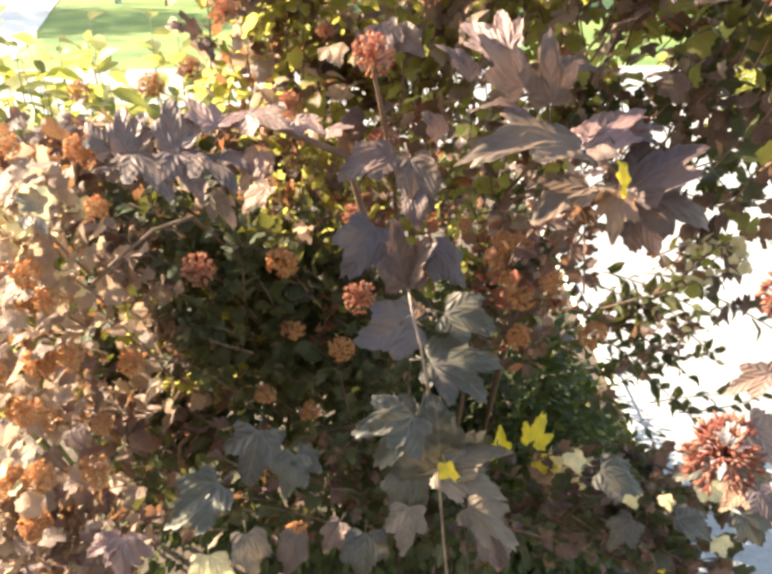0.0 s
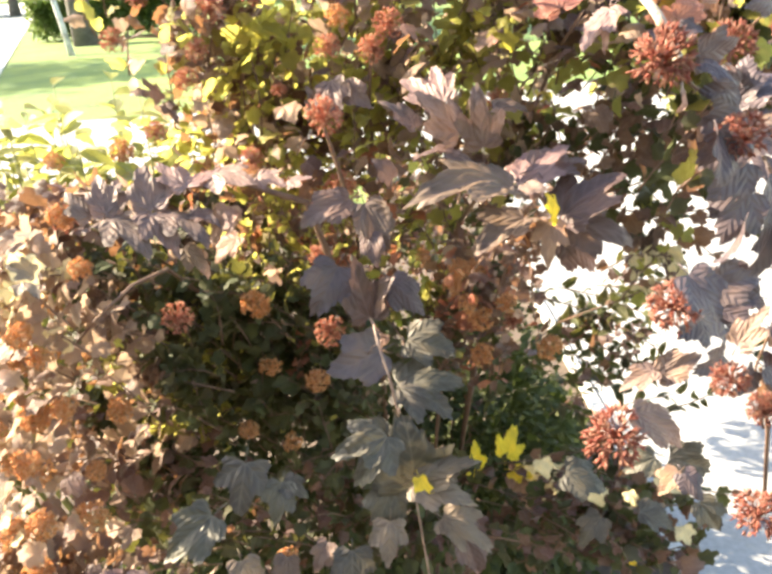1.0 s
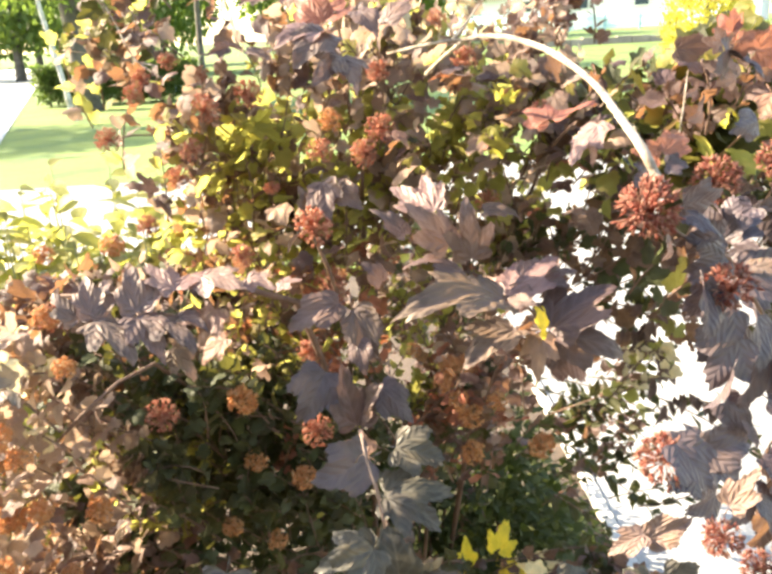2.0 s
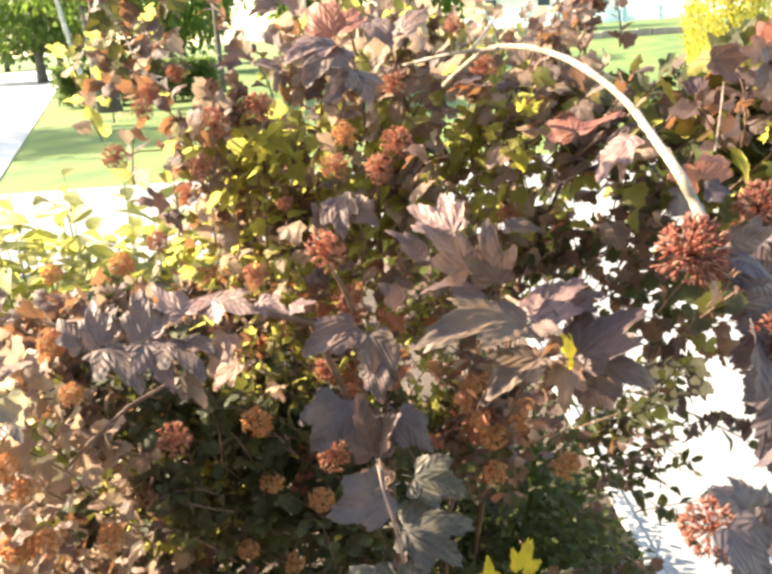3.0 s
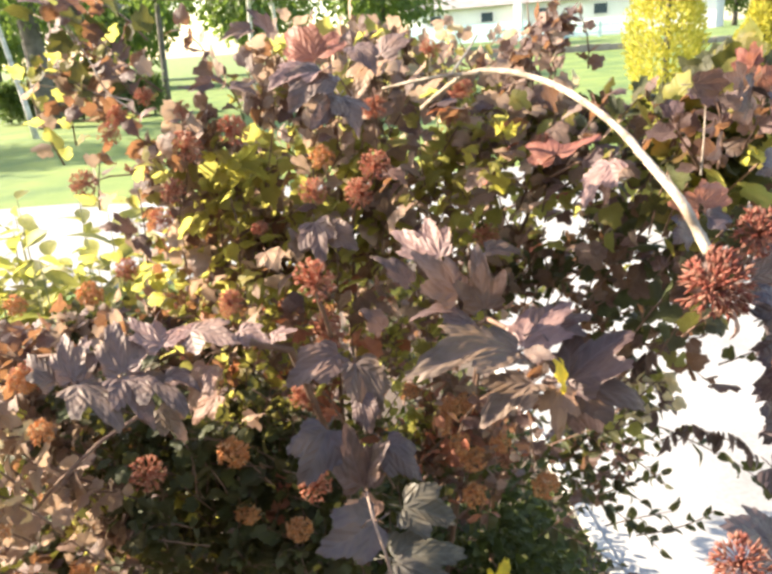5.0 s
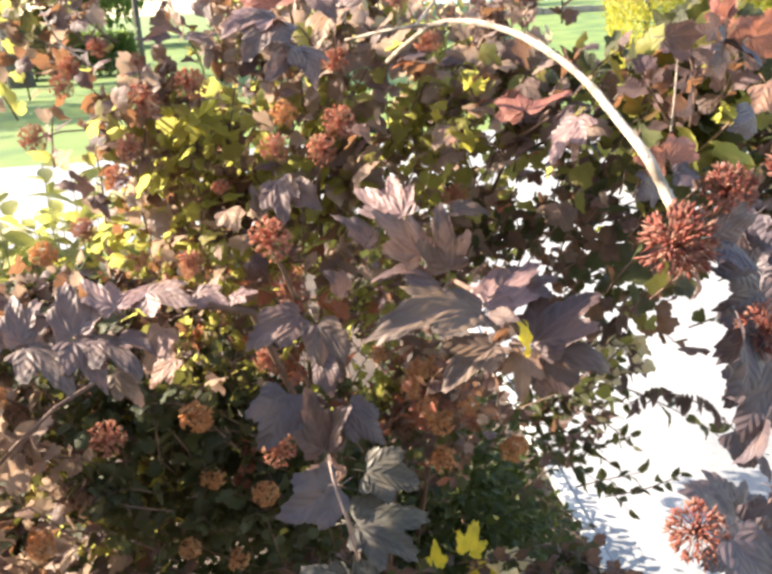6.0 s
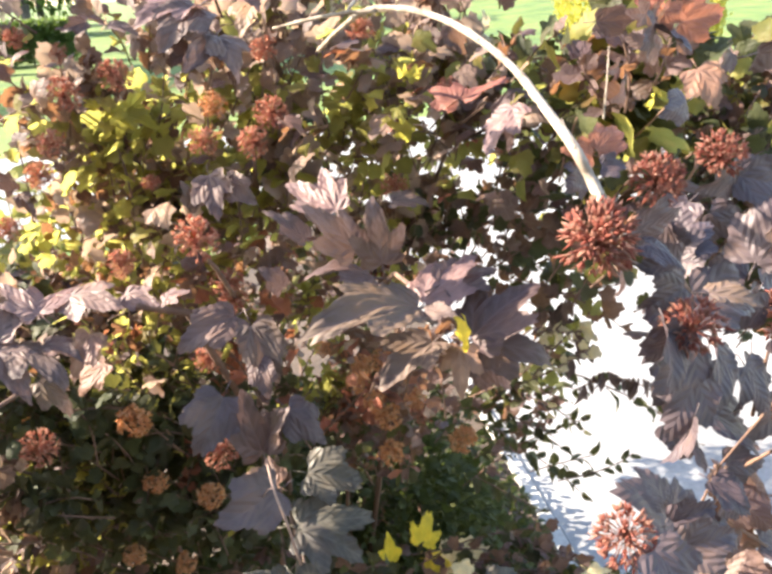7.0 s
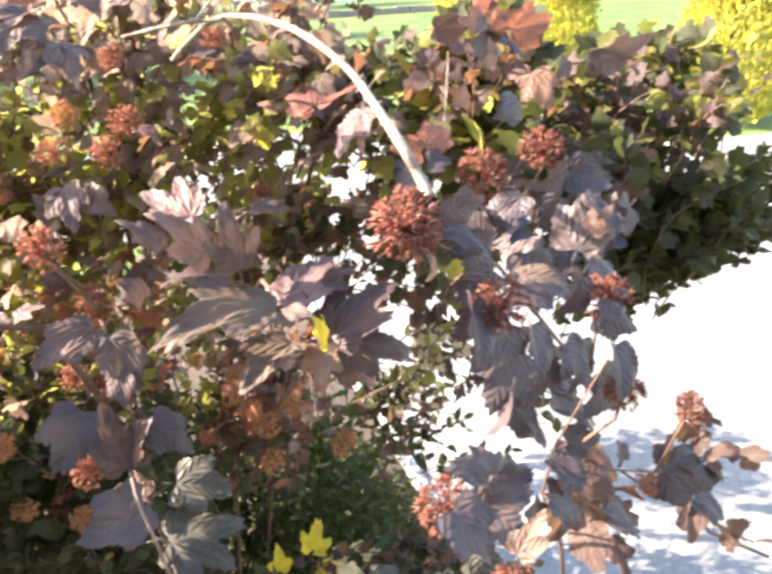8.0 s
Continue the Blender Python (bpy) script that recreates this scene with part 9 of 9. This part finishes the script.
clump((0.406, 1.050, 1.466), (0.09, 0.10, 0.05), 22, 0.030, "ppdg", 10)
clump((0.856, 0.980, 1.232), (0.16, 0.08, 0.08), 40, 0.028, "dde", 10)
clump((0.804, 1.000, 1.160), (0.12, 0.08, 0.05), 20, 0.026, "dde", 10)
clump((-0.536, 0.740, 0.822), (0.06, 0.06, 0.06), 10, 0.032, "ttp", 10, 0.1, 0.5, -0.8)
clump((-0.473, 0.760, 0.774), (0.08, 0.06, 0.06), 10, 0.032, "ttp", 10, 0.1, 0.5, -0.8)
clump((-0.484, 0.950, 1.237), (0.12, 0.08, 0.06), 14, 0.030, "ttpp", 10, 0.1, 0.6, -0.6, -0.35)
# small yellow-green and red leaves in place of sun glints inside the crown
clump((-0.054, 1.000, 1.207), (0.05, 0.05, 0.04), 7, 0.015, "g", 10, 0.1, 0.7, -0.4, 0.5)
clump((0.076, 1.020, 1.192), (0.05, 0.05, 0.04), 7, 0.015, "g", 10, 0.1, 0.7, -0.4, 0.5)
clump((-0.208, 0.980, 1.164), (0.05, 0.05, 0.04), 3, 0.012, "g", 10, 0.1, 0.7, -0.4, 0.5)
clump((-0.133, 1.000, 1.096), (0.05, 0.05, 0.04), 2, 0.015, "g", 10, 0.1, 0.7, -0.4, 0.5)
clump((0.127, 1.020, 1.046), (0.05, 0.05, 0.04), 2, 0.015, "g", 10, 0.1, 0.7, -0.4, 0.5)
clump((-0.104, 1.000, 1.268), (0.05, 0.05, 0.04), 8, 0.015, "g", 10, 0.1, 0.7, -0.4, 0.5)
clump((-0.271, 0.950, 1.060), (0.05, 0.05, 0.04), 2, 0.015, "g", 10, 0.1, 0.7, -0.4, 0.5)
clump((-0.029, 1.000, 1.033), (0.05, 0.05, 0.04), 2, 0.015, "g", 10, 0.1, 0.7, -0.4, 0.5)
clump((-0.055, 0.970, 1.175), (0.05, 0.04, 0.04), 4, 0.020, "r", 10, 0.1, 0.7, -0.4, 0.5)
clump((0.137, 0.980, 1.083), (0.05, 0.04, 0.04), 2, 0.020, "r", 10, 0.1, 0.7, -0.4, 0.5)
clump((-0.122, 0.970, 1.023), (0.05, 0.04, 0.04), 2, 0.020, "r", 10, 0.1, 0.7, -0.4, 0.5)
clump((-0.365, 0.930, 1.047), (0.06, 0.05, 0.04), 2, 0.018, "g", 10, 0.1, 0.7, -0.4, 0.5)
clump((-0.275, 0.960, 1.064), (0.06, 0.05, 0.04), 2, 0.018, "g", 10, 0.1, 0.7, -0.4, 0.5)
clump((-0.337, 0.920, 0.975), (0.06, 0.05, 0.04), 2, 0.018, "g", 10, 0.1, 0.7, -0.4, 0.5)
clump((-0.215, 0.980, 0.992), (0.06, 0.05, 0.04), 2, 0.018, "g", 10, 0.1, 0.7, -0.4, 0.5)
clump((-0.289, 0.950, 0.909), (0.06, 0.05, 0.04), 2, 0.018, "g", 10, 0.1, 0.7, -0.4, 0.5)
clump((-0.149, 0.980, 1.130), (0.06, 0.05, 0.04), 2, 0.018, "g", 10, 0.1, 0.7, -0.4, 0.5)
clump((0.201, 0.750, 1.246), (0.02, 0.03, 0.01), 5, 0.022, "p", 10)
clump((0.463, 1.000, 1.105), (0.03, 0.04, 0.03), 4, 0.020, "vgv", 10, 0.1, 0.6, -0.6, -0.35)
clump((0.069, 1.080, 1.423), (0.05, 0.06, 0.05), 8, 0.024, "dpg", 10)
clump((-0.333, 1.120, 1.595), (0.10, 0.05, 0.02), 3, 0.028, "tgg", 10, 0.1, 0.6, -0.6, -0.35)
clump((-0.290, 1.150, 1.612), (0.08, 0.05, 0.03), 3, 0.028, "ptg", 10, 0.1, 0.6, -0.6, -0.35)
clump((-0.326, 1.100, 1.596), (0.06, 0.05, 0.03), 2, 0.026, "pgt", 10, 0.1, 0.6, -0.6, -0.35)
clump((-0.402, 0.760, 1.224), (0.06, 0.04, 0.05), 8, 0.030, "tttv", 10, 0.1, 0.6, -0.6, -0.35)
clump((-0.374, 0.800, 1.136), (0.07, 0.04, 0.05), 8, 0.026, "ttt", 10, 0.1, 0.6, -0.6, -0.35)
clump((-0.336, 0.840, 1.049), (0.06, 0.04, 0.05), 6, 0.026, "ttp", 10, 0.1, 0.6, -0.6, -0.35)
# inner twigs: leaf colour darkened for shade, brightened for sunlight between
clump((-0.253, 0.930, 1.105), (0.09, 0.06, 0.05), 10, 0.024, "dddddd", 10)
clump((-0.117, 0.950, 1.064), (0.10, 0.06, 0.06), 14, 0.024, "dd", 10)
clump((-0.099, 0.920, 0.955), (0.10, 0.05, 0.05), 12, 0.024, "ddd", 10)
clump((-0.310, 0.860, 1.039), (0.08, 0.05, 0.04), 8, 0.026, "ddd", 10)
clump((0.283, 1.050, 1.286), (0.06, 0.06, 0.05), 7, 0.022, "dddp", 10)
clump((0.380, 1.080, 1.322), (0.06, 0.06, 0.04), 3, 0.022, "ddp", 10)
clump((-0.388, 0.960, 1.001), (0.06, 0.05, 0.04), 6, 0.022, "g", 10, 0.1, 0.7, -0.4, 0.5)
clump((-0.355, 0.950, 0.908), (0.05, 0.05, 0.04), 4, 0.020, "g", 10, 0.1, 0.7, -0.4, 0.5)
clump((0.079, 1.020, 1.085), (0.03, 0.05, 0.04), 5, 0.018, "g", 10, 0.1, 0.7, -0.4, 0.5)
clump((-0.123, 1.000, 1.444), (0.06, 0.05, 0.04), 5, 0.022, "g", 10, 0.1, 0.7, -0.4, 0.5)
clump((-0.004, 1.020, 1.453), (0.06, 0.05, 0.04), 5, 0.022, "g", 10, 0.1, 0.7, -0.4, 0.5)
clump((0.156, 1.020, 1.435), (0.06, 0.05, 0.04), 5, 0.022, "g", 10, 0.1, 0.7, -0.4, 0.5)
# bright leaf colours that lift the crown's top as sunlight would
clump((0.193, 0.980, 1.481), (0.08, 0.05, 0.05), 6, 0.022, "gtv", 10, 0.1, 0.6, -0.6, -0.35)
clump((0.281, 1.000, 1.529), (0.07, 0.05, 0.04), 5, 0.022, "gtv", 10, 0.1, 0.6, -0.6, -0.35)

FILL["p"].part("purple_leaves", many_purple, shrub, "many small purple-brown lobed leaves")
FILL["g"].part("green_leaves", many_green, shrub, "many inner leaves, yellow-green to stand for sunlight")
FILL["t"].part("bronze_leaves", many_tan, shrub, "many faded bronze-tan leaves")
FILL["r"].part("red_leaves", many_red, shrub, "small reddish leaves")
FILL["v"].part("cream_leaves", many_cream, shrub, "small cream leaves, some pale in place of sunlight")
FILL["d"].part("shade_leaves", many_shade, shrub, "many small olive-brown leaves, darkened to stand for shade")
FILL["e"].part("slim_leaves", many_shade, shrub, "many narrow dark olive leaves on drooping twigs, toned for shade")
twig_mesh = part("brushwood", mesh_of("brushwood", *joined(twigs), bark), shrub, "fine brown twigs")
twig_mesh["kind"] = "stuff"


# ---- neighbouring plants ----
def leafy_mass(name, at, radii, number, size, mat, parent, label, seed, shapes=None, shell=0.5, droop=0.2):
    """A crown of many small separate leaves with an uneven outline."""
    r = random.Random(seed)
    f = Foliage(shapes or [pointed_shape(r, 0.6) for _ in range(4)])
    lumps = [(Vector((r.uniform(-1, 1), r.uniform(-1, 1), r.uniform(-1, 1))).normalized(), r.uniform(0.72, 1.12)) for _ in range(26)]
    for _ in range(number):
        way = Vector((r.gauss(0, 1), r.gauss(0, 1), r.gauss(0, 1))).normalized()
        near = max(lumps, key=lambda one: one[0].dot(way))
        k = near[1] * (shell + (1 - shell) * r.random() ** 0.6)
        p = Vector(at) + Vector((way.x * radii[0], way.y * radii[1], way.z * radii[2])) * k
        ahead = (way + Vector((r.uniform(-1, 1), r.uniform(-1, 1), r.uniform(-1, 1) - droop)) * 0.9).normalized()
        face = Vector((r.uniform(-1, 1), r.uniform(-1, 1), r.uniform(0.2, 1.4)))
        f.add(turned(p, ahead, face, size * r.uniform(0.6, 1.2)), r.randrange(4))
    return f.part(name, mat, parent, label)


low = thing("low_shrub", (0.35, 1.6, 0.02), "low dark green small-leaved shrub in the shade beside the path", "shrub", "low shrubs under the ninebark")
part("stem", mesh_of("stem", *tube([(0.35, 1.6, 0.0), (0.33, 1.58, 0.25), (0.30, 1.5, 0.5)], [0.012, 0.01, 0.006]), bark), low)
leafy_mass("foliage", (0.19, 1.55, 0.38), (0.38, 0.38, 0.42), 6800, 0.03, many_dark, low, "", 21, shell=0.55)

under = thing("low_shrub", (-0.28, 1.5, 0.02), "low dark green small-leaved shrub in the shade below the ninebark", "shrub", "low shrubs under the ninebark")
part("stem", mesh_of("stem", *tube([(-0.28, 1.5, 0.0), (-0.27, 1.48, 0.25), (-0.25, 1.45, 0.5)], [0.012, 0.01, 0.006]), bark), under)
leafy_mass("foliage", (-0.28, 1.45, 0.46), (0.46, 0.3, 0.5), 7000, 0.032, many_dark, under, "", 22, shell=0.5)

edge = thing("low_shrub", (0.45, 1.85, 0.02), "low dark green small-leaved shrub against the kerb", "shrub", "low shrubs under the ninebark")
part("stem", mesh_of("stem", *tube([(0.45, 1.85, 0.0), (0.46, 1.84, 0.12), (0.47, 1.8, 0.28)], [0.01, 0.008, 0.004]), bark), edge)
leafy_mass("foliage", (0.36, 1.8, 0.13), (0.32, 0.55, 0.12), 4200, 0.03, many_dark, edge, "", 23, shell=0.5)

lime = thing("green_shrub", (-0.75, 1.75, 0.02), "yellow-green shrub with upright pointed-leaved shoots", "shrub")
rl = random.Random(8)
lf_lime = Foliage([pointed_shape(rl, 0.42, 0.35) for _ in range(4)])
shoots = []
for k in range(85):
    x, y = -0.68 + rl.uniform(-0.42, 0.36), 1.56 + rl.uniform(-0.22, 0.22)
    top = 1.24 + rl.uniform(-0.16, 0.10)
    foot = Vector((-0.75 + (x + 0.75) * 0.3, 1.75 + (y - 1.75) * 0.3, 0.02))
    line = arc(foot, (x, y, 0.6), (x + rl.uniform(-0.05, 0.05), y, top), 7)
    shoots.append(tube(line, [0.005, 0.0045, 0.004, 0.0035, 0.003, 0.002, 0.001], 4))
    for q in range(28):
        s = 0.4 + 0.6 * q / 27
        i = min(5, int(s * 6))
        p = line[i].lerp(line[i + 1], s * 6 - i)
        a = q * 2.4 + rl.uniform(-0.8, 0.8)
        ahead = Vector((math.cos(a), math.sin(a), rl.uniform(-0.5, 0.9)))
        lf_lime.add(turned(p, ahead, (rl.uniform(-0.8, 0.8), rl.uniform(-0.8, 0.4), 1), rl.uniform(0.04, 0.1)), q)
part("shoot_growth", mesh_of("shoot_growth", *joined(shoots), green_shoot), lime)["kind"] = "stuff"
lf_lime.part("foliage", many_lime, lime, "")


def round_shrub(name, at, radii, number, size, mat, label, seed, group=""):
    t = thing(name, at, label, "shrub", group)
    x, y, z = at
    r = random.Random(seed)
    limbs = []
    for _ in range(7):
        a = r.uniform(0, 6.28)
        limbs.append(tube(arc((x, y, z), (x, y, z + radii[2] * 0.7), (x + math.cos(a) * radii[0] * 0.5, y + math.sin(a) * radii[1] * 0.5, z + radii[2] * 1.3), 5), [0.04, 0.03, 0.022, 0.015, 0.008], 5))
    part("limbs", mesh_of("limbs", *joined(limbs), bark), t)
    leafy_mass("crown", (x, y, z + radii[2]), radii, number, size, mat, t, "", seed, shell=0.6)
    return t


def conifer(at, height, width, seed):
    """A golden arborvitae: a trunk and an egg-shaped crown of short upright sprays."""
    t = thing("golden_conifer", at, "bright golden-yellow clipped conifer on the lawn", "conifer", "golden conifers on the lawn")
    x, y, z = at
    part("trunk", mesh_of("trunk", *tube([(x, y, z), (x, y, z + height * 0.5), (x, y, z + height * 0.95)], [0.06, 0.04, 0.01]), dark_bark), t)
    r = random.Random(seed)
    f = Foliage([pointed_shape(r, 0.5, 0.1) for _ in range(4)])
    bumps = [(r.uniform(0, 6.283), r.random(), r.uniform(-0.18, 0.2)) for _ in range(40)]
    for _ in range(14000):
        s = r.random() ** 0.85
        a = r.uniform(0, 6.283)
        prof = min(1.0, 0.6 + 1.6 * s) * (1 - max(0.0, s - 0.3) ** 1.4 * 1.5)
        swell = sum(h * math.exp(-((math.cos(a - q) - 1) * 5) ** 2 - ((s - w) * 9) ** 2) for q, w, h in bumps)
        rad = width / 2 * prof * (1 + swell) * (0.45 + 0.5 * r.random() ** 0.6 + 0.16 * r.random() ** 6)
        p = Vector((x + math.cos(a) * rad, y + math.sin(a) * rad, z + 0.06 + s * height))
        f.add(turned(p, (math.cos(a) * 0.7 + r.uniform(-0.5, 0.5), math.sin(a) * 0.7 + r.uniform(-0.5, 0.5), 0.8), (math.cos(a) + r.uniform(-0.8, 0.8), math.sin(a) + r.uniform(-0.8, 0.8), 0.4), r.uniform(0.03, 0.085)), r.randrange(4))
    f.part("crown", many_gold, t, "")
    return t


conifer((5.3, 11.6, 0), 3.2, 1.2, 31)
conifer((7.3, 12.4, 0), 2.2, 1.2, 32)
conifer((6.2, 7.0, 0), 1.9, 1.3, 33)
round_shrub("golden_shrub", (3.0, 6.2, 0), (0.45, 0.45, 0.42), 2400, 0.06, many_lime, "low yellow-green shrub behind the ninebark", 42)


# ---- trees ----
def tree(at, height, girth, lean, mat, crown_mat, label, seed, crown=(2.4, 2.4, 2.0), leaves=5200, fork=0.45, size=0.16, crown_at=0.78, group=""):
    t = thing("tree", at, label, "tree", group)
    x, y, z = at
    r = random.Random(seed)
    top = Vector((x + lean, y, z + height))
    split = Vector((x + lean * fork, y, z + height * fork))
    part("trunk", mesh_of("trunk", *tube([(x, y, z - 0.02), (x + lean * fork * 0.3, y, z + height * fork * 0.35), split, split.lerp(top, 0.5), top], [girth * 1.15, girth * 0.92, girth * 0.8, girth * 0.5, girth * 0.15], 9), mat), t)
    limbs = []
    for k in range(7):
        a = k * 2.4 + r.uniform(-0.4, 0.4)
        s = r.uniform(0, 0.75)
        b = split.lerp(top, s)
        e = b + Vector((math.cos(a) * crown[0] * 0.7, math.sin(a) * crown[1] * 0.7, crown[2] * r.uniform(0.3, 0.9)))
        limbs.append(tube(arc(b, b.lerp(e, 0.4) + Vector((0, 0, 0.3)), e, 6), [girth * 0.5, girth * 0.4, girth * 0.3, girth * 0.2, girth * 0.12, girth * 0.05], 6))
    part("limbs", mesh_of("limbs", *joined(limbs), mat), t)
    leafy_mass("crown", (x + lean, y, z + height * crown_at), crown, leaves, size, crown_mat, t, "", seed, shell=0.25)
    return t


tree((-18.8, 18.6, 0), 10.0, 0.28, 0.3, dark_bark, many_tree, "tall roadside tree that shades the lawn", 49, (2.6, 2.8, 2.2), 3000, 0.5, 0.26, 0.74)
tree((-6.56, 18.4, 0), 5.6, 0.068, -0.75, white_bark, many_tree, "slim white-barked birch on the lawn", 51, (2.2, 2.0, 1.7), 4200, 0.42, 0.13, 0.74)
tree((-7.1, 21.2, 0), 8.5, 0.30, -0.3, dark_bark, many_tree, "tall dark-trunked tree by a clipped hedge", 52, (4.0, 3.4, 3.0), 8000, 0.5, 0.2, 0.62)
tree((-4.9, 26.0, 0), 6.0, 0.11, 0.2, dark_bark, many_tree, "young tree with a thin dark trunk", 53, (2.0, 2.0, 1.7), 3600, 0.45, 0.16, 0.8, "young trees on the lawn")
tree((-2.4, 30.0, 0), 6.2, 0.10, 0.3, white_bark, many_tree, "slim pale-trunked tree on the lawn", 54, (2.0, 2.0, 1.7), 3600, 0.45, 0.16, 0.8, "young trees on the lawn")
tree((-1.3, 30.5, 0), 6.2, 0.09, -0.2, white_bark, many_tree, "slim pale-trunked tree on the lawn", 55, (2.0, 2.0, 1.7), 3600, 0.45, 0.16, 0.8, "young trees on the lawn")
for k, (x, y) in enumerate(((-36, 62), (-45, 74), (-24, 62), (-14, 60), (-5, 66), (6, 72), (46, 84), (54, 80), (-48, 60), (-19, 46), (-11, 44), (-3.5, 48), (4.5, 52), (-28, 50), (-40, 88), (-47, 92), (-35, 95))):
    tree((x, y, rise(x, y)), 9.0 + k % 3, 0.28, 0.3, dark_bark, many_tree, "broad green tree in the distance", 60 + k, (4.6, 4.2, 3.6), 3600, 0.3, 0.42, 0.5, "trees in the distance")


def hedge(x0, x1, y, deep, height, seed):
    t = thing("hedge", ((x0 + x1) / 2, y, 0), "clipped dark green hedge under the trees", "hedge")
    r = random.Random(seed)
    f = Foliage([pointed_shape(r, 0.6) for _ in range(4)])
    for _ in range(13000):
        p = Vector((r.uniform(x0, x1), y + r.uniform(-deep, deep), 0.02 + height * r.random() ** 0.6))
        w = Vector((r.uniform(-1, 1), r.uniform(-1, 0.3), r.uniform(-0.3, 1))).normalized()
        f.add(turned(p, w, (r.uniform(-1, 1), -0.4, 1), r.uniform(0.08, 0.17)), r.randrange(4))
    f.part("foliage", many_tree, t, "")
    n = int((x1 - x0) / 0.5)
    for q in range(n):
        x = x0 + (q + 0.5) * (x1 - x0) / n
        part("stem", mesh_of("stem", *tube([(x, y, 0), (x + 0.05, y, height * 0.5), (x - 0.04, y, height * 0.85)], [0.03, 0.024, 0.012], 5), dark_bark), t)
    return t


hedge(-9.3, -4.6, 23.6, 0.5, 1.15, 71)


# ---- far side: bank, fence and house ----
def box(x0, x1, y0, y1, z0, z1):
    v = [(x, y, z) for z in (z0, z1) for y in (y0, y1) for x in (x0, x1)]
    return v, [(0, 2, 3, 1), (4, 5, 7, 6), (0, 1, 5, 4), (2, 6, 7, 3), (0, 4, 6, 2), (1, 3, 7, 5)]


border = thing("stone_border", (14, 38, rise(14, 38)), "low brown stone border across the lawn", "border")
rb = random.Random(4)
x = 8.0
while x < 24:
    w = rb.uniform(0.5, 0.9)
    z = rise(x, 38)
    part("stone", mesh_of("stone", *box(x, x + w - 0.03, 37.85 + rb.uniform(-0.04, 0.04), 38.2, z - 0.05, z + 0.3 + rb.uniform(-0.04, 0.04)), stone, smooth=False), border)
    x += w

fence = thing("picket_fence", (19.5, 60, rise(19, 60)), "turquoise wooden picket fence in front of a pale house", "fence")
fz = rise(19, 60)
picket = mesh_of("picket", *joined([box(-0.05, 0.05, -0.015, 0.015, 0.08, 1.1), ([(-0.05, -0.015, 1.1), (0.05, -0.015, 1.1), (0.05, 0.015, 1.1), (-0.05, 0.015, 1.1), (0, 0, 1.2)], [(0, 1, 4), (1, 2, 4), (2, 3, 4), (3, 0, 4)])]), turquoise, smooth=False)
for k in range(52):
    part("picket", picket, fence, "", pose(14.0 + k * 0.21, 60, fz))
for z in (0.3, 0.85):
    part("rail", mesh_of("rail", *box(13.9, 24.9, 60.02, 60.07, fz + z, fz + z + 0.08), turquoise, smooth=False), fence)
for k in range(5):
    part("post", mesh_of("post", *box(13.9 + k * 2.7, 14.02 + k * 2.7, 60.02, 60.14, fz - 0.1, fz + 1.25), turquoise, smooth=False), fence)

hz = rise(20, 70)
house = thing("house", (24, 76, hz), "single-storey white house with turquoise lower walls", "house")
part("wall", mesh_of("wall", *box(10, 42, 72, 82, hz - 0.2, hz + 3.6), plaster, smooth=False), house)
part("plinth", mesh_of("plinth", *box(9.95, 23.9, 71.9, 71.996, hz - 0.2, hz + 1.9), turquoise, smooth=False), house, "turquoise painted lower wall")
part("roof", mesh_of("roof", [(9.4, 71.2, hz + 3.6), (42.6, 71.2, hz + 3.6), (42.6, 82.8, hz + 3.6), (9.4, 82.8, hz + 3.6), (12, 77, hz + 6), (40, 77, hz + 6)], [(0, 1, 5, 4), (1, 2, 5), (2, 3, 4, 5), (3, 0, 4), (3, 2, 1, 0)], roofing, smooth=False), house)
for k in range(5):
    x = 12.5 + k * 6
    w = part("window", mesh_of("window", *box(x, x + 1.5, 71.9, 71.99, hz + 1.95, hz + 3.1), plaster, smooth=False), house)
    part("pane", mesh_of("pane", *box(x + 0.1, x + 1.4, 71.86, 71.896, hz + 2.05, hz + 3.0), m_glass, smooth=False), w)
part("pillar", mesh_of("pillar", *box(22.6, 23.4, 70.6, 71.2, hz - 0.2, hz + 3.6), plaster, smooth=False), house)

house.matrix_world = Matrix.Translation((25, 86, hz)) @ Matrix.Rotation(radians(-32), 4, "Z")

barrel = thing("water_barrel", (-6.35, 27.5, 0), "pale blue plastic barrel under the trees", "barrel")
bv, bf = tube([(-6.35, 27.5, 0), (-6.35, 27.5, 0.1), (-6.35, 27.5, 0.45), (-6.35, 27.5, 0.8), (-6.35, 27.5, 1.1)], [0.34, 0.38, 0.42, 0.38, 0.32], 20)
part("body", mesh_of("body", bv, bf, pale_blue), barrel)
